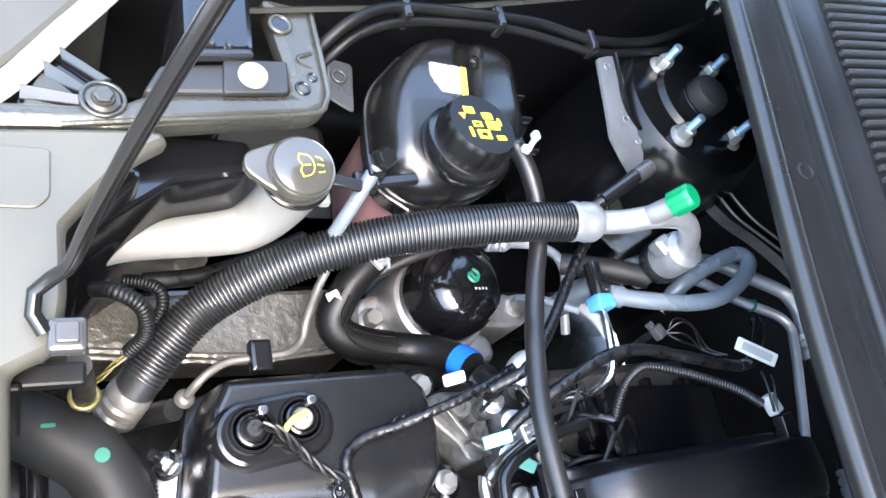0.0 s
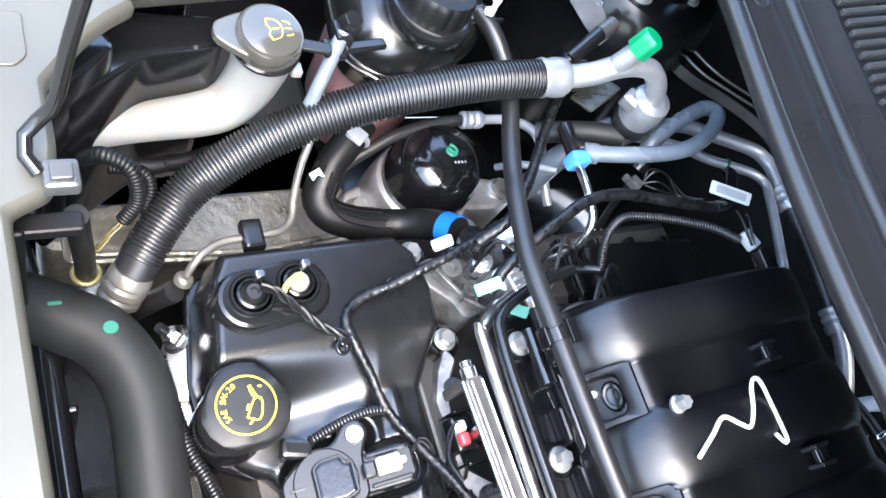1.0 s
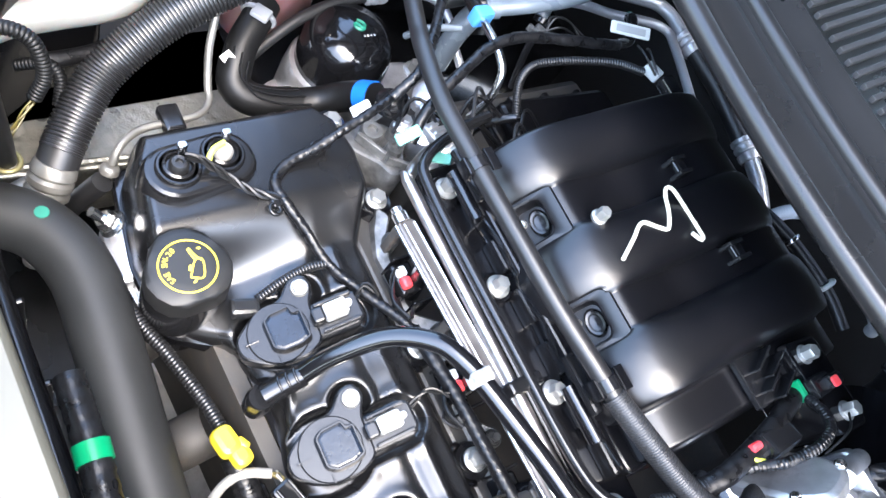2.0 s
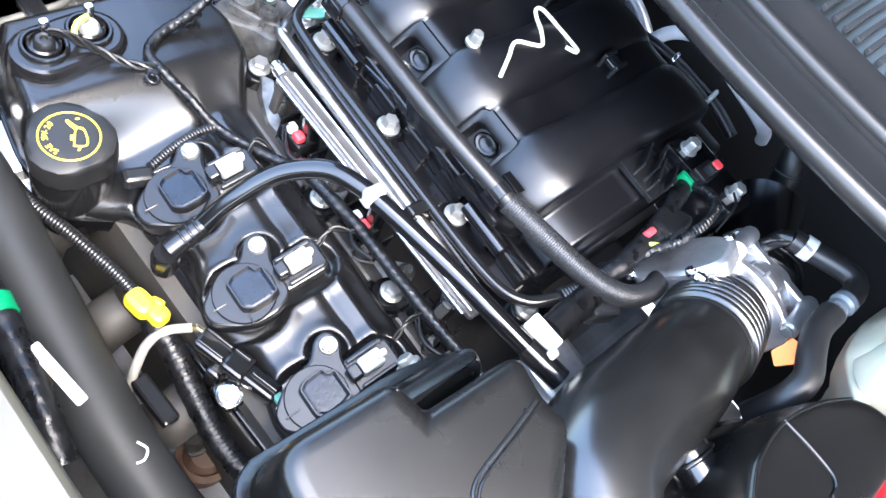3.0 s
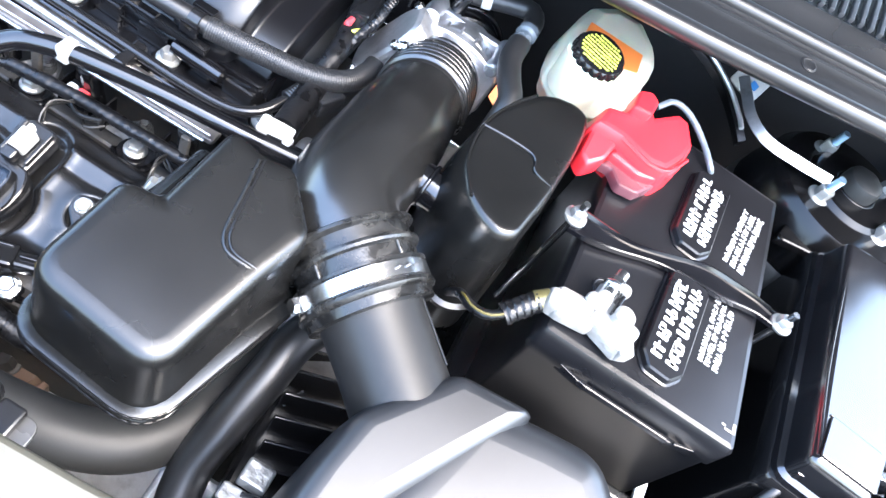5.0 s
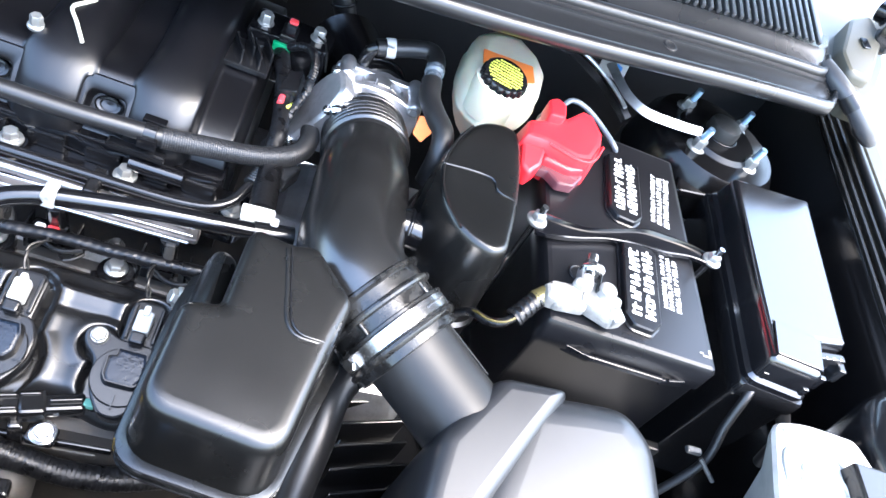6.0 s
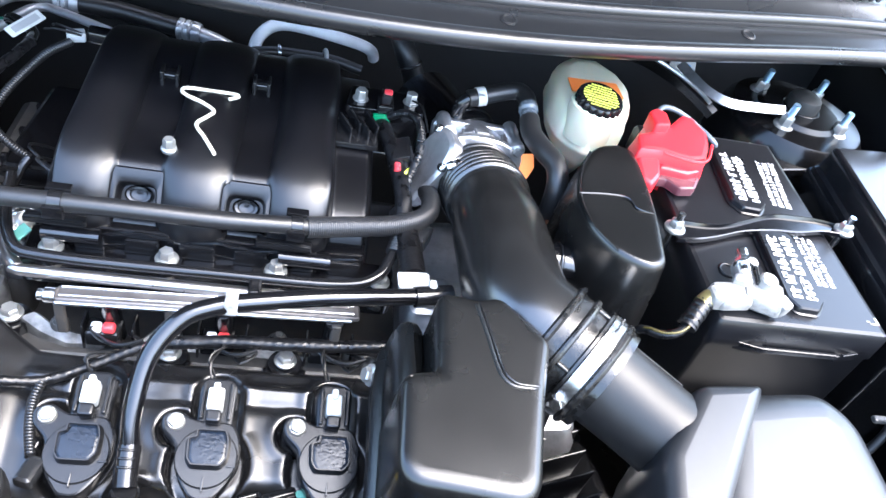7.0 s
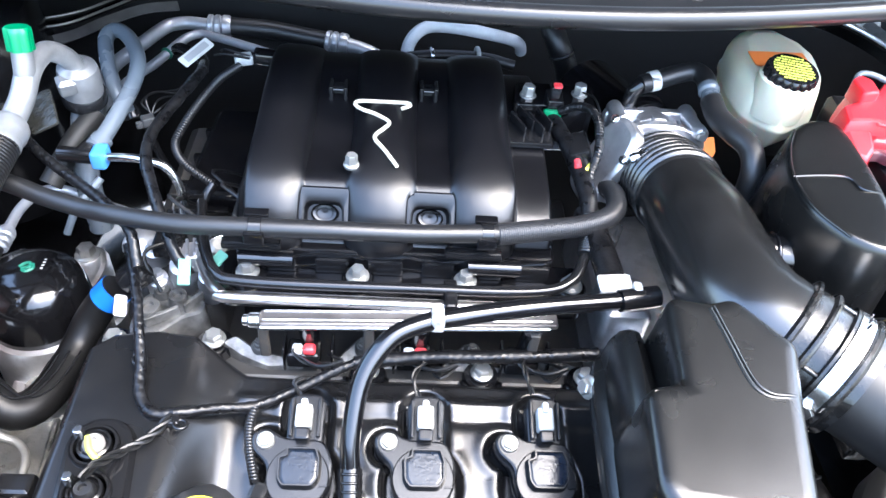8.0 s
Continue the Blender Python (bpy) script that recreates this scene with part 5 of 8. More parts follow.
part("lid_step", slab([(0.616, -0.312), (0.674, -0.318), (0.664, -0.360), (0.608, -0.356)], 0.9660, 0.9690, 0.0008, 0.003), LID_GLOSS, fuse)
part("lid_joint", block((0.646, -0.3145, 0.9672), (0.062, 0.0014, 0.0016), 0.0004, 0.0004, pose(0, 0, 0, 0, 0, -6)), PLASTIC, fuse)
latch = part("latch", join(block((0.698, -0.322, 0.950), (0.044, 0.010, 0.010), 0.002, 0.003, pose(0, 0, 0, 0, 0, 10)), block((0.716, -0.327, 0.940), (0.010, 0.016, 0.022), 0.002)), PLASTIC_GREY, fuse)
for k in range(4):
    part("latch_tooth", block((0.682 + 0.010 * k, -0.328 + 0.0018 * k, 0.9535), (0.004, 0.004, 0.005), 0.001), STEEL, latch)
for x, y in ((0.612, -0.345), (0.660, -0.350), (0.690, -0.328)):
    part("clip_tab", block((x, y - 0.018, 0.935), (0.008, 0.006, 0.020), 0.001), LID_GLOSS, fuse)
ps = thing("brake_fluid_reservoir", (0.305, -0.06, 0.82), "ivory plastic fluid reservoir with black ribbed cap", "fluid reservoir")
PS = [(0.257, -0.045), (0.266, 0.018), (0.290, 0.046), (0.332, 0.050), (0.358, 0.018), (0.366, -0.012), (0.358, -0.056), (0.336, -0.096), (0.292, -0.122), (0.262, -0.092)]
part("bottle", shell(rounded(PS, 0.012, 4), [(0.845, 0.042), (0.872, 0.030), (0.893, 0.012), (0.906, 0.003), (0.918, 0.0), (0.921, -0.002), (0.925, -0.002), (0.928, 0.0), (0.945, 0.001), (0.955, 0.004), (0.9605, 0.010), (0.9625, 0.020)]), YELLOWED, ps)
part("filler_neck", lathe([(0.030, 0.93), (0.030, 0.972), (0.027, 0.974)], Matrix.Translation((0.2955, -0.088, 0)), 32), YELLOWED, ps)
PC = axis_pose((0.2965, -0.087, 0.964), (0.02, -0.12, 1)) @ Matrix.Scale(0.92, 4)
pcap = part("cap", knurled(0.031, 0.022, 18, 0.0016, PC, 0.93), PLASTIC, ps)
rows, rng = [], random.Random(4)
for k in range(9):
    y = -0.020 + k * 0.005
    w = 2 * math.sqrt(max(0.0, 0.0245**2 - y * y))
    x = -w / 2
    while x < w / 2 - 0.003:
        n = min(rng.uniform(0.0022, 0.0042), w / 2 - x)
        rows.append((x + n / 2, y + rng.uniform(-0.0003, 0.0003), n * 0.74, 0.0025))
        if rng.random() < 0.7:
            rows.append((x + n, y + rng.uniform(-0.001, 0.001), n * 0.5, 0.0010))
        x += n
part("cap_print", bars(rows, PC @ pose(0, 0, 0.0222, 0, 0, -20)), LIME, pcap, "lime unreadable warning print")
part("sticker", slab([(0.276, -0.020), (0.342, -0.016), (0.344, -0.050), (0.325, -0.060), (0.276, -0.050)], 0.9627, 0.9638, 0.0003, 0.002), ORANGE, ps, "orange sticker")

# ---- radiator hose and the hoses across the engine ----
rad = thing("radiator_hose", (-0.1, -0.59, 0.72), "thick grey rubber upper radiator hose", "radiator hose")
part("hose", tube([(-0.392, -0.672, 0.752), (-0.372, -0.640, 0.757), (-0.345, -0.606, 0.758), (-0.300, -0.588, 0.757), (-0.235, -0.588, 0.754), (-0.15, -0.593, 0.748), (-0.05, -0.597, 0.740), (0.03, -0.592, 0.730), (0.09, -0.580, 0.722), (0.135, -0.558, 0.718), (0.163, -0.522, 0.717), (0.174, -0.47, 0.717), (0.172, -0.40, 0.717)], 0.0265, 28), RUBBER_GREY, rad)
part("paint_dot", lathe([(0.006, 0), (0.0055, 0.0012), (0.001, 0.0012)], axis_pose((-0.346, -0.604, 0.7836), (0, 0, 1)), 12), GREEN_PAINT, rad, "turquoise paint dot")
part("paint_mark", tube([(-0.026, -0.590, 0.7645), (-0.018, -0.586, 0.7620), (-0.012, -0.592, 0.7625), (-0.013, -0.598, 0.7625)], 0.0010, 8, 0.003), INK, rad, "white chalk mark")
part("paint_dot", block((-0.372, -0.640, 0.784), (0.003, 0.010, 0.001), 0.0003), GREEN_PAINT, rad, "turquoise paint dash")

ac = thing("air_conditioning_hose", (-0.48, -0.4, 0.74), "ribbed black air conditioning hose with foil ends", "ribbed hose")
AC = [(-0.408, -0.572, 0.766), (-0.432, -0.552, 0.782), (-0.455, -0.527, 0.800), (-0.470, -0.492, 0.823), (-0.482, -0.445, 0.848), (-0.489, -0.388, 0.872), (-0.490, -0.328, 0.894), (-0.489, -0.266, 0.912), (-0.486, -0.208, 0.922)]
part("hose", ribbed(AC, 0.0184, 0.0036, 0.0024, 26, (0.0, 0.1, 0.9, 1.0, 0.9)), GLOSS_RIB, ac)
part("plain_end", tube([(-0.396, -0.582, 0.752), (-0.404, -0.575, 0.760), (-0.416, -0.566, 0.772)], 0.0175, 20), RUBBER, ac)
part("crimp", lathe([(0.016, 0), (0.019, 0.003), (0.019, 0.007), (0.0165, 0.010), (0.019, 0.013), (0.019, 0.018), (0.0165, 0.021), (0.019, 0.024), (0.018, 0.032), (0.0165, 0.034)], axis_pose((-0.386, -0.591, 0.735), (-0.35, 0.32, 0.6)), 28), PIPE_DULL, ac, "bright crimped ferrule")
part("lower_pipe", tube([(-0.386, -0.591, 0.737), (-0.375, -0.600, 0.715), (-0.365, -0.605, 0.66)], 0.012, 16), ALU_TUBE, ac)
part("foil_end", lathe([(0.0185, 0), (0.0195, 0.004), (0.018, 0.010), (0.0195, 0.016), (0.019, 0.026), (0.016, 0.031)], axis_pose((-0.487, -0.215, 0.921), (0.05, 1, 0.12)), 28), FOIL, ac, "foil wrapped hose end")
part("tail_pipe", tube([(-0.485, -0.188, 0.925), (-0.482, -0.160, 0.935), (-0.480, -0.138, 0.950), (-0.479, -0.120, 0.955)], 0.0115, 18), FOIL, ac)
part("fill_neck", tube([(-0.480, -0.142, 0.952), (-0.479, -0.134, 0.978)], 0.010, 16), FOIL, ac)
part("valve_cap", knurled(0.0125, 0.022, 6, 0.0018, axis_pose((-0.4795, -0.135, 0.975), (0, 0.25, 1))), GREEN_CAP, ac, "bright green valve cap")

thin = thing("heater_hose", (-0.1, -0.285, 0.87), "slim black hose clipped along the manifold", "hose")
THIN = [(-0.570, -0.248, 0.915), (-0.545, -0.238, 0.912), (-0.515, -0.229, 0.900), (-0.478, -0.232, 0.890), (-0.446, -0.241, 0.884), (-0.404, -0.255, 0.884), (-0.373, -0.268, 0.891), (-0.314, -0.284, 0.899), (-0.251, -0.287, 0.902), (-0.173, -0.284, 0.900), (-0.10, -0.277, 0.894), (-0.045, -0.268, 0.889), (-0.015, -0.262, 0.885)]
part("hose", tube(THIN, 0.0088, 18), RUBBER, thin)
part("braided_end", ribbed([(-0.020, -0.263, 0.885), (0.03, -0.250, 0.882), (0.065, -0.240, 0.880), (0.092, -0.228, 0.880), (0.108, -0.210, 0.878), (0.114, -0.180, 0.872), (0.112, -0.15, 0.86)], 0.0108, 0.0022, 0.0004, 18), SLEEVE, thin, "braided grey sleeve")
for x, y, z in ((-0.243, -0.287, 0.902), (-0.030, -0.265, 0.887)):
    part("clip", lathe([(0.0092, -0.006), (0.0104, -0.0055), (0.0104, 0.0055), (0.0092, 0.006)], axis_pose((x, y, z), (1, 0.06, -0.04)), 24), PLASTIC, thin)
    part("clip_tongue", join(block((x, y + 0.013, z + 0.006), (0.022, 0.010, 0.004), 0.0012, 0.0015), block((x, y - 0.010, z - 0.004), (0.018, 0.006, 0.014), 0.0015, 0.0015)), PLASTIC_SATIN, thin)
    part("clip_arm", block((x - 0.01, -0.268, 0.862), (0.056, 0.012, 0.010), 0.003), PLASTIC, thin)

br = thing("breather_tube", (-0.05, -0.4, 0.80), "glossy black breather tube from the valve cover", "breather tube")
part("tube", tube([(-0.145, -0.474, 0.806), (-0.146, -0.450, 0.828), (-0.139, -0.415, 0.857), (-0.118, -0.388, 0.876), (-0.092, -0.375, 0.882), (-0.06, -0.366, 0.883), (0.0, -0.352, 0.882), (0.06, -0.341, 0.880), (0.105, -0.332, 0.878)], 0.0084, 16), PLASTIC_SATIN, br)
part("elbow_end", tube([(-0.143, -0.500, 0.792), (-0.144, -0.490, 0.797), (-0.145, -0.470, 0.808)], 0.0098, 16), PLASTIC, br)
for k in range(3):
    part("ridge", ring((-0.1447 - 0.0002 * k, -0.486 + 0.006 * k, 0.7995 + 0.0035 * k), (0, 0.85, 0.5), 0.0096, 0.0012, 20), PLASTIC, br)
part("spout", lathe([(0.011, 0), (0.012, 0.02), (0.010, 0.026)], axis_pose((-0.143, -0.502, 0.765), (0, 0, 1)), 20), PLASTIC, br)
part("white_clip", block((-0.078, -0.371, 0.884), (0.012, 0.0178, 0.0178), 0.003), CLEAR_TAPE, br, "cloudy clear tape band")
part("end_fitting", tube([(0.088, -0.336, 0.879), (0.125, -0.328, 0.878)], 0.0105, 16), PLASTIC, br)

# ---- right-hand corner: coolant bottle, washer filler, mount ----
cool = thing("coolant_reservoir", (-0.60, -0.29, 0.75), "black coolant reservoir with fluted cap over a pink bottle", "coolant reservoir")
CR = [(-0.674, -0.346), (-0.698, -0.324), (-0.708, -0.292), (-0.714, -0.236), (-0.696, -0.206), (-0.652, -0.210), (-0.602, -0.214), (-0.562, -0.234), (-0.540, -0.269), (-0.525, -0.310), (-0.523, -0.350), (-0.548, -0.379), (-0.590, -0.378), (-0.630, -0.373), (-0.655, -0.362)]


def bottle_top(x, y):
    """Two lobes side by side, falling away towards the cap."""
    z = 0.9165 - 0.10 * max(0.0, x + 0.615)
    groove = y + 0.272 + 0.24 * (x + 0.682)
    return z - 0.020 * hump(groove, 0.010) * (1 - smooth(-0.64, -0.60, x)) - 0.004 * hump(groove - 0.02, 0.02) * (1 - smooth(-0.66, -0.60, x))


def domed(outline, centre, sides, top, base, soft=0.30, n=22):
    """A moulded body: side rings of (z, scale), then a crowned top over the outline."""
    c = Vector((*centre, 0))
    rings = [[c + (Vector((*p, 0)) - c) * k + Vector((0, 0, z)) for p in outline] for z, k in sides]
    for i in range(n):
        k = 1 - (i / n) ** 1.25 * 0.985
        e = min(1.0, (1 - k) / soft)
        ring = []
        for p in outline:
            q = c + (Vector((*p, 0)) - c) * k
            q.z = base + (top(q.x, q.y) - base) * math.sqrt(max(0.0, 1 - (1 - e) ** 2))
            ring.append(q)
        rings.append(ring)
    return loft(rings)


part("upper_shell", domed(rounded(CR, 0.02, 6), (-0.622, -0.295), [(0.84, 0.97), (0.858, 0.985), (0.862, 1.0), (0.863, 1.018), (0.866, 1.022), (0.870, 1.018), (0.871, 1.0)], bottle_top, 0.874), BOTTLE_BLACK, cool, sharp=60)
part("seam_lip", tube([(-0.62 + (x + 0.62) * 1.02, -0.295 + (y + 0.295) * 1.02, 0.8665) for x, y in CR[-5:] + CR[:2]], 0.0024, 8), BOTTLE_BLACK, cool)
part("pink_bottle", shell(rounded(inset(CR, 0.012), 0.02, 5), [(0.70, 0.02), (0.72, 0.004), (0.83, 0.0), (0.846, 0.004)]), COOLANT, cool, "pink translucent lower bottle")
part("fixing_tab", join(slab([(-0.705, -0.395), (-0.655, -0.400), (-0.640, -0.376), (-0.700, -0.368)], 0.842, 0.845, 0.001, 0.006), ring((-0.682, -0.386, 0.846), (0, 0, 1), 0.007, 0.002, 20)), SMOKE, cool, "pale fixing tab")
for x, y in ((-0.668, -0.206), (-0.640, -0.204), (-0.600, -0.207)):
    part("side_clip", join(block((x, y, 0.872), (0.022, 0.012, 0.012), 0.002, 0.002, pose(0, 0, 0, 0, 0, 10)), block((x + 0.008, y + 0.008, 0.878), (0.003, 0.018, 0.010), 0.0008, 0.0008)), PLASTIC, cool)
CC = axis_pose((-0.562, -0.3085, 0.921), (-0.12, 0.06, 1)) @ Matrix.Scale(0.98, 4)
part("cap_collar", lathe([(0.036, -0.020), (0.0405, -0.012), (0.0430, -0.006), (0.0435, 0.002), (0.0420, 0.006), (0.037, 0.0075), (0.03, 0.0075)], CC, 44), PLASTIC, cool)
ccap = part("cap", knurled(0.0365, 0.024, 16, 0.0014, CC @ pose(0, 0, 0.006), 0.94), RUBBER_DARK, cool)
FACE = CC @ pose(0, 0, 0.0302, 0, 0, 32) @ Matrix.Scale(1.28, 4)
for n, (x, y, w, h) in enumerate([(-0.008, 0.0015, 0.011, 0.008), (0.003, 0.010, 0.011, 0.008), (-0.011, 0.0125, 0.008, 0.004), (0.0135, 0.0085, 0.0025, 0.009), (0.008, -0.0115, 0.009, 0.006), (-0.0155, -0.002, 0.0025, 0.007), (-0.0065, -0.0070, 0.009, 0.006), (0.0055, 0.0010, 0.008, 0.005)]):
    rows = [(x, y + h * 0.36, w, h * 0.26), (x, y - h * 0.36, w, h * 0.26), (x - w * 0.38, y, w * 0.24, h * 0.5), (x + w * 0.38, y, w * 0.24, h * 0.5)]
    if n % 2 == 0:
        rows.append((x, y, w * 0.3, h * 0.4))
    part("pictogram", bars(rows, FACE), YELLOW, ccap, "yellow warning pictogram")
part("warning_triangle", moved(slab([(0.0115, -0.009), (0.0185, -0.008), (0.0155, -0.0025)], 0, 0.0008, 0.0002, 0.0006), FACE), ORANGE, ccap, "orange warning triangle")
LP = axis_pose((-0.637, -0.3085, 0.9168), (0.06, -0.12, 1), -33)
tag = part("label_plate", moved(slab(rect(0, 0, 0.036, 0.042), -0.0015, 0.0006, 0.0004, 0.003), LP), PLASTIC_GREY, cool)
part("label_face", moved(slab(rect(-0.001, -0.003, 0.032, 0.031), 0, 0.0016, 0.0003, 0.002), LP), CLEAR_TAPE, tag, "silvery grey label face")
part("label_strip", moved(slab(rect(-0.001, 0.0165, 0.032, 0.0065), 0, 0.0016, 0.0003, 0.001), LP), YELLOW, tag, "yellow label strip")
part("label_print", bars([(-0.001 + dx, -0.014 + 0.0042 * k, 0.009 - 0.001 * (k % 3), 0.0012) for k in range(6) for dx in (-0.009, 0.003)], LP @ pose(0, 0, 0.0016), 0.0003), LABEL_DARK, tag)
part("lobe_screw", lathe([(0.0055, -0.006), (0.0055, 0.0), (0.0042, 0.0018), (0.0020, 0.0018), (0.0016, 0.0006), (0.0005, 0.0006)], axis_pose((-0.671, -0.268, 0.9135), (-0.05, 0, 1)), 18), BOTTLE_BLACK, cool, "small black lobe screw")
part("spout", tube([(-0.575, -0.265, 0.895), (-0.570, -0.240, 0.914)], 0.0105, 14), PLASTIC, cool)
part("hose_spring_clip", join(ring((-0.566, -0.236, 0.917), (0.5, 0.55, 0.1), 0.0108, 0.0028, 24), block((-0.577, -0.229, 0.925), (0.010, 0.007, 0.008), 0.0012), block((-0.560, -0.246, 0.927), (0.007, 0.010, 0.007), 0.0012)), WHITE_PLASTIC, cool, "pale hose clip")

wash = thing("washer_filler", (-0.51, -0.50, 0.75), "white washer fluid filler neck with grey domed cap", "washer filler")
part("neck", tube([(-0.500, -0.612, 0.812), (-0.504, -0.586, 0.822), (-0.508, -0.548, 0.827), (-0.512, -0.514, 0.829), (-0.516, -0.491, 0.835), (-0.520, -0.477, 0.856), (-0.5215, -0.471, 0.886), (-0.5215, -0.471, 0.918)], 0.0135, 28, 0.006, 0.0262), WHITE_POLY, wash)
WC = axis_pose((-0.521, -0.471, 0.921), (0.10, -0.02, 1)) @ Matrix.Scale(0.88, 4)
part("neck_collar", lathe([(0.0300, -0.014), (0.0325, -0.013), (0.0325, -0.010), (0.029, -0.009)], WC, 40), PLASTIC, wash, "black collar under the cap")
part("neck_knob", block((-0.517, -0.440, 0.886), (0.012, 0.010, 0.009), 0.002, 0.003), WHITE_POLY, wash)
wcap = part("cap", lathe([(0.030, -0.010), (0.0312, -0.004), (0.0312, 0.006), (0.0295, 0.010), (0.0280, 0.0095), (0.0268, 0.0125), (0.02, 0.0145), (0.002, 0.015)], WC, 48), CAP_GREY, wash)
part("lip", moved(slab([(-0.030, 0.004, 0.002), (0.030, 0.004, 0.002), (0.022, 0.028), (0.010, 0.050), (-0.006, 0.050), (-0.020, 0.030)], -0.006, 0.004, 0.002, 0.012), WC @ pose(0, 0, 0, 0, 0, 97)), CAP_GREY, wcap)
part("tether", moved(block((0.042, 0, 0.0), (0.034, 0.012, 0.005), 0.002), WC @ pose(0, 0, 0, 0, 0, 0)), BOTTLE_BLACK, wcap)
SIGN = WC @ pose(0.002, 0, 0.0150, 0, 0, -72) @ Matrix.Scale(0.85, 4)
part("wiper_sign", moved(join(tube([(-0.013, -0.006, 0), (-0.010, 0.004, 0), (0.0, 0.008, 0), (0.010, 0.004, 0), (0.013, -0.006, 0)], 0.0005, 6, 0.003), tube([(-0.006, -0.008, 0), (0.0, -0.005, 0), (0.006, -0.008, 0)], 0.0005, 6, 0.003), tube([(-0.013, -0.006, 0), (-0.006, -0.008, 0)], 0.0008, 6), tube([(0.013, -0.006, 0), (0.006, -0.008, 0)], 0.0008, 6), tube([(0.0, -0.004, 0), (0.0, 0.004, 0)], 0.0008, 6)), SIGN), YELLOW, wcap, "yellow windscreen sign")
for k in range(3):
    part("jet_sign", moved(tube([(-0.009 + 0.009 * k, 0.011, 0), (-0.007 + 0.008 * k, 0.016, 0), (-0.004 + 0.006 * k, 0.018, 0)], 0.0006, 6, 0.002), SIGN), YELLOW, wcap)
part("fluid_sign", bars([(0, -0.022, 0.006, 0.008)], SIGN @ pose(0, 0, -0.002, 0, 0, 0)), YELLOW, wcap)

mount = thing("engine_mount", (-0.48, -0.24, 0.55), "cast aluminium engine mount with a black dome", "engine mount")
part("dome", lathe([(0.0525, 0.705), (0.0535, 0.735), (0.0525, 0.752), (0.0495, 0.766), (0.044, 0.777), (0.034, 0.784), (0.02, 0.787), (0.001, 0.788)], Matrix.Translation((-0.491, -0.246, 0)), 56), DOME_BLACK, mount)
for k in range(4):
    part("dome_print", bars([(0, 0, 0.0022, 0.0030)], pose(-0.476, -0.243 + 0.0042 * k, 0.7872, 0, 0, 90), 0.0004), LABEL_DARK, mount)
part("paint_mark", tube([(-0.498, -0.243, 0.7878), (-0.494, -0.238, 0.788), (-0.489, -0.237, 0.788), (-0.488, -0.242, 0.788), (-0.494, -0.246, 0.788), (-0.489, -0.249, 0.788), (-0.484, -0.244, 0.788), (-0.486, -0.238, 0.788)], 0.0019, 6, 0.002), GREEN_PAINT, mount, "turquoise inspection mark")
for lobe in ([(-0.520, -0.300), (-0.510, -0.330), (-0.478, -0.336), (-0.460, -0.318), (-0.452, -0.290), (-0.480, -0.270)], [(-0.520, -0.190), (-0.470, -0.180), (-0.466, -0.130), (-0.478, -0.098), (-0.505, -0.098), (-0.516, -0.125)], [(-0.470, -0.215), (-0.430, -0.235), (-0.418, -0.205), (-0.430, -0.160), (-0.462, -0.165)]):
    part("casting_lug", shell(rounded(lobe, 0.016, 5), [(0.60, 0), (0.668, 0), (0.676, 0.003), (0.678, 0.008)]), ALU, mount)
part("cup", lathe([(0.064, 0.62), (0.062, 0.69), (0.059, 0.715), (0.057, 0.720), (0.050, 0.721)], Matrix.Translation((-0.489, -0.248, 0)), 48), ALU, mount)
for p in ((-0.496, -0.116, 0.678), (-0.483, -0.318, 0.678)):
    part("mount_bolt", bolt(p, (0, 0, 1), 0.011, 0.014, 1.4), ZINC, mount)
rail_r = thing("front_side_rail", (-0.52, -0.45, 0.50), "dusty silver painted side rail under the filler neck", "side rail", kind="structure")
part("rail", slab([(-0.535, -0.64), (-0.485, -0.64), (-0.475, -0.30), (-0.545, -0.30)], 0.50, 0.635, 0.01, 0.02), RAIL_DUST, rail_r)
# black panel added outboard of the rail to keep that space dark
part("dark_panel", slab([(-0.80, -0.66), (-0.54, -0.66), (-0.55, -0.30), (-0.80, -0.30)], 0.45, 0.60, 0.01, 0.02), FIREWALL, rail_r, "dull black panel added to darken the space beside the rail")
part("flange", slab([(-0.528, -0.62), (-0.468, -0.62), (-0.452, -0.45), (-0.462, -0.31), (-0.536, -0.31)], 0.634, 0.642, 0.003, 0.01), RAIL_DUST, rail_r)
part("bead", tube([(-0.475, -0.60, 0.643), (-0.462, -0.45, 0.643), (-0.470, -0.33, 0.643)], 0.004, 8), RAIL_DUST, rail_r)

upper = thing("upper_side_rail", (-0.56, -0.55, 0.93), "dull silver upper rail with a bolted bracket", "side rail", kind="structure")
UP = [(-0.497, -0.70), (-0.505, -0.606), (-0.528, -0.480), (-0.536, -0.468), (-0.555, -0.463), (-0.632, -0.466), (-0.634, -0.507), (-0.578, -0.497), (-0.548, -0.494), (-0.534, -0.590), (-0.522, -0.610), (-0.515, -0.70)]
part("fender_flange", sweep(spline([(-0.616, -0.520, 0.984), (-0.636, -0.436, 0.985), (-0.656, -0.351, 0.985), (-0.690, -0.24, 0.984), (-0.735, -0.10, 0.982)], 0.01), lambda i, n: [(-0.006, -0.002), (0.006, -0.002), (0.006, 0.0015), (-0.006, 0.0015)]), RAIL_PAINT, upper, "thin welded fender flange")
part("rail", shell(rounded(UP, 0.006), [(0.968, 0.001), (0.976, 0), (0.981, 0.0012), (0.983, 0.004), (0.984, 0.008)]), RAIL_PAINT, upper)
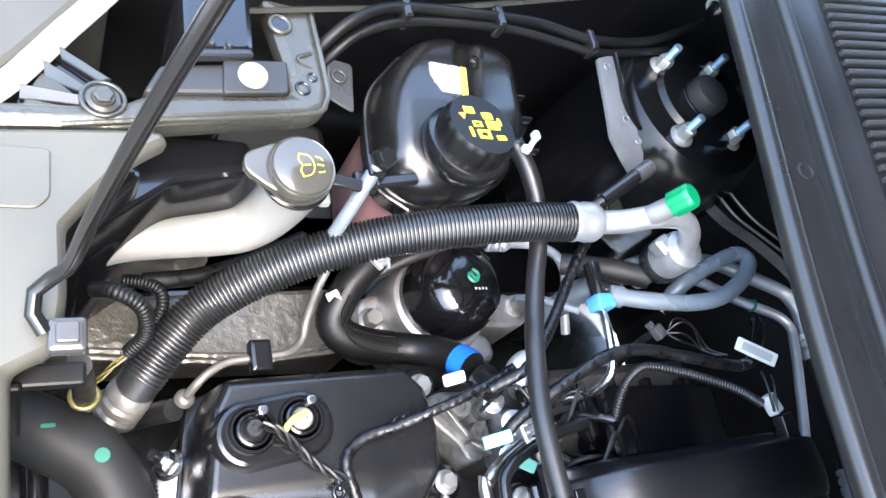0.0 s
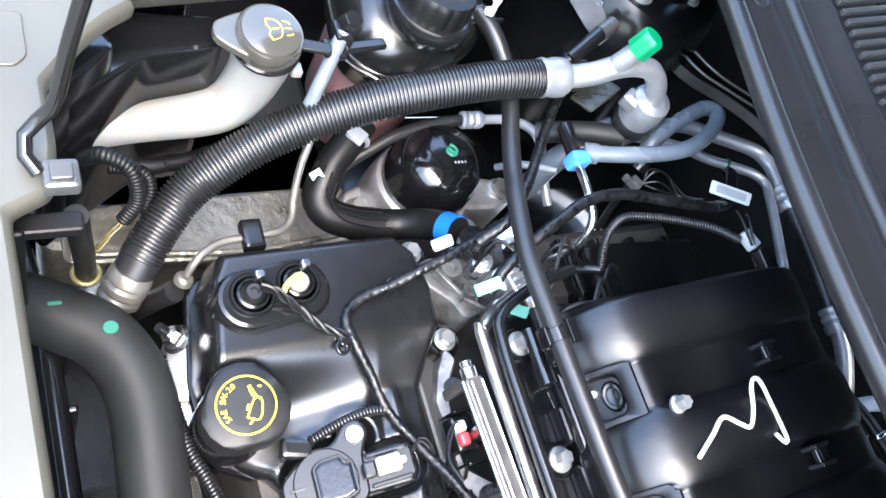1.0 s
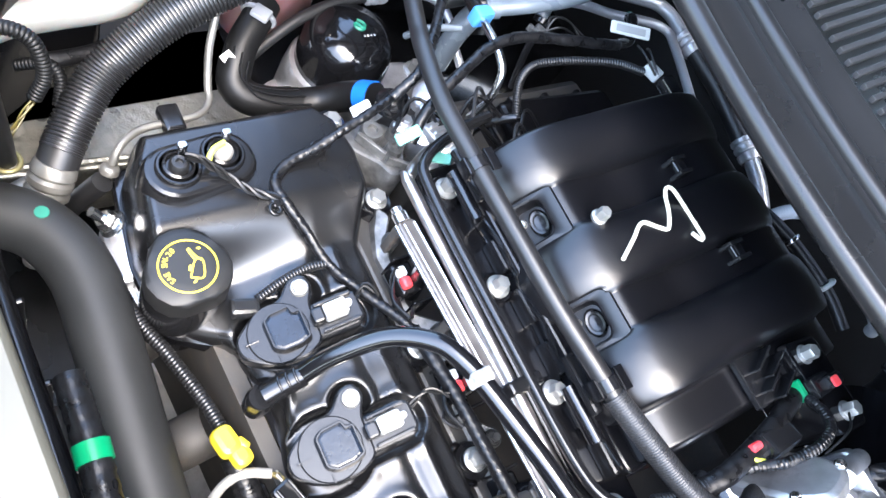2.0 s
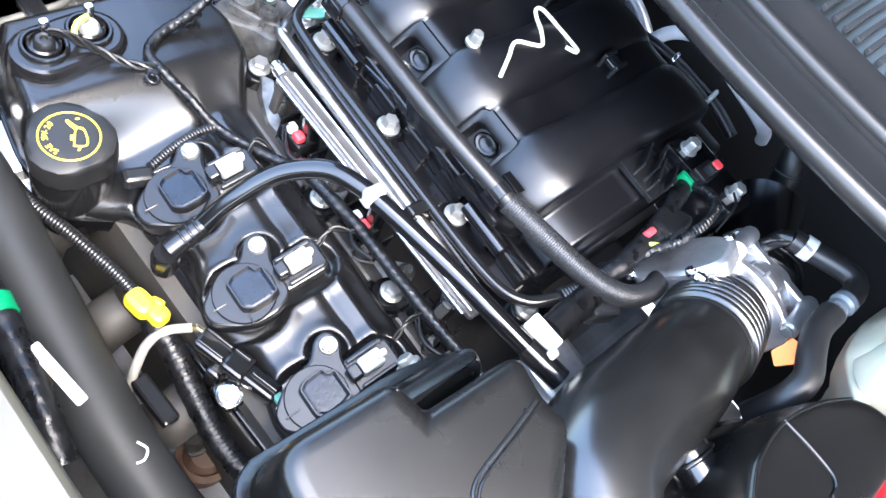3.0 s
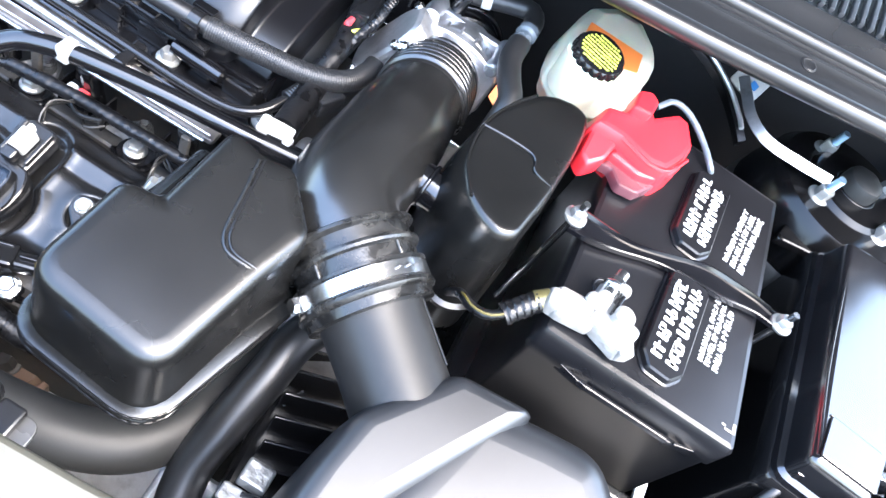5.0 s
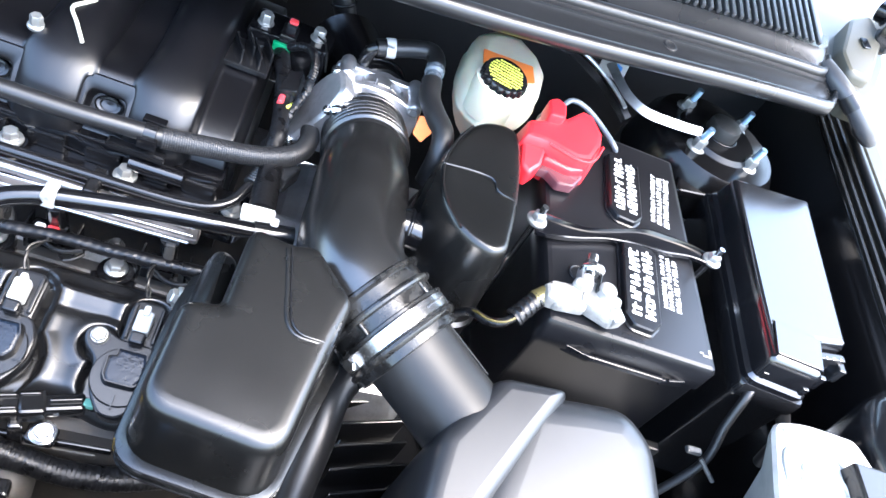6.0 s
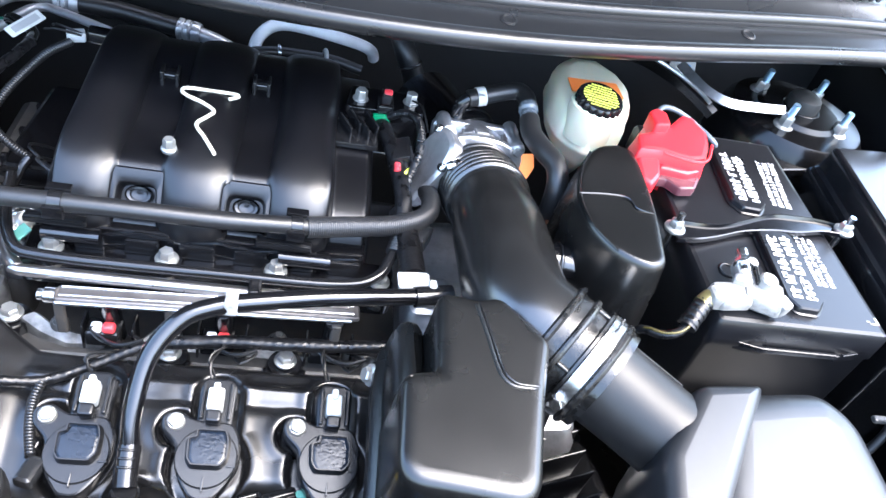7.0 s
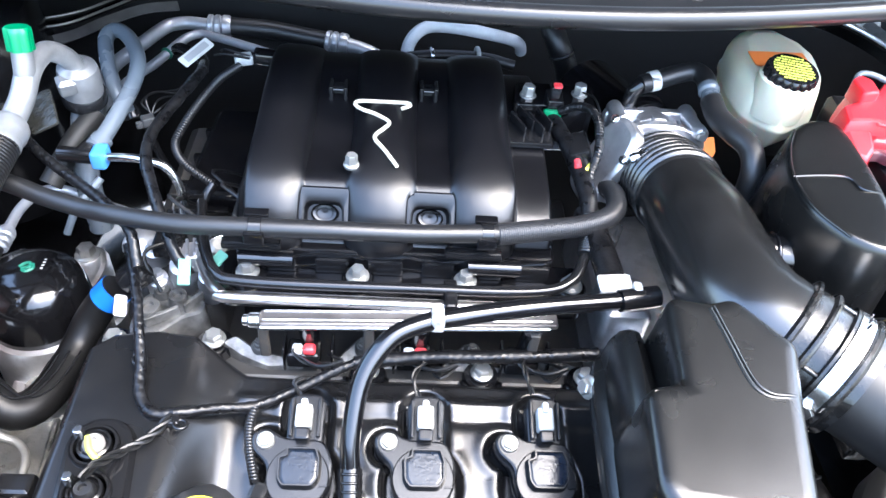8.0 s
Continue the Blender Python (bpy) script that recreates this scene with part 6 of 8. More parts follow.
part("rail_lip", tube([(-0.503, -0.64, 0.9835), (-0.510, -0.60, 0.9838), (-0.530, -0.485, 0.984), (-0.540, -0.470, 0.984), (-0.556, -0.4655, 0.984), (-0.628, -0.469, 0.984)], 0.0022, 8), RAIL_PAINT, upper)
part("step_plate", slab([(-0.556, -0.582), (-0.532, -0.594), (-0.544, -0.498), (-0.573, -0.493)], 0.955, 0.9855, 0.003, 0.004), TRAY_DARK, upper, "dull dark grey cover box")
part("pad", slab([(-0.565, -0.541), (-0.536, -0.543), (-0.543, -0.497), (-0.571, -0.495)], 0.984, 0.9890, 0.0015, 0.003), TRAY_DARK, upper)
part("plate_hole", ring((-0.608, -0.495, 0.9845), (0, 0, 1), 0.0075, 0.0022, 24), RAIL_PAINT, upper)
# black disc stands in for the shade inside the open hole
part("hole_shade", lathe([(0.0072, 0), (0.0068, 0.0015), (0.003, 0.002), (0.001, 0.002)], Matrix.Translation((-0.608, -0.495, 0.9838)), 20), BAY_PAINT, upper)
part("plate_hole", join(ring((-0.552, -0.4845, 0.9842), (0, 0, 1), 0.0050, 0.0012, 20), ring((-0.563, -0.476, 0.9842), (0, 0, 1), 0.0034, 0.0010, 18)), BAY_PAINT, upper, "small punched holes")
part("bead", tube([(-0.585, -0.474, 0.9845), (-0.578, -0.486, 0.985), (-0.572, -0.474, 0.9845)], 0.0016, 6, 0.003), RAIL_PAINT, upper)
part("round_head", lathe([(0.0105, 0), (0.0105, 0.002), (0.0095, 0.0035), (0.0065, 0.0035), (0.006, 0.0028), (0.0045, 0.0028), (0.004, 0.0042), (0.001, 0.0045)], Matrix.Translation((-0.553, -0.522, 0.9890)), 28), WIRE_WHITE, upper, "white round push pin")

# ---- rear right corner: air conditioning lines, hoses and looms ----
acp = thing("air_conditioning_pipe", (-0.38, 0.12, 0.80), "thick aluminium air conditioning pipe with crimped black hose", "air conditioning pipe")
part("pipe", tube([(-0.462, -0.065, 0.838), (-0.480, -0.015, 0.823), (-0.494, 0.045, 0.820), (-0.493, 0.092, 0.820), (-0.474, 0.147, 0.820), (-0.454, 0.198, 0.820), (-0.441, 0.211, 0.820), (-0.424, 0.217, 0.820), (-0.394, 0.2135, 0.820)], 0.0092, 18), ALU_TUBE, acp)
CRIMP = [(0.012, 0), (0.0155, 0.002), (0.0155, 0.007), (0.0130, 0.009), (0.0155, 0.012), (0.0155, 0.017), (0.0130, 0.019), (0.0155, 0.022), (0.0155, 0.029), (0.0135, 0.033)]
part("crimp", lathe(CRIMP, axis_pose((-0.396, 0.2135, 0.820), (1, 0.04, 0.0)), 26), ALU_TUBE, acp, "bright ribbed crimp")
part("hose", tube([(-0.364, 0.215, 0.820), (-0.31, 0.216, 0.818), (-0.26, 0.209, 0.815), (-0.222, 0.202, 0.8136)], 0.0132, 16), RUBBER, acp)
part("crimp", lathe(CRIMP, axis_pose((-0.228, 0.2025, 0.814), (1, -0.12, -0.05)), 26), ALU_TUBE, acp, "bright ribbed crimp")
part("tail", tube([(-0.196, 0.199, 0.812), (-0.165, 0.193, 0.806), (-0.12, 0.18, 0.79)], 0.0105, 14), ALU_TUBE, acp)
liq = thing("liquid_line", (-0.40, 0.03, 0.80), "thin bent aluminium line", "aluminium line")
part("pipe", tube([(-0.490, -0.02, 0.812), (-0.469, 0.063, 0.815), (-0.446, 0.112, 0.815), (-0.426, 0.171, 0.815), (-0.415, 0.190, 0.815), (-0.402, 0.197, 0.815), (-0.386, 0.192, 0.815), (-0.354, 0.180, 0.815), (-0.280, 0.148, 0.815), (-0.25, 0.135, 0.813)], 0.0062, 12), ALU_TUBE, liq)
part("green_mark", ring((-0.437, 0.139, 0.815), (0.35, 0.9, 0.0), 0.0064, 0.0022, 14), GREEN_PAINT, liq, "green paint ring")

loop = thing("vapour_hose", (-0.43, -0.05, 0.84), "pale grey moulded hose bent into a loop", "moulded hose")
part("hose", tube([(-0.436, -0.140, 0.865), (-0.428, -0.118, 0.872), (-0.420, -0.090, 0.882), (-0.414, -0.055, 0.892), (-0.416, -0.022, 0.899), (-0.432, 0.016, 0.900), (-0.452, 0.044, 0.898), (-0.466, 0.050, 0.895), (-0.470, 0.034, 0.892), (-0.458, -0.004, 0.886), (-0.443, -0.038, 0.874), (-0.427, -0.055, 0.850)], 0.0088, 16), GREY_PIPE, loop)
part("collar", tube([(-0.4365, -0.141, 0.8645), (-0.431, -0.126, 0.868)], 0.0112, 16), GREY_PIPE, loop)
part("lower_collar", tube([(-0.430, -0.044, 0.851), (-0.425, -0.050, 0.842)], 0.0112, 16), PLASTIC, loop)
qc = thing("quick_connector", (-0.43, -0.15, 0.85), "black quick connector with a sky blue lock", "hose connector")
part("body", tube([(-0.470, -0.148, 0.862), (-0.432, -0.151, 0.863)], 0.0085, 14), PLASTIC, qc)
part("elbow", tube([(-0.448, -0.150, 0.863), (-0.442, -0.138, 0.865), (-0.437, -0.128, 0.867)], 0.0088, 14), PLASTIC, qc)
part("blue_lock", block((-0.427, -0.151, 0.863), (0.016, 0.024, 0.022), 0.004, 0.005), SKY_CLIP, qc, "sky blue locking collar")
part("pipe", tube([(-0.422, -0.154, 0.865), (-0.400, -0.160, 0.871), (-0.378, -0.164, 0.873), (-0.357, -0.167, 0.868), (-0.346, -0.171, 0.852), (-0.343, -0.174, 0.830), (-0.346, -0.179, 0.80)], 0.0045, 12), STEEL, qc, "bent steel pipe")
part("small_tail", tube([(-0.424, -0.170, 0.850), (-0.445, -0.195, 0.83), (-0.46, -0.205, 0.80)], 0.004, 10), GREY_PIPE, qc)

valve = thing("expansion_valve", (-0.47, -0.07, 0.82), "foil coated valve block clamped below the filling neck", "valve block")
part("neck", tube([(-0.4795, -0.124, 0.953), (-0.476, -0.098, 0.952), (-0.468, -0.078, 0.935), (-0.463, -0.073, 0.918)], 0.0105, 16), FOIL, valve)
V = axis_pose((-0.462, -0.073, 0.920), (-0.10, 0.16, -1))
part("cup", lathe([(0.012, -0.004), (0.020, 0.0), (0.0215, 0.006), (0.0215, 0.034), (0.019, 0.037)], V, 28), FOIL, valve)
part("lug", moved(block((0.016, -0.012, 0.010), (0.018, 0.018, 0.020), 0.004), V), FOIL, valve)
part("clamp_band", lathe([(0.0222, 0.033), (0.0235, 0.035), (0.0235, 0.047), (0.0222, 0.049)], V, 28), PLASTIC_GREY, valve)
part("bracket", join(block((-0.492, -0.115, 0.890), (0.030, 0.050, 0.004), 0.001, 0.004, pose(0, 0, 0, 15, -20, 20)), block((-0.512, -0.135, 0.893), (0.03, 0.03, 0.022), 0.004)), RAIL_PAINT, valve)
part("lower_pipe", tube([(-0.468, -0.064, 0.885), (-0.470, -0.075, 0.855), (-0.468, -0.10, 0.83), (-0.462, -0.125, 0.80), (-0.46, -0.13, 0.74)], 0.0135, 18), GREY_PIPE, valve)
part("side_pipe", tube([(-0.455, -0.075, 0.862), (-0.470, -0.110, 0.850), (-0.49, -0.15, 0.82)], 0.012, 16), RUBBER_GREY, valve)
sens = thing("pressure_sensor", (-0.53, -0.13, 0.90), "small sensor with ribbed wire beside the filling neck", "sensor")
part("body", tube([(-0.518, -0.155, 0.912), (-0.538, -0.118, 0.930)], 0.008, 12), PLASTIC, sens)
part("plug_end", tube([(-0.538, -0.118, 0.930), (-0.547, -0.100, 0.936)], 0.0085, 14), SMOKE, sens, "pale sensor tip")
part("wire", ribbed([(-0.519, -0.153, 0.912), (-0.505, -0.178, 0.906), (-0.49, -0.19, 0.90)], 0.0055, 0.003, 0.0008, 10), CONDUIT, sens)

bundle = thing("engine_harness", (-0.35, -0.15, 0.84), "thick black taped engine wiring harness", "wiring harness")
part("trunk", wrapped([(-0.342, -0.030, 0.900), (-0.345, -0.060, 0.903), (-0.354, -0.105, 0.905), (-0.3645, -0.160, 0.905), (-0.362, -0.196, 0.900), (-0.349, -0.230, 0.892), (-0.334, -0.262, 0.880), (-0.320, -0.285, 0.862), (-0.306, -0.298, 0.846)], 0.0056, 0.010, 0.0005), TAPE_WRAP, bundle)
part("riser", tube([(-0.342, -0.032, 0.900), (-0.350, 0.0, 0.894), (-0.385, 0.045, 0.880), (-0.398, 0.062, 0.868)], 0.0068, 12), PLASTIC, bundle)
part("white_tag", block((-0.353, -0.008, 0.908), (0.014, 0.046, 0.002), 0.0008, 0.002, pose(0, 0, 0, 12, 25, -28)), LABEL, bundle, "white paper tag")
part("tag_print", block((-0.3524, -0.008, 0.9092), (0.008, 0.034, 0.001), 0.0002, 0.001, pose(0, 0, 0, 12, 25, -28)), LABEL_DARK, bundle)
ribw = thing("sensor_lead", (-0.33, -0.1, 0.83), "ribbed black sensor lead with white connector", "sensor lead")
part("conduit", ribbed([(-0.302, -0.020, 0.902), (-0.320, -0.046, 0.899), (-0.338, -0.073, 0.886), (-0.352, -0.098, 0.872), (-0.360, -0.115, 0.858), (-0.350, -0.135, 0.852), (-0.332, -0.147, 0.844), (-0.315, -0.152, 0.835)], 0.0048, 0.0028, 0.0009, 12), CONDUIT, ribw)
part("tail", tube([(-0.315, -0.152, 0.835), (-0.322, -0.163, 0.825), (-0.331, -0.178, 0.80), (-0.331, -0.182, 0.77)], 0.005, 10), PLASTIC, ribw)
part("white_plug", block((-0.300, -0.008, 0.903), (0.020, 0.014, 0.012), 0.002, 0.002, pose(0, 0, 0, 0, 0, 20)), WHITE_PLASTIC, ribw, "white connector")
part("sensor_body", block((-0.268, 0.004, 0.900), (0.045, 0.020, 0.016), 0.004, 0.005, pose(0, 0, 0, 0, 6, 5)), PLASTIC, ribw)
part("wires", join(tube([(-0.292, -0.014, 0.908), (-0.315, -0.020, 0.915), (-0.332, -0.012, 0.908)], 0.0014, 6), tube([(-0.292, -0.01, 0.908), (-0.318, -0.008, 0.914), (-0.328, 0.004, 0.905)], 0.0014, 6)), WIRE, ribw)

pig = thing("sensor_pigtail", (-0.385, -0.09, 0.80), "small pale connector with loose black wires behind the harness", "sensor wires")
part("white_plug", join(block((-0.390, -0.098, 0.874), (0.014, 0.012, 0.011), 0.002, 0.002, pose(0, 0, 0, 0, 0, 30)), block((-0.398, -0.104, 0.872), (0.007, 0.006, 0.007), 0.001, 0.001, pose(0, 0, 0, 0, 0, 30))), SMOKE, pig, "pale grey connector")
part("stalk", tube([(-0.392, -0.098, 0.870), (-0.390, -0.095, 0.84), (-0.380, -0.09, 0.79)], 0.0045, 10), PLASTIC, pig)
for k, (lift, bow) in enumerate(((0.010, 0.006), (0.014, -0.004), (0.005, 0.012), (0.008, -0.010))):
    part("wire", tube([(-0.388, -0.094 + 0.002 * k, 0.876), (-0.390 + bow, -0.080, 0.876 + lift), (-0.384 + bow, -0.066 + 0.003 * k, 0.874 + lift), (-0.368, -0.054 + 0.004 * k, 0.880), (-0.356, -0.046 + 0.005 * k, 0.892)], 0.0011, 8, 0.004), WIRE, pig)

sup = thing("engine_end_cover", (-0.32, -0.1, 0.55), "dark cast engine end with ribs and fittings", "engine end")
part("casting", shell(rounded([(-0.40, -0.27), (-0.29, -0.27), (-0.285, 0.06), (-0.40, 0.05)], 0.02), [(0.45, 0), (0.735, 0.004), (0.765, 0.012), (0.775, 0.024)]), DARK_METAL, sup)
for k in range(5):
    part("rib", block((-0.338 + 0.004 * k, -0.20 + 0.052 * k, 0.778), (0.08, 0.008, 0.022), 0.003), PLASTIC_SATIN, sup)
part("shelf", slab([(-0.36, -0.13), (-0.28, -0.13), (-0.278, 0.04), (-0.35, 0.04)], 0.765, 0.80, 0.006, 0.012), PLASTIC_SATIN, sup)
part("fitting", lathe([(0.014, 0), (0.014, 0.018), (0.011, 0.022), (0.009, 0.03)], axis_pose((-0.318, -0.195, 0.775), (0, -0.3, 1)), 20), STEEL, sup)
for p, r in (((-0.330, -0.250, 0.80), 0.012), ((-0.312, -0.238, 0.806), 0.010), ((-0.352, -0.262, 0.792), 0.010), ((-0.300, -0.262, 0.80), 0.011), ((-0.368, -0.215, 0.785), 0.011)):
    part("fitting", join(lathe([(r * 1.2, -0.03), (r * 1.2, 0.0), (r, 0.004), (r, 0.014), (r * 0.6, 0.016)], axis_pose(p, (0.1, -0.3, 1)), 18), bolt(p + Vector((0, 0, 0.012)) if isinstance(p, Vector) else (p[0], p[1], p[2] + 0.012), (0, 0, 1), r * 0.6, 0.008)), ALU, sup, "bright metal fitting")
CAM = [(-0.372, -0.312), (-0.362, -0.338), (-0.340, -0.326), (-0.318, -0.306), (-0.300, -0.300), (-0.300, -0.282), (-0.322, -0.272), (-0.352, -0.262), (-0.368, -0.275)]
cam_cap = part("cam_cap", shell(rounded(CAM, 0.008, 4), [(0.70, 0.0), (0.785, 0.0), (0.790, 0.002), (0.791, 0.005)], slope=lambda x, y: 0.10 * (x + 0.33)), BRIGHT_CAST, sup, "bright cast cam cap")
for x, y, r, h in ((-0.352, -0.300, 0.0105, 0.014), (-0.326, -0.288, 0.0085, 0.018), (-0.346, -0.274, 0.0075, 0.010)):
    part("boss", lathe([(r * 1.15, 0.78), (r * 1.1, 0.789 + h * 0.6), (r, 0.789 + h), (r * 0.55, 0.789 + h), (r * 0.5, 0.785 + h), (0.0005, 0.785 + h)], Matrix.Translation((x, y, 0)), 22), BRIGHT_CAST, cam_cap)
part("rib", join(block((-0.338, -0.307, 0.796), (0.034, 0.0045, 0.012), 0.001, 0.001, pose(0, 0, 0, 0, 0, 32)), block((-0.312, -0.288, 0.796), (0.024, 0.004, 0.014), 0.001, 0.001, pose(0, 0, 0, 0, 0, 55))), BRIGHT_CAST, cam_cap)
part("sensor_block", join(block((-0.322, -0.242, 0.812), (0.032, 0.026, 0.022), 0.003, 0.003, pose(0, 0, 0, 0, 0, 12)), *[block((-0.332 + 0.007 * k, -0.241 + 0.0015 * k, 0.8245), (0.003, 0.022, 0.004), 0.001, 0.001, pose(0, 0, 0, 0, 0, 12)) for k in range(4)]), ALU, sup, "ribbed metal sensor block")
part("sensor_cap", lathe([(0.0085, 0), (0.0095, 0.003), (0.0095, 0.012), (0.006, 0.015), (0.003, 0.015)], axis_pose((-0.298, -0.232, 0.814), (0.3, -0.3, 1)), 18), ZINC, sup)

part("round_sensor", lathe([(0.020, -0.02), (0.020, 0.0), (0.016, 0.004), (0.004, 0.006)], axis_pose((-0.385, -0.205, 0.79), (0.1, -0.4, 1)), 24), ALU, sup)
for x, y, z, a in ((-0.308, -0.305, 0.858, 10), (-0.289, -0.272, 0.838, -35)):
    part("mint_tag", block((x, y, z), (0.011, 0.026, 0.003), 0.0006, 0.002, pose(0, 0, 0, 20, 10, a)), MINT, sup, "mint paper tag")

sol = thing("cam_solenoid", (-0.33, -0.235, 0.80), "small black solenoid with pipe stubs", "solenoid")
part("body", block((-0.345, -0.232, 0.818), (0.030, 0.022, 0.020), 0.003), PLASTIC, sol)
part("stub", tube([(-0.32, -0.232, 0.822), (-0.296, -0.226, 0.826), (-0.285, -0.213, 0.826)], 0.0042, 10), STEEL, sol)

vc = thing("vertical_harness", (-0.42, -0.22, 0.85), "taped wire dropping from the hose end", "wiring harness")
part("wire", wrapped([(-0.488, -0.172, 0.902), (-0.455, -0.196, 0.889), (-0.413, -0.227, 0.885), (-0.385, -0.250, 0.884), (-0.362, -0.272, 0.876), (-0.352, -0.298, 0.855)], 0.0052), TAPE_WRAP, vc)

# ---- around the engine mount ----
mh = thing("vacuum_pump_hose", (-0.44, -0.34, 0.72), "bent black hose with blue tape and foam wrap", "hose")
part("lower", tube([(-0.520, -0.345, 0.80), (-0.503, -0.362, 0.794), (-0.485, -0.381, 0.783), (-0.466, -0.393, 0.771)], 0.0160, 18), RUBBER_DARK, mh)
FOAM = [(-0.472, -0.391, 0.775), (-0.455, -0.398, 0.764), (-0.440, -0.387, 0.757), (-0.431, -0.360, 0.753), (-0.427, -0.335, 0.752)]
part("foam_wrap", tube(FOAM, 0.0172, 20), RUBBER_DARK, mh)
for dx, dz in ((0.012, 0.0135), (0.004, 0.0180), (-0.005, 0.0178), (-0.013, 0.0125)):
    part("foam_seam", tube([(x + dx, y + dx * 0.5, z + dz) for x, y, z in FOAM], 0.0011, 6), PLASTIC, mh)
part("upper", tube([(-0.428, -0.338, 0.752), (-0.423, -0.314, 0.757), (-0.414, -0.296, 0.772), (-0.400, -0.286, 0.790), (-0.386, -0.280, 0.804)], 0.0160, 20), RUBBER_DARK, mh)
part("blue_tape", tube([(-0.399, -0.2855, 0.791), (-0.387, -0.2805, 0.803)], 0.0170, 24), BLUE_TAPE, mh, "blue tape band")
part("white_tape", block((-0.378, -0.301, 0.802), (0.012, 0.022, 0.003), 0.001, 0.003, pose(0, 0, 0, 25, 30, 20)), LABEL, mh, "white tape end")
part("elbow_end", lathe([(0.0135, 0), (0.015, 0.006), (0.015, 0.022), (0.010, 0.026), (0.004, 0.026)], axis_pose((-0.378, -0.277, 0.809), (0.7, 0.25, 0.5)), 20), PLASTIC, mh)
part("spring_clip", join(ring((-0.508, -0.357, 0.797), (0.6, -0.6, -0.3), 0.0165, 0.0028, 24), block((-0.497, -0.362, 0.813), (0.018, 0.016, 0.006), 0.001, 0.002, pose(0, 0, 0, 0, 0, 40))), ALU_TUBE, mh, "pale spring clip")
part("white_label", block((-0.468, -0.402, 0.786), (0.014, 0.012, 0.001), 0.0003, 0.001, pose(0, 0, 0, 35, 20, 30)), LABEL, mh)
at = thing("aluminium_cooler_line", (-0.43, -0.46, 0.74), "dull aluminium line with black plastic clip", "aluminium line")
part("line", tube([(-0.396, -0.533, 0.752), (-0.402, -0.527, 0.763), (-0.410, -0.517, 0.766), (-0.418, -0.500, 0.766), (-0.421, -0.468, 0.766), (-0.424, -0.445, 0.766), (-0.436, -0.431, 0.766), (-0.452, -0.427, 0.772), (-0.473, -0.422, 0.798), (-0.499, -0.409, 0.830), (-0.520, -0.403, 0.850)], 0.0038, 14), PIPE_DULL, at)
part("collar", lathe([(0.0085, 0), (0.0085, 0.005), (0.007, 0.007), (0.005, 0.008)], axis_pose((-0.393, -0.536, 0.744), (-0.3, 0.3, 1)), 18), PIPE_DULL, at)
part("clip", block((-0.4205, -0.473, 0.768), (0.030, 0.020, 0.016), 0.004), PLASTIC, at)
part("hose_end", tube([(-0.386, -0.544, 0.742), (-0.392, -0.565, 0.70), (-0.40, -0.59, 0.64)], 0.010, 14), RUBBER, at)
mt = thing("hydraulic_line", (-0.52, -0.2, 0.73), "black line with ribbed ferrule round the engine mount", "line")
part("hose", tube([(-0.495, -0.365, 0.745), (-0.508, -0.335, 0.757), (-0.522, -0.293, 0.772), (-0.530, -0.250, 0.780), (-0.531, -0.215, 0.785)], 0.0065, 12), RUBBER, mt)
part("ferrule", lathe([(0.008, 0), (0.010, 0.002), (0.010, 0.006), (0.0085, 0.008), (0.010, 0.010), (0.010, 0.014), (0.0085, 0.016), (0.010, 0.018), (0.010, 0.024), (0.008, 0.028)], axis_pose((-0.531, -0.216, 0.785), (0.02, 1, 0.05)), 20), ALU_TUBE, mt, "bright ribbed ferrule")
part("pipe", tube([(-0.530, -0.190, 0.787), (-0.527, -0.157, 0.790), (-0.515, -0.128, 0.790), (-0.495, -0.115, 0.782), (-0.470, -0.112, 0.765), (-0.435, -0.104, 0.742)], 0.0055, 12), ALU_TUBE, mt)

# filler bracket, lower panels and hoses behind the crossmember
bp = thing("headlamp_back_panel", (-0.50, -0.55, 0.80), "glossy black panel behind the headlamp", "panel", kind="structure")
part("sheet", slab([(-0.462, -0.635), (-0.518, -0.560), (-0.528, -0.50), (-0.56, -0.50), (-0.56, -0.66)], 0.70, 0.90, 0.004, 0.01), BAY_PAINT, bp)
part("step", slab([(-0.455, -0.640), (-0.505, -0.585), (-0.53, -0.60), (-0.50, -0.66)], 0.70, 0.925, 0.004, 0.01), BAY_PAINT, bp)
br2 = thing("bottle_bracket", (-0.515, -0.41, 0.86), "black plastic bracket with a pale tube end beside the coolant bottle", "bracket")
part("hex_end", join(bolt((-0.536, -0.400, 0.921), (0.2, 0.1, 1), 0.0095, 0.016, 1.05), block((-0.532, -0.404, 0.918), (0.022, 0.016, 0.012), 0.003)), PLASTIC, br2)
part("pale_tube", tube([(-0.530, -0.404, 0.921), (-0.518, -0.412, 0.910), (-0.500, -0.424, 0.885), (-0.488, -0.432, 0.85)], 0.0062, 16), GREY_PIPE, br2, "pale blue plastic tube")
part("arm", block((-0.524, -0.383, 0.912), (0.010, 0.042, 0.007), 0.002, 0.002, pose(0, 0, 0, 0, 0, 10)), PLASTIC, br2)
part("collar", block((-0.522, -0.411, 0.908), (0.020, 0.019, 0.010), 0.004), PLASTIC, br2)
prop = thing("hood_prop_rod", (-0.39, -0.645, 0.96), "black steel hood prop rod with bent foot", "prop rod")
part("rod", tube([(-0.378, -0.648, 0.968), (-0.388, -0.654, 0.972), (-0.400, -0.652, 0.978), (-0.4035, -0.641, 0.990), (-0.4045, -0.636, 1.005), (-0.408, -0.628, 1.06), (-0.418, -0.600, 1.20), (-0.450, -0.50, 1.64), (-0.468, -0.44, 1.85)], 0.0044, 12, 0.012), PLASTIC, prop)
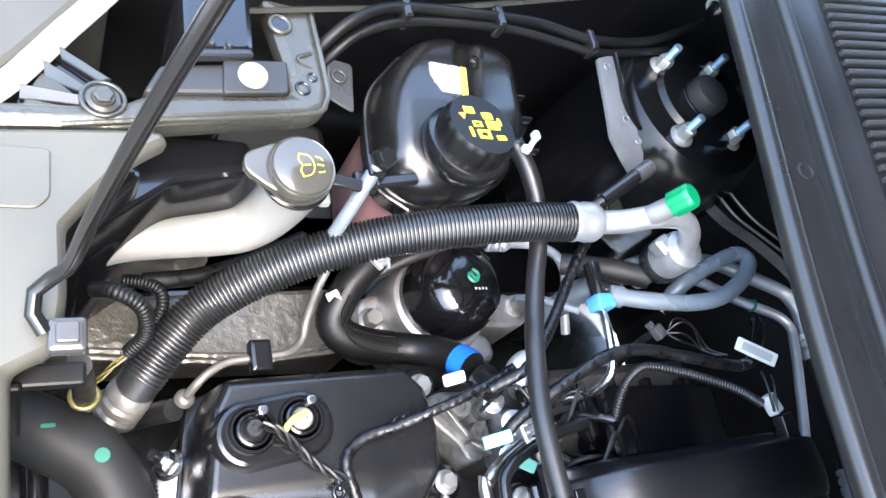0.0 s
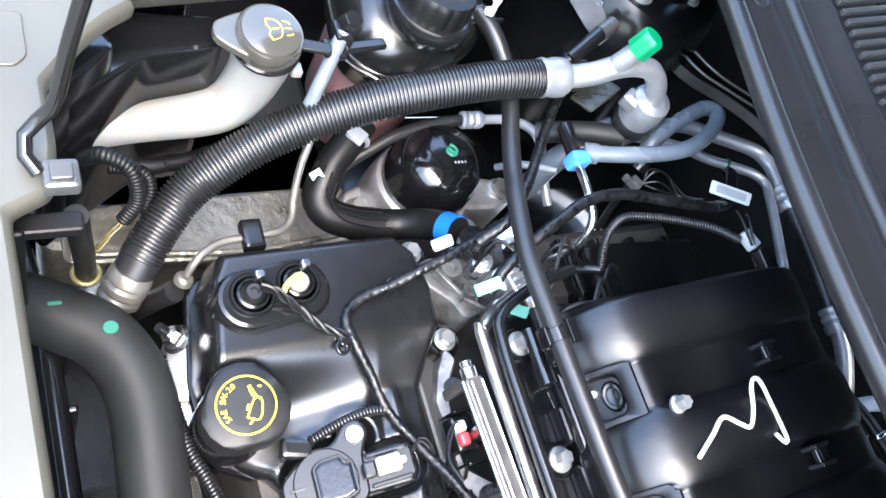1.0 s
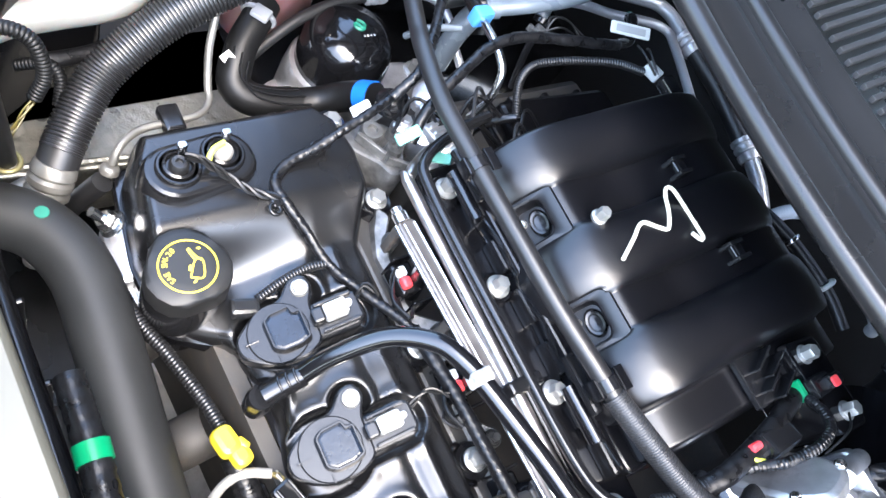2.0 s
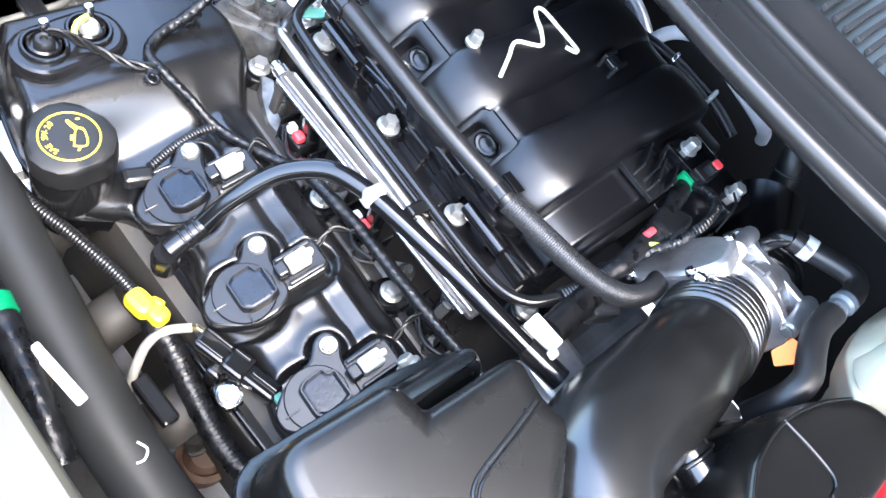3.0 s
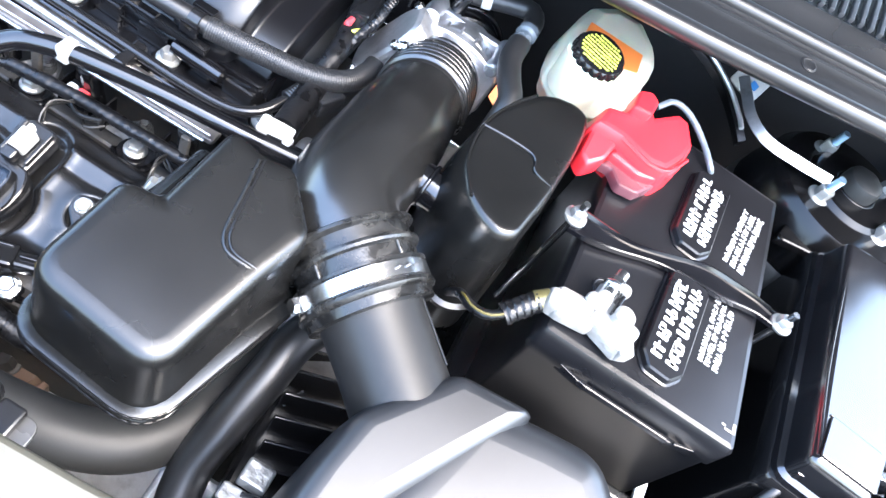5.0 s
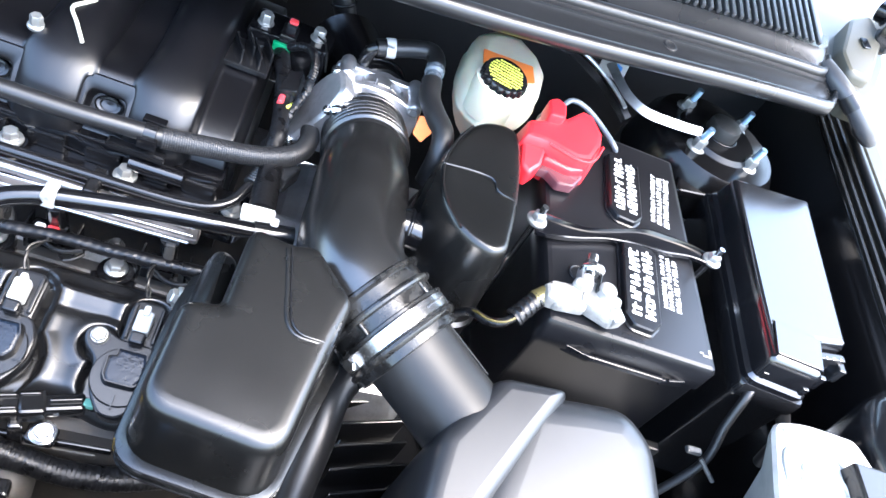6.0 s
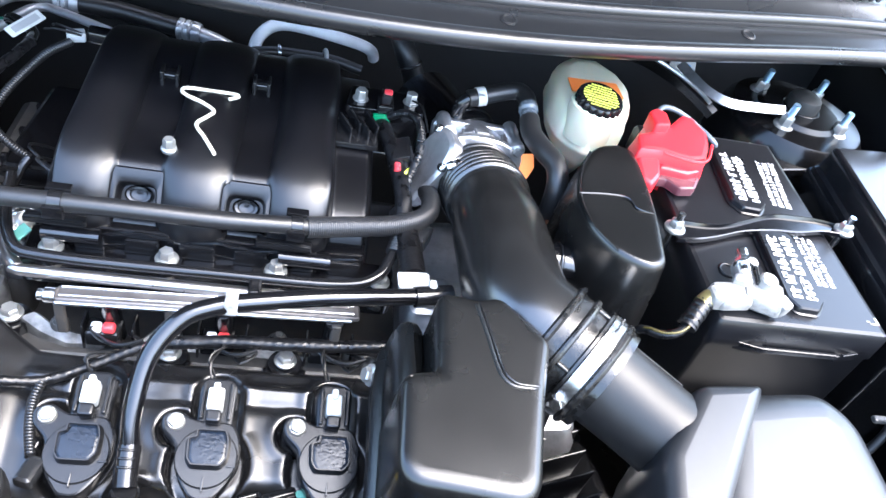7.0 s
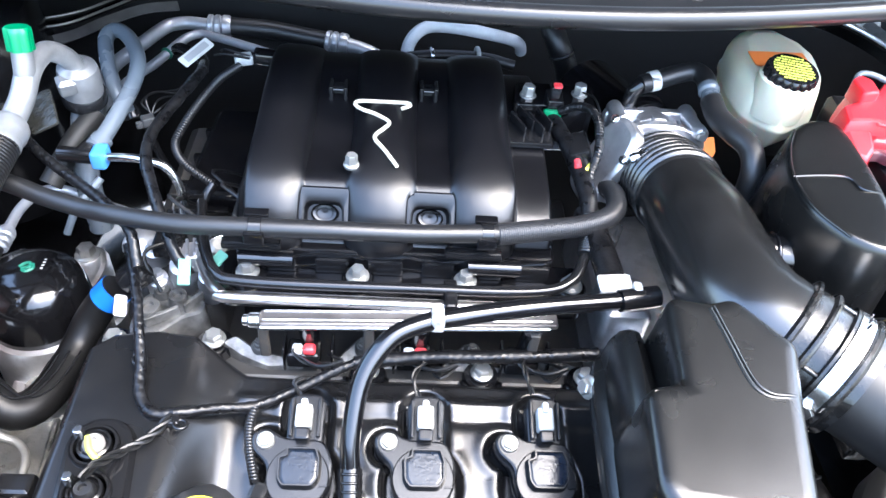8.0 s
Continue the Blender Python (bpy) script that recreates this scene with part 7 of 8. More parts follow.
part("pivot_clip", join(block((-0.376, -0.637, 0.966), (0.020, 0.020, 0.012), 0.003, 0.003), block((-0.376, -0.637, 0.973), (0.012, 0.012, 0.005), 0.001, 0.002)), SMOKE, prop, "pale plastic pivot clip")
hs = thing("hood_switch", (-0.37, -0.645, 0.90), "black switch bracket with an olive ring", "switch bracket")
part("bracket", join(block((-0.366, -0.648, 0.926), (0.014, 0.046, 0.010), 0.002), block((-0.359, -0.664, 0.88), (0.006, 0.012, 0.11), 0.002)), RUBBER_DARK, hs)
part("sensor", tube([(-0.372, -0.629, 0.925), (-0.384, -0.620, 0.84), (-0.388, -0.617, 0.80)], 0.0078, 14), RUBBER_DARK, hs)
part("ring", ring((-0.3885, -0.6165, 0.797), (0, 0, 1), 0.0095, 0.0022, 20), BRASS, hs, "olive sealing ring")
part("lead_wires", twisted([(-0.384, -0.617, 0.83), (-0.392, -0.605, 0.845), (-0.402, -0.592, 0.855)], 0.0016, 120, 3, 0.0008), WIRE_YELLOW, hs)
fl = thing("lamp_lead", (-0.43, -0.58, 0.80), "ribbed black lamp lead curving under the filler neck", "lead")
part("conduit", ribbed([(-0.402, -0.592, 0.855), (-0.408, -0.583, 0.875), (-0.418, -0.588, 0.90), (-0.428, -0.605, 0.905), (-0.44, -0.615, 0.88)], 0.0058, 0.0030, 0.0007, 12), RUBBER_DARK, fl)
part("branch", ribbed([(-0.448, -0.562, 0.775), (-0.462, -0.556, 0.788), (-0.474, -0.558, 0.794), (-0.482, -0.568, 0.792), (-0.488, -0.585, 0.785)], 0.0056, 0.003, 0.0007, 12), RUBBER_DARK, fl)
part("tape_tail", tube([(-0.484, -0.570, 0.790), (-0.492, -0.52, 0.786), (-0.512, -0.47, 0.782), (-0.535, -0.42, 0.778)], 0.0075, 10), TAPE_WRAP, fl)
ob1 = thing("condenser_pipe", (-0.40, -0.60, 0.72), "pale aluminium pipe stub under the ribbed hose", "pipe")
part("pipe", tube([(-0.366, -0.655, 0.735), (-0.385, -0.630, 0.738), (-0.400, -0.600, 0.735), (-0.41, -0.58, 0.72)], 0.0085, 14), LEAD, ob1)

# headlamp mounting arm over the upper rail
hl = thing("lamp_bracket", (-0.54, -0.62, 0.95), "black ribbed headlamp mounting arm with hex bolt", "headlamp arm")
part("arm", slab([(-0.508, -0.606), (-0.504, -0.640), (-0.511, -0.668), (-0.548, -0.657), (-0.566, -0.650), (-0.554, -0.632), (-0.541, -0.610), (-0.526, -0.601)], 0.969, 0.974, 0.0015, 0.006), PLASTIC_SATIN, hl)
for p, q, r in (((-0.508, -0.667), (-0.509, -0.645), (-0.515, -0.622)), ((-0.527, -0.662), (-0.526, -0.648), (-0.523, -0.630)), ((-0.549, -0.654), (-0.541, -0.641), (-0.530, -0.627)), ((-0.565, -0.650), (-0.553, -0.633), (-0.538, -0.613))):
    part("web", sweep(spline([(*p, 0.978), (*q, 0.978), (*r, 0.979)], 0.004), lambda i, n: [(-0.0011, -0.005), (0.0011, -0.005), (0.0008, 0.0035), (-0.0008, 0.0035)]), PLASTIC_SATIN, hl)
for pan in ([(-0.546, -0.651), (-0.532, -0.657), (-0.526, -0.632), (-0.532, -0.628)], [(-0.525, -0.659), (-0.512, -0.663), (-0.514, -0.630), (-0.521, -0.630)]):
    part("tray", slab(pan, 0.972, 0.9765, 0.001, 0.003), RAIL_PAINT, hl, "dusty silver tray")
part("end_boss", ring((-0.524, -0.617, 0.984), (0, 0, 1), 0.0125, 0.0016, 28), RAIL_PAINT, hl)
part("washer_head", lathe([(0.010, 0), (0.010, 0.002), (0.007, 0.003)], Matrix.Translation((-0.524, -0.617, 0.983)), 24), RAIL_PAINT, hl)
part("hex_bolt", bolt((-0.524, -0.617, 0.985), (0, 0, 1), 0.0062, 0.006, 1.2), RAIL_PAINT, hl)
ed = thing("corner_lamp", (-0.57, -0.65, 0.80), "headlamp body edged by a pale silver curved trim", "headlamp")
part("trim_band", sweep(spline([(-0.640, -0.598, 0.984), (-0.602, -0.624, 0.984), (-0.578, -0.641, 0.984), (-0.556, -0.656, 0.983), (-0.538, -0.669, 0.982), (-0.515, -0.690, 0.980)], 0.006), lambda i, n: [(-0.0065, -0.010), (0.0065, -0.010), (0.0065, -0.002), (0.004, 0.001), (-0.002, 0.0018), (-0.0060, 0.0008), (-0.0065, -0.002)]), TRIM_SILVER, ed)
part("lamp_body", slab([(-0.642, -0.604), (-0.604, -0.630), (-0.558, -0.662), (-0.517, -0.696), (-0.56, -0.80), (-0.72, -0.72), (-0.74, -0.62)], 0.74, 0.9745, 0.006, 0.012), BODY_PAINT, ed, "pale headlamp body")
lb = thing("lamp_housing", (-0.66, -0.58, 0.80), "black headlamp housing with a silver edge", "headlamp housing")
part("housing", slab([(-0.563, -0.568), (-0.572, -0.519), (-0.640, -0.516), (-0.640, -0.566)], 0.78, 0.992, 0.005, 0.008), BAY_PAINT, lb)
part("housing_lip", block((-0.5665, -0.5435, 0.990), (0.007, 0.046, 0.008), 0.002, 0.002, pose(0, 0, 0, 0, 0, 10)), PLASTIC_GREY, lb)
for y in (-0.549, -0.537):
    part("clip", block((-0.574, y, 0.993), (0.007, 0.005, 0.006), 0.001), PLASTIC_GREY, lb)

# the upper rail with its lamp parts sits a hand lower than the crossmember's edge
CORNER = Matrix.Translation((-0.222, -0.661, 1.401)) @ Matrix.Scale(1.10, 4) @ Matrix.Translation((0.222, 0.661, -1.401))
for ob in (upper, hl, ed, lb):
    ob.matrix_basis = CORNER @ ob.matrix_basis

# pipes and bracket along the inner fender
fp = thing("fender_pipes", (-0.69, -0.2, 0.93), "pair of black pipes clipped along the inner fender", "pipes")
part("pipe", tube([(-0.628, -0.468, 0.86), (-0.636, -0.446, 0.925), (-0.657, -0.415, 0.952), (-0.681, -0.370, 0.952), (-0.692, -0.290, 0.952), (-0.699, -0.207, 0.951), (-0.692, -0.135, 0.950), (-0.708, -0.046, 0.950), (-0.750, 0.047, 0.953), (-0.785, 0.092, 0.955)], 0.0052, 12), RUBBER_DARK, fp)
part("pipe", tube([(-0.625, -0.460, 0.85), (-0.633, -0.436, 0.918), (-0.655, -0.400, 0.944), (-0.678, -0.338, 0.945), (-0.689, -0.241, 0.945), (-0.684, -0.171, 0.944), (-0.681, -0.125, 0.944), (-0.705, -0.014, 0.944)], 0.0044, 12), RUBBER_DARK, fp)
for y, x in ((-0.36, -0.683), (-0.255, -0.694), (-0.14, -0.688)):
    part("clip", block((x, y, 0.946), (0.026, 0.010, 0.022), 0.003), PLASTIC, fp)
part("end_clip", ring((-0.787, 0.094, 0.955), (-0.5, 0.8, 0), 0.009, 0.003, 16), WHITE_PLASTIC, fp)
sp = thing("tower_brace_plate", (-0.66, -0.06, 0.86), "bright steel gusset plate in front of the strut tower", "gusset plate")
GUSSET = [((-0.672, -0.132), (-0.682, -0.106), 0.945), ((-0.645, -0.132), (-0.653, -0.105), 0.940), ((-0.617, -0.131), (-0.624, -0.103), 0.934), ((-0.590, -0.125), (-0.604, -0.080), 0.922), ((-0.573, -0.100), (-0.576, -0.038), 0.905), ((-0.565, -0.070), (-0.552, -0.012), 0.885)]
part("plate", loft([[Vector((*a, z)), Vector((*b, z)), Vector((*b, z - 0.004)), Vector((*a, z - 0.004))] for a, b, z in GUSSET]), GUSSET_STEEL, sp)
part("flange", tube([(*b, z + 0.002) for a, b, z in GUSSET], 0.0030, 8), TOWER_PAINT, sp)

for x, y, z in ((-0.665, -0.120, 0.9435), (-0.609, -0.104, 0.9305), (-0.592, -0.082, 0.9175)):
    part("spot_weld", ring((x, y, z), (0.2, -0.1, 1), 0.0038, 0.0010, 16), GUSSET_STEEL, sp)
fw = thing("firewall_seam", (-0.52, 0.12, 0.80), "curved sheet metal seam from the strut tower to the firewall", "seam", kind="structure")
SEAM_L = [(-0.644, 0.043), (-0.603, 0.036), (-0.575, 0.033), (-0.553, 0.035), (-0.517, 0.053), (-0.489, 0.087), (-0.45, 0.14)]
SEAM_R = [(-0.656, 0.071), (-0.605, 0.053), (-0.580, 0.050), (-0.559, 0.055), (-0.515, 0.081), (-0.476, 0.130), (-0.44, 0.18)]
part("strip", loft([[Vector((*a, 0.899)), Vector((*b, 0.899)), Vector((*b, 0.895)), Vector((*a, 0.895))] for a, b in zip(SEAM_L, SEAM_R)]), TOWER_PAINT, fw)
for line in (SEAM_L, SEAM_R):
    part("folded_edge", tube([(x, y, 0.900) for x, y in line], 0.0016, 8), EDGE_STEEL, fw, "dull bright folded edge")
part("lower_seam", sweep(spline([(-0.560, 0.015, 0.885), (-0.542, 0.035, 0.882), (-0.517, 0.061, 0.880), (-0.492, 0.102, 0.878), (-0.456, 0.144, 0.876), (-0.42, 0.17, 0.87)], 0.008), lambda i, n: [(-0.0018, -0.006), (0.0018, -0.006), (0.0018, 0.006), (-0.0018, 0.006)]), EDGE_STEEL, fw)
# ---- rear of the engine ----
hp = thing("heater_pipe", (-0.03, 0.14, 0.84), "bent aluminium heater pipe below the cowl", "heater pipe")
part("pipe", tube([(-0.112, 0.102, 0.855), (-0.108, 0.118, 0.867), (-0.097, 0.138, 0.873), (-0.080, 0.152, 0.875), (-0.050, 0.152, 0.876), (-0.004, 0.151, 0.871), (0.034, 0.168, 0.855), (0.052, 0.192, 0.834), (0.057, 0.202, 0.818)], 0.0085, 16), PIPE_SILVER, hp)
part("hose", tube([(-0.130, 0.090, 0.855), (-0.10, 0.100, 0.858), (-0.060, 0.112, 0.856), (-0.005, 0.118, 0.852), (0.035, 0.115, 0.845)], 0.0075, 12), RUBBER, hp)
for x, y in ((-0.078, 0.107), (-0.016, 0.117)):
    part("clip", ring((x, y, 0.857), (1, 0.2, 0), 0.0085, 0.003, 20), WHITE_PLASTIC if x > -0.05 else STEEL, hp, "bright hose clip")
hh = thing("heater_hose_pair", (0.10, 0.17, 0.80), "black heater hoses at the firewall with spring clips", "hoses")
part("hose", tube([(0.080, 0.22, 0.90), (0.085, 0.185, 0.882), (0.098, 0.160, 0.86), (0.118, 0.150, 0.82), (0.125, 0.15, 0.76)], 0.016, 18), RUBBER, hh)
for p, d in (((0.087, 0.180, 0.880), (0.2, -0.6, -0.6)), ((0.107, 0.155, 0.845), (0.4, -0.2, -0.9))):
    part("spring_clip", ring(p, d, 0.0168, 0.002, 28), PLASTIC_GREY, hh)

tv = thing("brake_vacuum_hose", (0.22, -0.03, 0.88), "black vacuum hose with clear valve above the throttle", "vacuum hose")
part("stub", tube([(0.148, -0.046, 0.900), (0.150, -0.046, 0.918), (0.158, -0.044, 0.927)], 0.0085, 14), PLASTIC, tv)
part("hose", tube([(0.156, -0.045, 0.926), (0.175, -0.040, 0.930), (0.198, -0.034, 0.936), (0.217, -0.034, 0.941), (0.2255, -0.046, 0.941), (0.2265, -0.062, 0.938)], 0.0108, 16), RUBBER, tv)
part("check_valve", lathe([(0.009, 0), (0.0118, 0.002), (0.0118, 0.009), (0.0092, 0.012), (0.0092, 0.020), (0.0118, 0.022), (0.0118, 0.026), (0.009, 0.028)], axis_pose((0.2262, -0.060, 0.9385), (-0.04, -1, -0.15)), 20), GREY_PIPE, tv, "cloudy plastic check valve")
part("lower_hose", tube([(0.2252, -0.084, 0.935), (0.2265, -0.110, 0.931), (0.236, -0.138, 0.931), (0.247, -0.160, 0.929), (0.249, -0.180, 0.915), (0.248, -0.19, 0.88)], 0.0122, 18), RUBBER, tv)
part("white_band", tube([(0.166, -0.042, 0.9283), (0.176, -0.0397, 0.9303)], 0.0119, 18), LABEL, tv, "white printed band")
for k in range(5):
    part("band_mark", block((0.1665 + 0.0018 * k, -0.0505, 0.9378), (0.0008, 0.008, 0.0008), 0.0002, 0.0003), LABEL_DARK, tv)

tc = thing("throttle_harness", (0.07, -0.1, 0.88), "ribbed lead with green and red connectors at the throttle", "wiring harness")
part("green_collar", block((0.0535, -0.0775, 0.8985), (0.021, 0.005, 0.015), 0.001), GREEN_CAP, tc, "dark green collar")
part("black_plug", join(block((0.057, -0.060, 0.906), (0.019, 0.028, 0.018), 0.003), block((0.058, -0.050, 0.918), (0.012, 0.018, 0.010), 0.002)), PLASTIC, tc)
part("pink_tab", block((0.0585, -0.058, 0.9255), (0.010, 0.010, 0.003), 0.001), RED_CLIP, tc, "small pink locking tab")
part("branch", wrapped([(0.062, -0.078, 0.905), (0.077, -0.086, 0.918), (0.090, -0.100, 0.924), (0.0955, -0.122, 0.920), (0.094, -0.148, 0.905), (0.086, -0.168, 0.888), (0.080, -0.19, 0.87)], 0.0048, 0.0034, 0.0006, 10), TAPE_WRAP, tc)
part("motor_plug", join(block((0.080, -0.128, 0.888), (0.024, 0.040, 0.028), 0.004, 0.004, pose(0, 0, 0, 0, -20, 0)), block((0.078, -0.150, 0.885), (0.018, 0.018, 0.018), 0.003)), PLASTIC, tc)
part("red_lock", block((0.0725, -0.158, 0.893), (0.0075, 0.014, 0.010), 0.003), RED_CLIP, tc, "red locking slide")
part("wire", tube([(0.078, -0.168, 0.892), (0.083, -0.163, 0.894), (0.086, -0.155, 0.892)], 0.0020, 8), LIME, tc)
part("vacuum_line", tube([(0.089, -0.055, 0.917), (0.100, -0.072, 0.92), (0.108, -0.098, 0.905)], 0.0012, 6), WIRE, tc)
bk = thing("plenum_bracket", (0.02, -0.09, 0.89), "black ribbed bracket at the manifold end", "bracket")
for k in range(4):
    part("fin", block((0.012 + 0.010 * k, -0.105 + 0.012 * (k % 2), 0.902), (0.0025, 0.032, 0.016), 0.0006, 0.0008, pose(0, 0, 0, 0, 0, 25)), PLASTIC, bk)
part("base", block((0.025, -0.105, 0.893), (0.05, 0.05, 0.008), 0.002), PLASTIC, bk)

wl = thing("tagged_connector", (0.09, -0.29, 0.84), "black wiring connector with a white paper label", "connector")
part("loom", tube([(0.080, -0.205, 0.868), (0.086, -0.25, 0.868), (0.090, -0.30, 0.868)], 0.0135, 14), TAPE_WRAP, wl)
part("label", block((0.088, -0.314, 0.8785), (0.032, 0.018, 0.003), 0.0008, 0.003, pose(0, 0, 0, 12, 0, 6)), LABEL, wl, "white paper label")
part("grey_plug", block((0.100, -0.235, 0.862), (0.020, 0.03, 0.022), 0.003, 0.003, pose(0, 0, 0, 0, 0, -25)), PLASTIC_GREY, wl)
part("small_clip", block((0.105, -0.326, 0.886), (0.008, 0.012, 0.006), 0.001), WHITE_PLASTIC, wl)
gb = thing("gearbox_casting", (0.16, -0.28, 0.50), "dull aluminium gearbox casting under the intake duct", "gearbox")
part("casting", shell(rounded([(0.10, -0.42), (0.30, -0.40), (0.30, -0.05), (0.10, -0.08)], 0.03), [(0.45, 0), (0.72, 0), (0.755, 0.012), (0.765, 0.03)]), ALU, gb)
part("boss", block((0.120, -0.275, 0.79), (0.05, 0.06, 0.06), 0.008, 0.01), ALU, gb)

# ---- wiring across the valve cover ----
vh = thing("coil_harness", (-0.2, -0.38, 0.77), "black taped coil harness laid across the valve cover", "wiring harness")
part("upper_run", wrapped([(-0.372, -0.262, 0.846), (-0.353, -0.312, 0.836), (-0.344, -0.345, 0.827), (-0.336, -0.378, 0.815), (-0.331, -0.405, 0.808), (-0.316, -0.422, 0.806), (-0.298, -0.421, 0.806)], 0.0048), TAPE_WRAP, vh)
part("main_run", wrapped([(-0.300, -0.421, 0.806), (-0.267, -0.411, 0.799), (-0.235, -0.401, 0.790), (-0.202, -0.384, 0.791), (-0.173, -0.369, 0.796), (-0.148, -0.357, 0.800)], 0.0046), TAPE_WRAP, vh)
part("injector_run", wrapped([(-0.150, -0.357, 0.800), (-0.116, -0.353, 0.801), (-0.079, -0.348, 0.801), (-0.030, -0.345, 0.800), (0.031, -0.342, 0.801), (0.085, -0.339, 0.804)], 0.0066), TAPE_WRAP, vh)
part("plug_tail", twisted([(-0.347, -0.494, 0.826), (-0.343, -0.482, 0.824), (-0.330, -0.466, 0.816), (-0.312, -0.445, 0.808), (-0.300, -0.424, 0.807)], 0.0024, 160, 3, 0.0018), WIRE, vh)
part("plug_tail", tube([(-0.354, -0.458, 0.826), (-0.349, -0.470, 0.826), (-0.340, -0.477, 0.822)], 0.0026, 10), LIME, vh, "lime wire sleeve")
part("oil_branch", ribbed([(-0.235, -0.402, 0.790), (-0.237, -0.420, 0.787), (-0.233, -0.444, 0.784), (-0.225, -0.470, 0.780)], 0.0046, 0.003, 0.0008, 10), CONDUIT, vh)
part("branch_boot", block((-0.222, -0.482, 0.776), (0.016, 0.026, 0.014), 0.004, 0.004, pose(0, 0, 0, 0, 0, -15)), PLASTIC_GREY, vh)
for x0, y0, x1, y1 in ((-0.088, -0.393, -0.083, -0.356), (0.017, -0.384, 0.011, -0.350), (-0.195, -0.393, -0.188, -0.376)):
    part("coil_wire", twisted([(x0, y0, 0.798), (x0 - 0.006, (y0 + y1) / 2, 0.806), (x1, y1, 0.804)], 0.0016, 160, 2, 0.0013), WIRE, vh)
for k in range(3):
    part("injector_wire", tube([(-0.196 + 0.106 * k, -0.352, 0.792), (-0.178 + 0.106 * k, -0.362, 0.799), (-0.158 + 0.106 * k, -0.357, 0.803)], 0.0022, 8), WIRE, vh)
part("clip_eye", join(ring((-0.339, -0.372, 0.812), (0.3, 0.2, 1), 0.0055, 0.002, 18), block((-0.342, -0.362, 0.811), (0.010, 0.012, 0.006), 0.002)), PLASTIC, vh)
part("clip_eye", join(ring((-0.291, -0.432, 0.806), (0.1, 0.2, 1), 0.005, 0.002, 18), block((-0.298, -0.428, 0.805), (0.012, 0.010, 0.006), 0.002)), PLASTIC, vh)

# ---- front of the engine ----
hsd = thing("exhaust_heat_shield", (-0.05, -0.53, 0.42), "pale pressed aluminium heat shield in front of the engine", "heat shield")
part("shield", shell(rounded([(-0.28, -0.64), (0.26, -0.64), (0.26, -0.49), (-0.28, -0.49)], 0.02), [(0.40, 0.0), (0.515, 0.0), (0.527, 0.006), (0.530, 0.014)], slope=lambda x, y: 0.5 * (y + 0.5)), ALU, hsd)
part("bush", lathe([(0.030, 0.50), (0.030, 0.545), (0.024, 0.550), (0.022, 0.545), (0.016, 0.553), (0.012, 0.553)], Matrix.Translation((-0.020, -0.505, 0)), 28), RUST_BROWN, hsd, "brown rubber bush")
part("bush_bolt", bolt((-0.032, -0.510, 0.553), (-0.4, -0.1, 1), 0.010, 0.016, 1.3), DARK_METAL, hsd)
part("seam_rib", block((0.16, -0.57, 0.507), (0.006, 0.13, 0.006), 0.002, 0.002, pose(0, 0, 0, 25, 0, 0)), ALU, hsd)
fc = thing("front_conduit", (-0.2, -0.54, 0.70), "ribbed black conduit with a bright yellow connector", "conduit")
part("thin_run", ribbed([(-0.33, -0.565, 0.735), (-0.29, -0.562, 0.738), (-0.250, -0.557, 0.740), (-0.217, -0.546, 0.741), (-0.168, -0.533, 0.743), (-0.140, -0.529, 0.746)], 0.0062, 0.0034, 0.0009, 12), CONDUIT, fc)
part("yellow_lock", join(block((-0.127, -0.531, 0.752), (0.026, 0.019, 0.018), 0.007, 0.008, pose(0, 0, 0, 0, 0, 12)), block((-0.112, -0.524, 0.751), (0.019, 0.017, 0.016), 0.005, 0.007, pose(0, 0, 0, 0, 0, 12)), block((-0.120, -0.520, 0.754), (0.012, 0.008, 0.010), 0.003, 0.003, pose(0, 0, 0, 0, 0, 30))), YELLOW_CLIP, fc, "bright yellow connector lock")
part("thick_run", wrapped([(-0.115, -0.527, 0.740), (-0.084, -0.524, 0.731), (-0.049, -0.526, 0.721), (-0.001, -0.527, 0.711), (0.042, -0.519, 0.702), (0.09, -0.50, 0.69)], 0.0112, 0.004, 0.0006, 16), TAPE_WRAP, fc)
o2 = thing("oxygen_sensor_lead", (-0.06, -0.51, 0.70), "black oxygen sensor connectors with white sleeved wire", "sensor lead")
part("white_sleeve", tube([(-0.082, -0.562, 0.70), (-0.090, -0.553, 0.722), (-0.098, -0.540, 0.737), (-0.098, -0.524, 0.746), (-0.089, -0.506, 0.750)], 0.0042, 10), WIRE_WHITE, o2, "off-white sleeve")
part("long_wire", tube([(-0.089, -0.506, 0.750), (-0.079, -0.499, 0.749), (-0.068, -0.495, 0.744)], 0.0018, 8), WIRE_YELLOW, o2)
CA, CB = Vector((-0.080, -0.506, 0.752)), Vector((-0.002, -0.479, 0.750))
TURN = math.degrees(math.atan2(CB.y - CA.y, CB.x - CA.x))
for f, n, w, h in ((0.20, 0.030, 0.020, 0.016), (0.50, 0.022, 0.023, 0.019), (0.80, 0.034, 0.017, 0.015)):
    part("connector", block(CA.lerp(CB, f), (n, w, h), 0.003, 0.004, pose(0, 0, 0, 0, 0, TURN)), PLASTIC, o2)
for f, n, side in ((0.20, 0.026, 0.006), (0.20, 0.026, -0.006), (0.82, 0.026, 0.0), (0.48, 0.016, 0.007)):
    part("connector_rib", block(CA.lerp(CB, f) + Vector((-0.32 * side, 0.95 * side, 0.0095)), (n, 0.0028, 0.004), 0.001, 0.001, pose(0, 0, 0, 0, 0, TURN)), PLASTIC, o2)
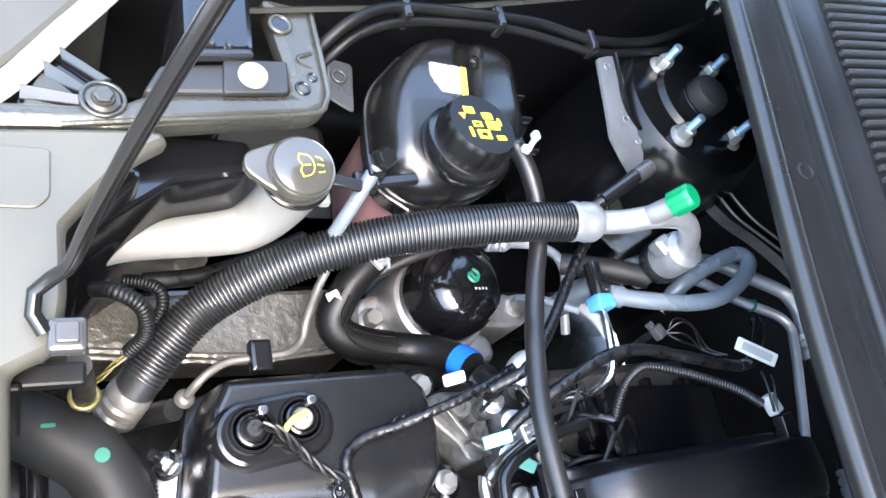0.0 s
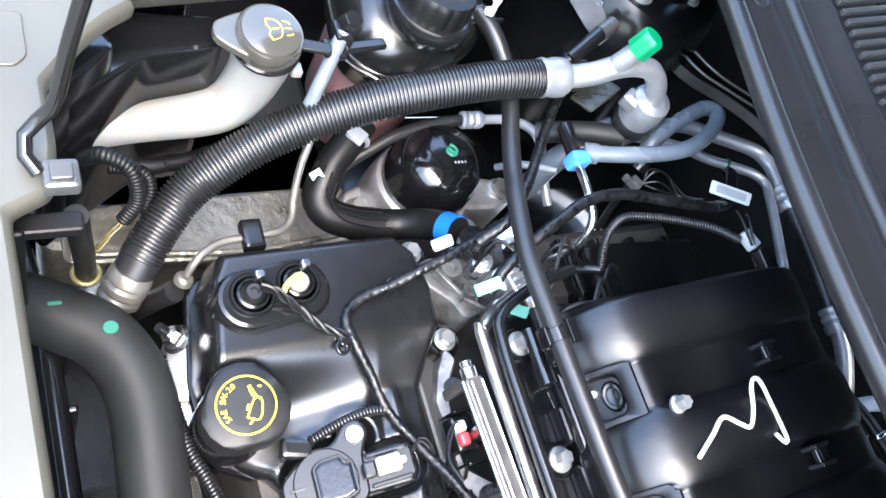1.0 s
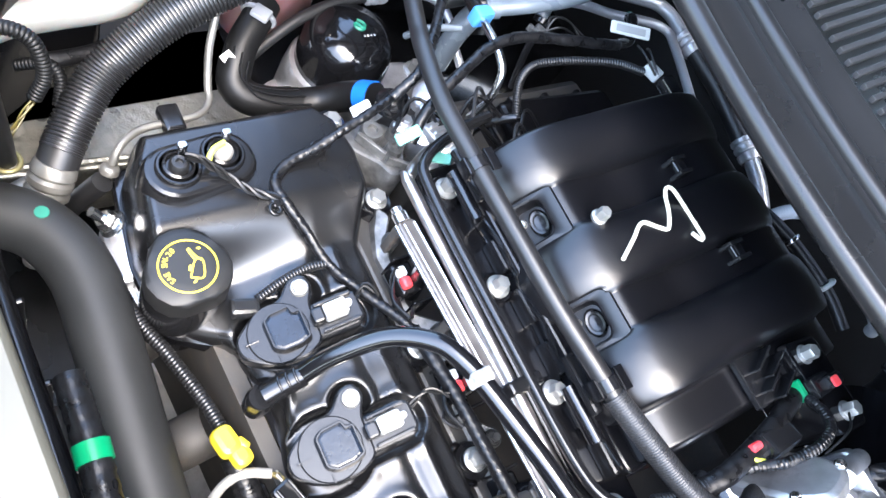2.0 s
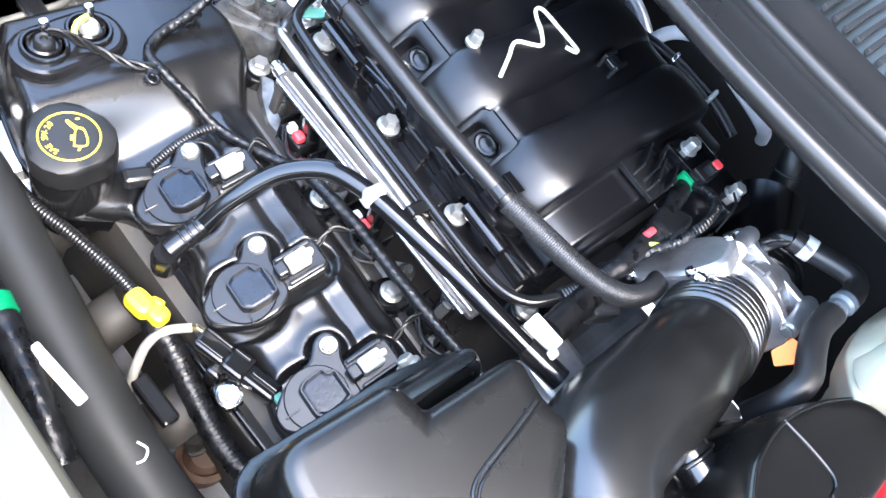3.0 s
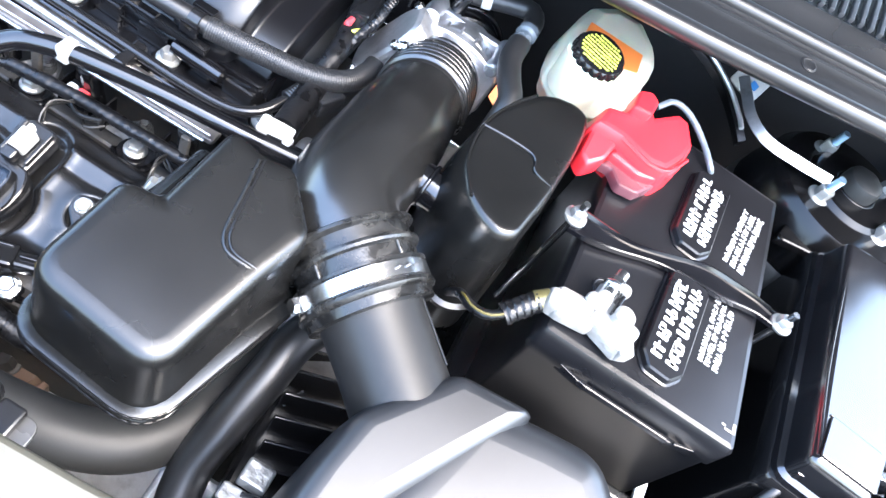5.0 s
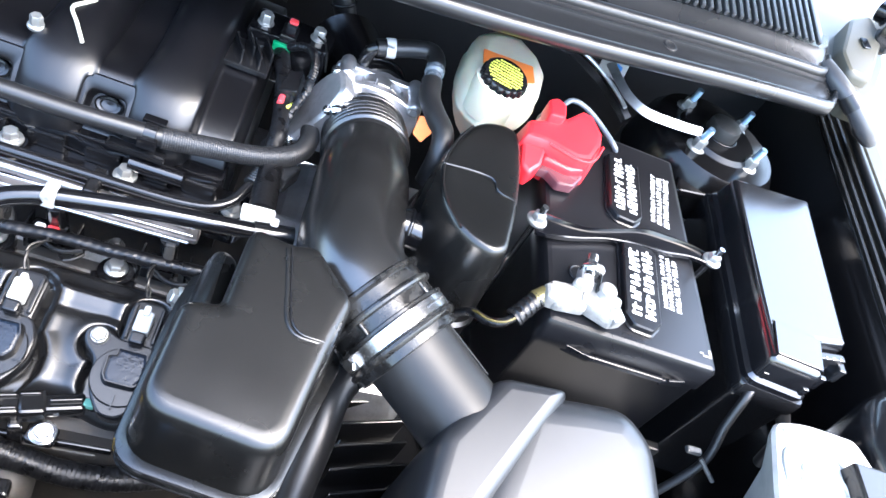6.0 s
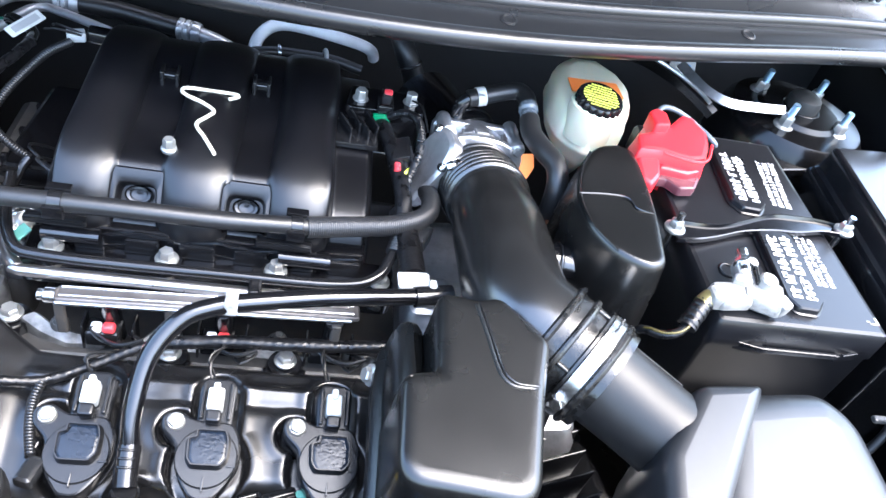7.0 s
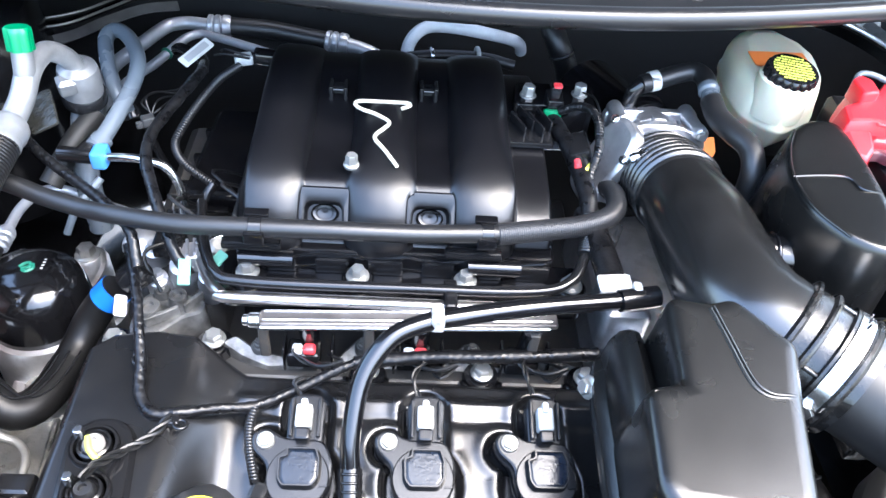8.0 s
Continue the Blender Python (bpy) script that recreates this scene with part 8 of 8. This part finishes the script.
part("connector_leg", block((-0.049, -0.508, 0.728), (0.012, 0.010, 0.036), 0.003, 0.003, pose(0, 0, 0, 0, 0, TURN)), PLASTIC, o2)
part("bolt_tab", block((-0.0275, -0.503, 0.7305), (0.026, 0.026, 0.009), 0.002, 0.006), PLASTIC, o2)
part("bracket_strip", block((-0.028, -0.5045, 0.716), (0.12, 0.005, 0.010), 0.0015, 0.002, pose(0, 0, 0, 0, 0, 4)), PLASTIC, o2)
for k, m in enumerate((WIRE_YELLOW, WIRE, WIRE_WHITE)):
    part("lead_wire", tube([(-0.089, -0.506 + 0.002 * k, 0.751), (-0.083, -0.500 - 0.002 * k, 0.756), (-0.074, -0.504 + 0.003 * k, 0.753)], 0.0013, 8), m, o2)
part("lead_wire", twisted([(0.000, -0.480, 0.750), (0.016, -0.478, 0.742), (0.034, -0.482, 0.728)], 0.0022, 120, 3, 0.0015), WIRE, o2)
part("mint_end", block((0.002, -0.480, 0.755), (0.010, 0.008, 0.006), 0.001), MINT, o2)
part("mount_bolt", bolt((-0.0262, -0.5065, 0.7355), (0, -0.2, 1), 0.0078, 0.008, 1.5), STEEL, o2, "bright flanged bolt")
part("mount_plate", slab([(-0.09, -0.512), (0.02, -0.505), (0.02, -0.485), (-0.09, -0.49)], 0.698, 0.7075, 0.002, 0.004), DARK_METAL, o2)
part("stub_plug", block((-0.060, -0.552, 0.706), (0.050, 0.016, 0.014), 0.003, 0.004, pose(0, 0, 0, 0, 0, 5)), PLASTIC, o2)
vb = thing("head_bolt", (-0.335, -0.549, 0.75), "bright stud nut at the cover's front corner", "bolt")
part("nut", bolt((-0.338, -0.551, 0.752), (-0.3, -0.6, 0.6), 0.0095, 0.012, 1.4), STEEL, vb)
part("stud", tube([(-0.338, -0.551, 0.752), (-0.346, -0.567, 0.768)], 0.0045, 10), STEEL, vb)
part("casting", join(block((-0.318, -0.545, 0.70), (0.06, 0.03, 0.07), 0.006, 0.008), block((-0.285, -0.555, 0.69), (0.03, 0.03, 0.06), 0.006)), ALU, vb)
ex = thing("exhaust_manifold", (-0.2, -0.56, 0.60), "dark exhaust manifold with pale casting marks", "exhaust manifold")
for k in range(3):
    part("outlet", tube([(-0.26 + 0.106 * k, -0.52, 0.68), (-0.26 + 0.106 * k, -0.55, 0.66), (-0.25 + 0.09 * k, -0.57, 0.60)], 0.024, 16), DARK_METAL, ex)
pw = thing("wrapped_fan_harness", (-0.09, -0.63, 0.80), "taped fan harness with white paper and green band", "wiring harness")
part("harness", wrapped([(-0.20, -0.628, 0.82), (-0.138, -0.630, 0.822), (-0.102, -0.632, 0.822), (-0.060, -0.638, 0.820), (-0.03, -0.643, 0.81)], 0.011, 0.012, 0.001, 14), TAPE_WRAP, pw)
part("white_paper", block((-0.080, -0.6195, 0.830), (0.052, 0.0085, 0.002), 0.0005, 0.002, pose(0, 0, 0, 25, 0, 9)), LABEL, pw, "white paper strip")
part("green_band", tube([(-0.150, -0.629, 0.822), (-0.136, -0.630, 0.822)], 0.0125, 16), GREEN_CAP, pw, "green tape band")
lk = thing("crossmember_clip", (0.07, -0.62, 0.85), "grey metal retaining clip on the crossmember", "clip")
part("plate", block((0.075, -0.632, 0.862), (0.060, 0.032, 0.004), 0.001, 0.010), SMOKE, lk)
part("spring", join(block((0.065, -0.622, 0.873), (0.020, 0.022, 0.020), 0.005, 0.006), block((0.085, -0.626, 0.869), (0.018, 0.022, 0.008), 0.002)), PLASTIC, lk)
part("blue_dot", lathe([(0.003, 0), (0.003, 0.003), (0.001, 0.004)], Matrix.Translation((0.060, -0.615, 0.882)), 12), SKY_CLIP, lk, "small blue pin")
sh = thing("fan_shroud", (0.25, -0.45, 0.60), "ribbed black plastic shroud below the air duct", "fan shroud")
part("panel", slab([(0.205, -0.38), (0.32, -0.36), (0.36, -0.50), (0.30, -0.60), (0.225, -0.60)], 0.62, 0.70, 0.006, 0.02), PLASTIC, sh)
for k in range(7):
    part("fin", block((0.255 + 0.004 * k, -0.395 - 0.024 * k, 0.722), (0.085, 0.0035, 0.045), 0.001, 0.001, pose(0, 0, 0, 0, 0, 18)), PLASTIC, sh)
part("clip_block", join(block((0.242, -0.535, 0.745), (0.026, 0.022, 0.020), 0.003), block((0.238, -0.555, 0.735), (0.034, 0.016, 0.006), 0.002)), LEAD, sh, "pale plastic clip")
part("screw", tube([(0.228, -0.455, 0.715), (0.238, -0.440, 0.73)], 0.003, 8), STEEL, sh)
lh = thing("lower_coolant_hose", (0.20, -0.5, 0.66), "black lower coolant hose beside the shroud", "hose")
part("hose", tube([(0.225, -0.39, 0.80), (0.207, -0.430, 0.795), (0.202, -0.470, 0.780), (0.196, -0.512, 0.755), (0.192, -0.555, 0.72), (0.21, -0.60, 0.69), (0.25, -0.63, 0.66)], 0.019, 20), RUBBER, lh)
part("collar", tube([(0.223, -0.392, 0.80), (0.212, -0.412, 0.798)], 0.0215, 20), PLASTIC_GREY, lh)

# ---- left corner: braces, fuse box feet, headlamp ----
bc = thing("tower_brace", (0.48, 0.02, 0.93), "black painted strut brace with a bright upper edge", "strut brace")
part("rail", sweep(spline([(0.30, 0.060, 0.975), (0.356, 0.055, 0.972), (0.405, 0.060, 0.964), (0.446, 0.040, 0.955), (0.474, 0.006, 0.948), (0.490, -0.010, 0.940)], 0.008), lambda i, n: [(-0.004, -0.012), (0.004, -0.012), (0.004, 0.012), (-0.004, 0.012)]), TOWER_PAINT, bc)
# bright metal tube stands in for the highlight along the black brace
part("rail_edge", tube([(0.305, 0.052, 0.986), (0.356, 0.046, 0.983), (0.405, 0.050, 0.975), (0.446, 0.030, 0.966), (0.470, 0.002, 0.960), (0.478, -0.012, 0.957)], 0.0028, 8), ALU, bc, "bright tube put in for the highlight on the brace's edge")
part("bright_strap", sweep(spline([(0.465, 0.080, 0.958), (0.475, 0.055, 0.956), (0.489, 0.024, 0.954), (0.515, 0.004, 0.953), (0.561, 0.005, 0.953), (0.603, 0.014, 0.951)], 0.008), lambda i, n: [(-0.006, -0.002), (0.006, -0.002), (0.006, 0.0015), (-0.006, 0.0015)]), ALU, bc, "bright steel strap")
part("gusset", slab([(0.575, -0.075), (0.64, -0.06), (0.645, -0.02), (0.59, -0.03)], 0.90, 0.912, 0.003, 0.01), TOWER_PAINT, bc)
pl = thing("paper_label", (0.48, 0.10, 0.94), "pale blue printed label under the cowl", "label")
part("sheet", block((0.482, 0.105, 0.945), (0.040, 0.050, 0.002), 0.0004, 0.006, pose(0, 0, 0, 15, 10, -15)), LABEL, pl)
part("print", block((0.487, 0.098, 0.9465), (0.010, 0.012, 0.001), 0.0002, 0.002, pose(0, 0, 0, 15, 10, -15)), SKY_CLIP, pl)
ww = thing("battery_lead", (0.42, -0.07, 0.94), "thin pale lead from the positive terminal", "lead")
part("lead", tube([(0.378, -0.078, 0.962), (0.392, -0.060, 0.967), (0.415, -0.060, 0.964), (0.443, -0.073, 0.954), (0.462, -0.092, 0.946), (0.472, -0.06, 0.92)], 0.0034, 10), GREY_PIPE, ww)
tray = thing("battery_tray", (0.46, -0.22, 0.70), "black battery tray wall around the battery", "battery tray")
part("base", block((0.458, -0.222, 0.735), (0.23, 0.36, 0.02), 0.004), PLASTIC, tray)
part("front_wall", block((0.458, -0.398, 0.775), (0.22, 0.012, 0.08), 0.003), PLASTIC_MATT, tray)
ft = thing("fuse_box_lead", (0.63, -0.37, 0.80), "grey ribbed leads below the fuse box", "leads")
part("lead", tube([(0.628, -0.345, 0.925), (0.612, -0.372, 0.915), (0.604, -0.395, 0.88), (0.60, -0.42, 0.84), (0.57, -0.44, 0.78)], 0.0050, 12), RUBBER, ft)
part("lead", tube([(0.655, -0.345, 0.92), (0.665, -0.365, 0.905), (0.70, -0.37, 0.86), (0.72, -0.37, 0.80)], 0.0075, 12), RUBBER, ft)
part("loose_clip", join(block((0.57, -0.425, 0.865), (0.018, 0.008, 0.006), 0.002), tube([(0.58, -0.43, 0.862), (0.60, -0.445, 0.85)], 0.0025, 8)), SMOKE, ft)
hd = thing("headlamp", (0.66, -0.50, 0.80), "white headlamp housing with a black connector", "headlamp")
part("housing", shell(rounded([(0.600, -0.424, 0.014), (0.640, -0.416), (0.700, -0.418, 0.010), (0.716, -0.45), (0.72, -0.64), (0.572, -0.64), (0.582, -0.50)], 0.015), [(0.80, 0.055), (0.90, 0.025), (0.935, 0.004), (0.944, 0.0), (0.9485, 0.002), (0.950, 0.006)]), LAMP_SHELL, hd)
part("rib", tube([(0.606, -0.434, 0.951), (0.64, -0.428, 0.952), (0.685, -0.430, 0.951), (0.700, -0.445, 0.951)], 0.0022, 8), LAMP_SHELL, hd)
part("rib", tube([(0.596, -0.500, 0.950), (0.600, -0.46, 0.9515), (0.622, -0.447, 0.9515), (0.660, -0.447, 0.951), (0.672, -0.462, 0.951)], 0.0022, 8), LAMP_SHELL, hd)
part("dial", lathe([(0.010, 0), (0.010, 0.003), (0.007, 0.004)], Matrix.Translation((0.626, -0.472, 0.950)), 20), LAMP_SHELL, hd)
part("rim", ring((0.640, -0.485, 0.950), (0, 0, 1), 0.026, 0.0020, 32), LAMP_SHELL, hd)
part("connector", join(block((0.690, -0.478, 0.957), (0.050, 0.040, 0.022), 0.003), block((0.676, -0.500, 0.955), (0.030, 0.022, 0.016), 0.003)), PLASTIC, hd)
part("lens_edge", shell(rounded([(0.722, -0.40, 0.02), (0.742, -0.352, 0.02), (0.775, -0.335, 0.02), (0.80, -0.64), (0.735, -0.64)], 0.02), [(0.86, 0.01), (0.935, 0.0), (0.955, 0.004), (0.962, 0.012)]), LID_GLOSS, hd, "glossy black lamp edge")
sb = thing("hinge_assembly", (0.76, 0.12, 1.0), "pale painted hood hinge at the cowl's corner", "hood hinge")
part("corner_panel", shell(rounded([(0.728, 0.085), (0.765, 0.045), (0.806, 0.048), (0.862, 0.16), (0.93, 0.40), (0.735, 0.40), (0.716, 0.16)], 0.012, 4), [(1.035, 0.004), (1.050, 0.0), (1.062, 0.002), (1.066, 0.008)], slope=lambda x, y: 0.12 * (y - 0.10)), BODY_PAINT, sb)
# unseen plate, added to stop light falling through the corner gap
part("light_stop_plate", slab([(0.74, 0.14), (0.855, 0.14), (0.90, 0.34), (0.74, 0.34)], 1.026, 1.034, 0.002, 0.01), FIREWALL, sb)
part("plate", shell(rounded([(0.762, 0.085), (0.800, 0.085), (0.838, 0.180), (0.822, 0.226), (0.778, 0.196), (0.752, 0.120)], 0.012, 4), [(1.03, 0.0), (1.080, 0.001), (1.086, 0.003), (1.088, 0.007)], slope=lambda x, y: 0.25 * (y - 0.12)), BODY_PAINT, sb)
part("hole_frame", block((0.797, 0.152, 1.0975), (0.016, 0.018, 0.003), 0.001, 0.003, pose(0, 0, 0, 14, 0, 25)), BAY_PAINT, sb, "dark square hole")
part("arm", join(block((0.848, 0.205, 1.108), (0.030, 0.085, 0.045), 0.006, 0.008, pose(0, 0, 0, 0, 0, -25)), tube([(0.835, 0.235, 1.12), (0.87, 0.20, 1.13), (0.905, 0.18, 1.12), (0.93, 0.24, 1.15)], 0.016, 14)), BAY_PAINT, sb, "black hinge arm")
part("seal_end", tube([(0.728, 0.090, 1.070), (0.742, 0.062, 1.068), (0.770, 0.034, 1.058), (0.802, 0.024, 1.040), (0.838, 0.050, 1.020), (0.858, 0.10, 1.006)], 0.0125, 16), SEAL_GREY, sb, "grey rubber seal end")
part("seal_wrap", tube([(0.757, 0.046, 1.064), (0.772, 0.033, 1.057)], 0.0140, 16), COWL_BLACK, sb)
fs = thing("fender_top_guard", (0.80, -0.1, 0.95), "black inner fender guard with long lips", "fender guard", kind="structure")
for k in range(3):
    part("lip", tube([(0.800 + 0.010 * k + 0.112 * (y + 0.148), y, 0.972 + 0.005 * k) for y in (-0.36, -0.3, -0.15, 0.0, 0.12, 0.22)], 0.0036, 8, 0.03), RUBBER_DARK, fs)
# ---- repeated pieces: cowl slats and floor tiles ----
slat_mesh = None
for k in range(116):
    x = -0.70 + 0.0123 * k
    if slat_mesh is None:
        slat = part("slat", block((x, cowl_y(x) + 0.205, 1.101), (0.0052, 0.19, 0.006), 0.001, 0.001, pose(0, 0, 0, 10.3, 0, 0)), SLAT_GREY, cowl)
        slat_mesh, first_x = slat.data, x
    else:
        more = new("slat", slat_mesh)
        more.parent = cowl
        more.location = (x - first_x, cowl_y(x) - cowl_y(first_x), 0)
tile_mesh = None
for i in range(-6, 7):
    for j in range(-6, 7):
        if tile_mesh is None:
            t0 = part("tile", block((0, 0, 0.0), (0.595, 0.595, 0.016), 0.002, 0.003), TILE, floor)
            tile_mesh = t0.data
            t0.location = (i * 0.6, j * 0.6, 0)
        else:
            more = new("tile", tile_mesh)
            more.parent = floor
            more.location = (i * 0.6, j * 0.6, 0)

# ---- dark radiator and fan housing behind the crossmember ----
rf = thing("radiator_fan_housing", (-0.10, -0.68, 0.40), "black plastic radiator fan housing under the crossmember", "fan housing")
part("housing", slab([(-0.50, -0.80), (0.40, -0.80), (0.40, -0.655), (0.22, -0.640), (-0.40, -0.640), (-0.50, -0.655)], 0.36, 0.725, 0.006, 0.015), PLASTIC, rf)
for k in range(9):
    part("rib", block((-0.38 + 0.075 * k, -0.636, 0.66), (0.006, 0.012, 0.12), 0.002, 0.002), PLASTIC, rf)
part("top_rail", tube([(-0.40, -0.648, 0.735), (-0.1, -0.646, 0.738), (0.22, -0.650, 0.735)], 0.010, 12, 0.02), PLASTIC, rf)

# ---- thin wires tucked between the covers ----
clutter = thing("sensor_wiring", (-0.30, -0.25, 0.80), "loose black sensor wires between valve cover and manifold", "wiring")
rng = random.Random(31)
for k in range(9):
    x, y = -0.345 + 0.012 * k, -0.25 + rng.uniform(-0.03, 0.06)
    part("wire", tube([(x, y, 0.80), (x + rng.uniform(-0.02, 0.02), y + 0.02, 0.825 + rng.uniform(0, 0.02)), (x + rng.uniform(-0.03, 0.03), y + 0.05, 0.822 + rng.uniform(0, 0.03)), (x + rng.uniform(-0.04, 0.04), y + 0.09, 0.80)], rng.uniform(0.0016, 0.0034), 8), (WIRE, TAPE_WRAP, RUBBER)[k % 3], clutter)
inj_loom = thing("injector_wiring", (-0.1, -0.36, 0.78), "thin twisted wires to the injectors", "wiring")
for k in range(3):
    x = -0.196 + 0.106 * k
    part("twisted_pair", twisted([(x + 0.004, -0.334, 0.790), (x - 0.012, -0.344, 0.797), (x + 0.006, -0.356, 0.794), (x + 0.030, -0.358, 0.797)], 0.0016, 150, 2, 0.0011), WIRE, inj_loom)
    part("loop", tube([(x + 0.02, -0.336, 0.784), (x + 0.036, -0.350, 0.790), (x + 0.022, -0.362, 0.787), (x + 0.012, -0.346, 0.784)], 0.0018, 8), WIRE, inj_loom)
    for d in (-0.022, 0.024):
        part("cell_wall", block((x + d, -0.330, 0.778), (0.0025, 0.022, 0.034), 0.0008, 0.0008), PLASTIC_SATIN, inj_loom)
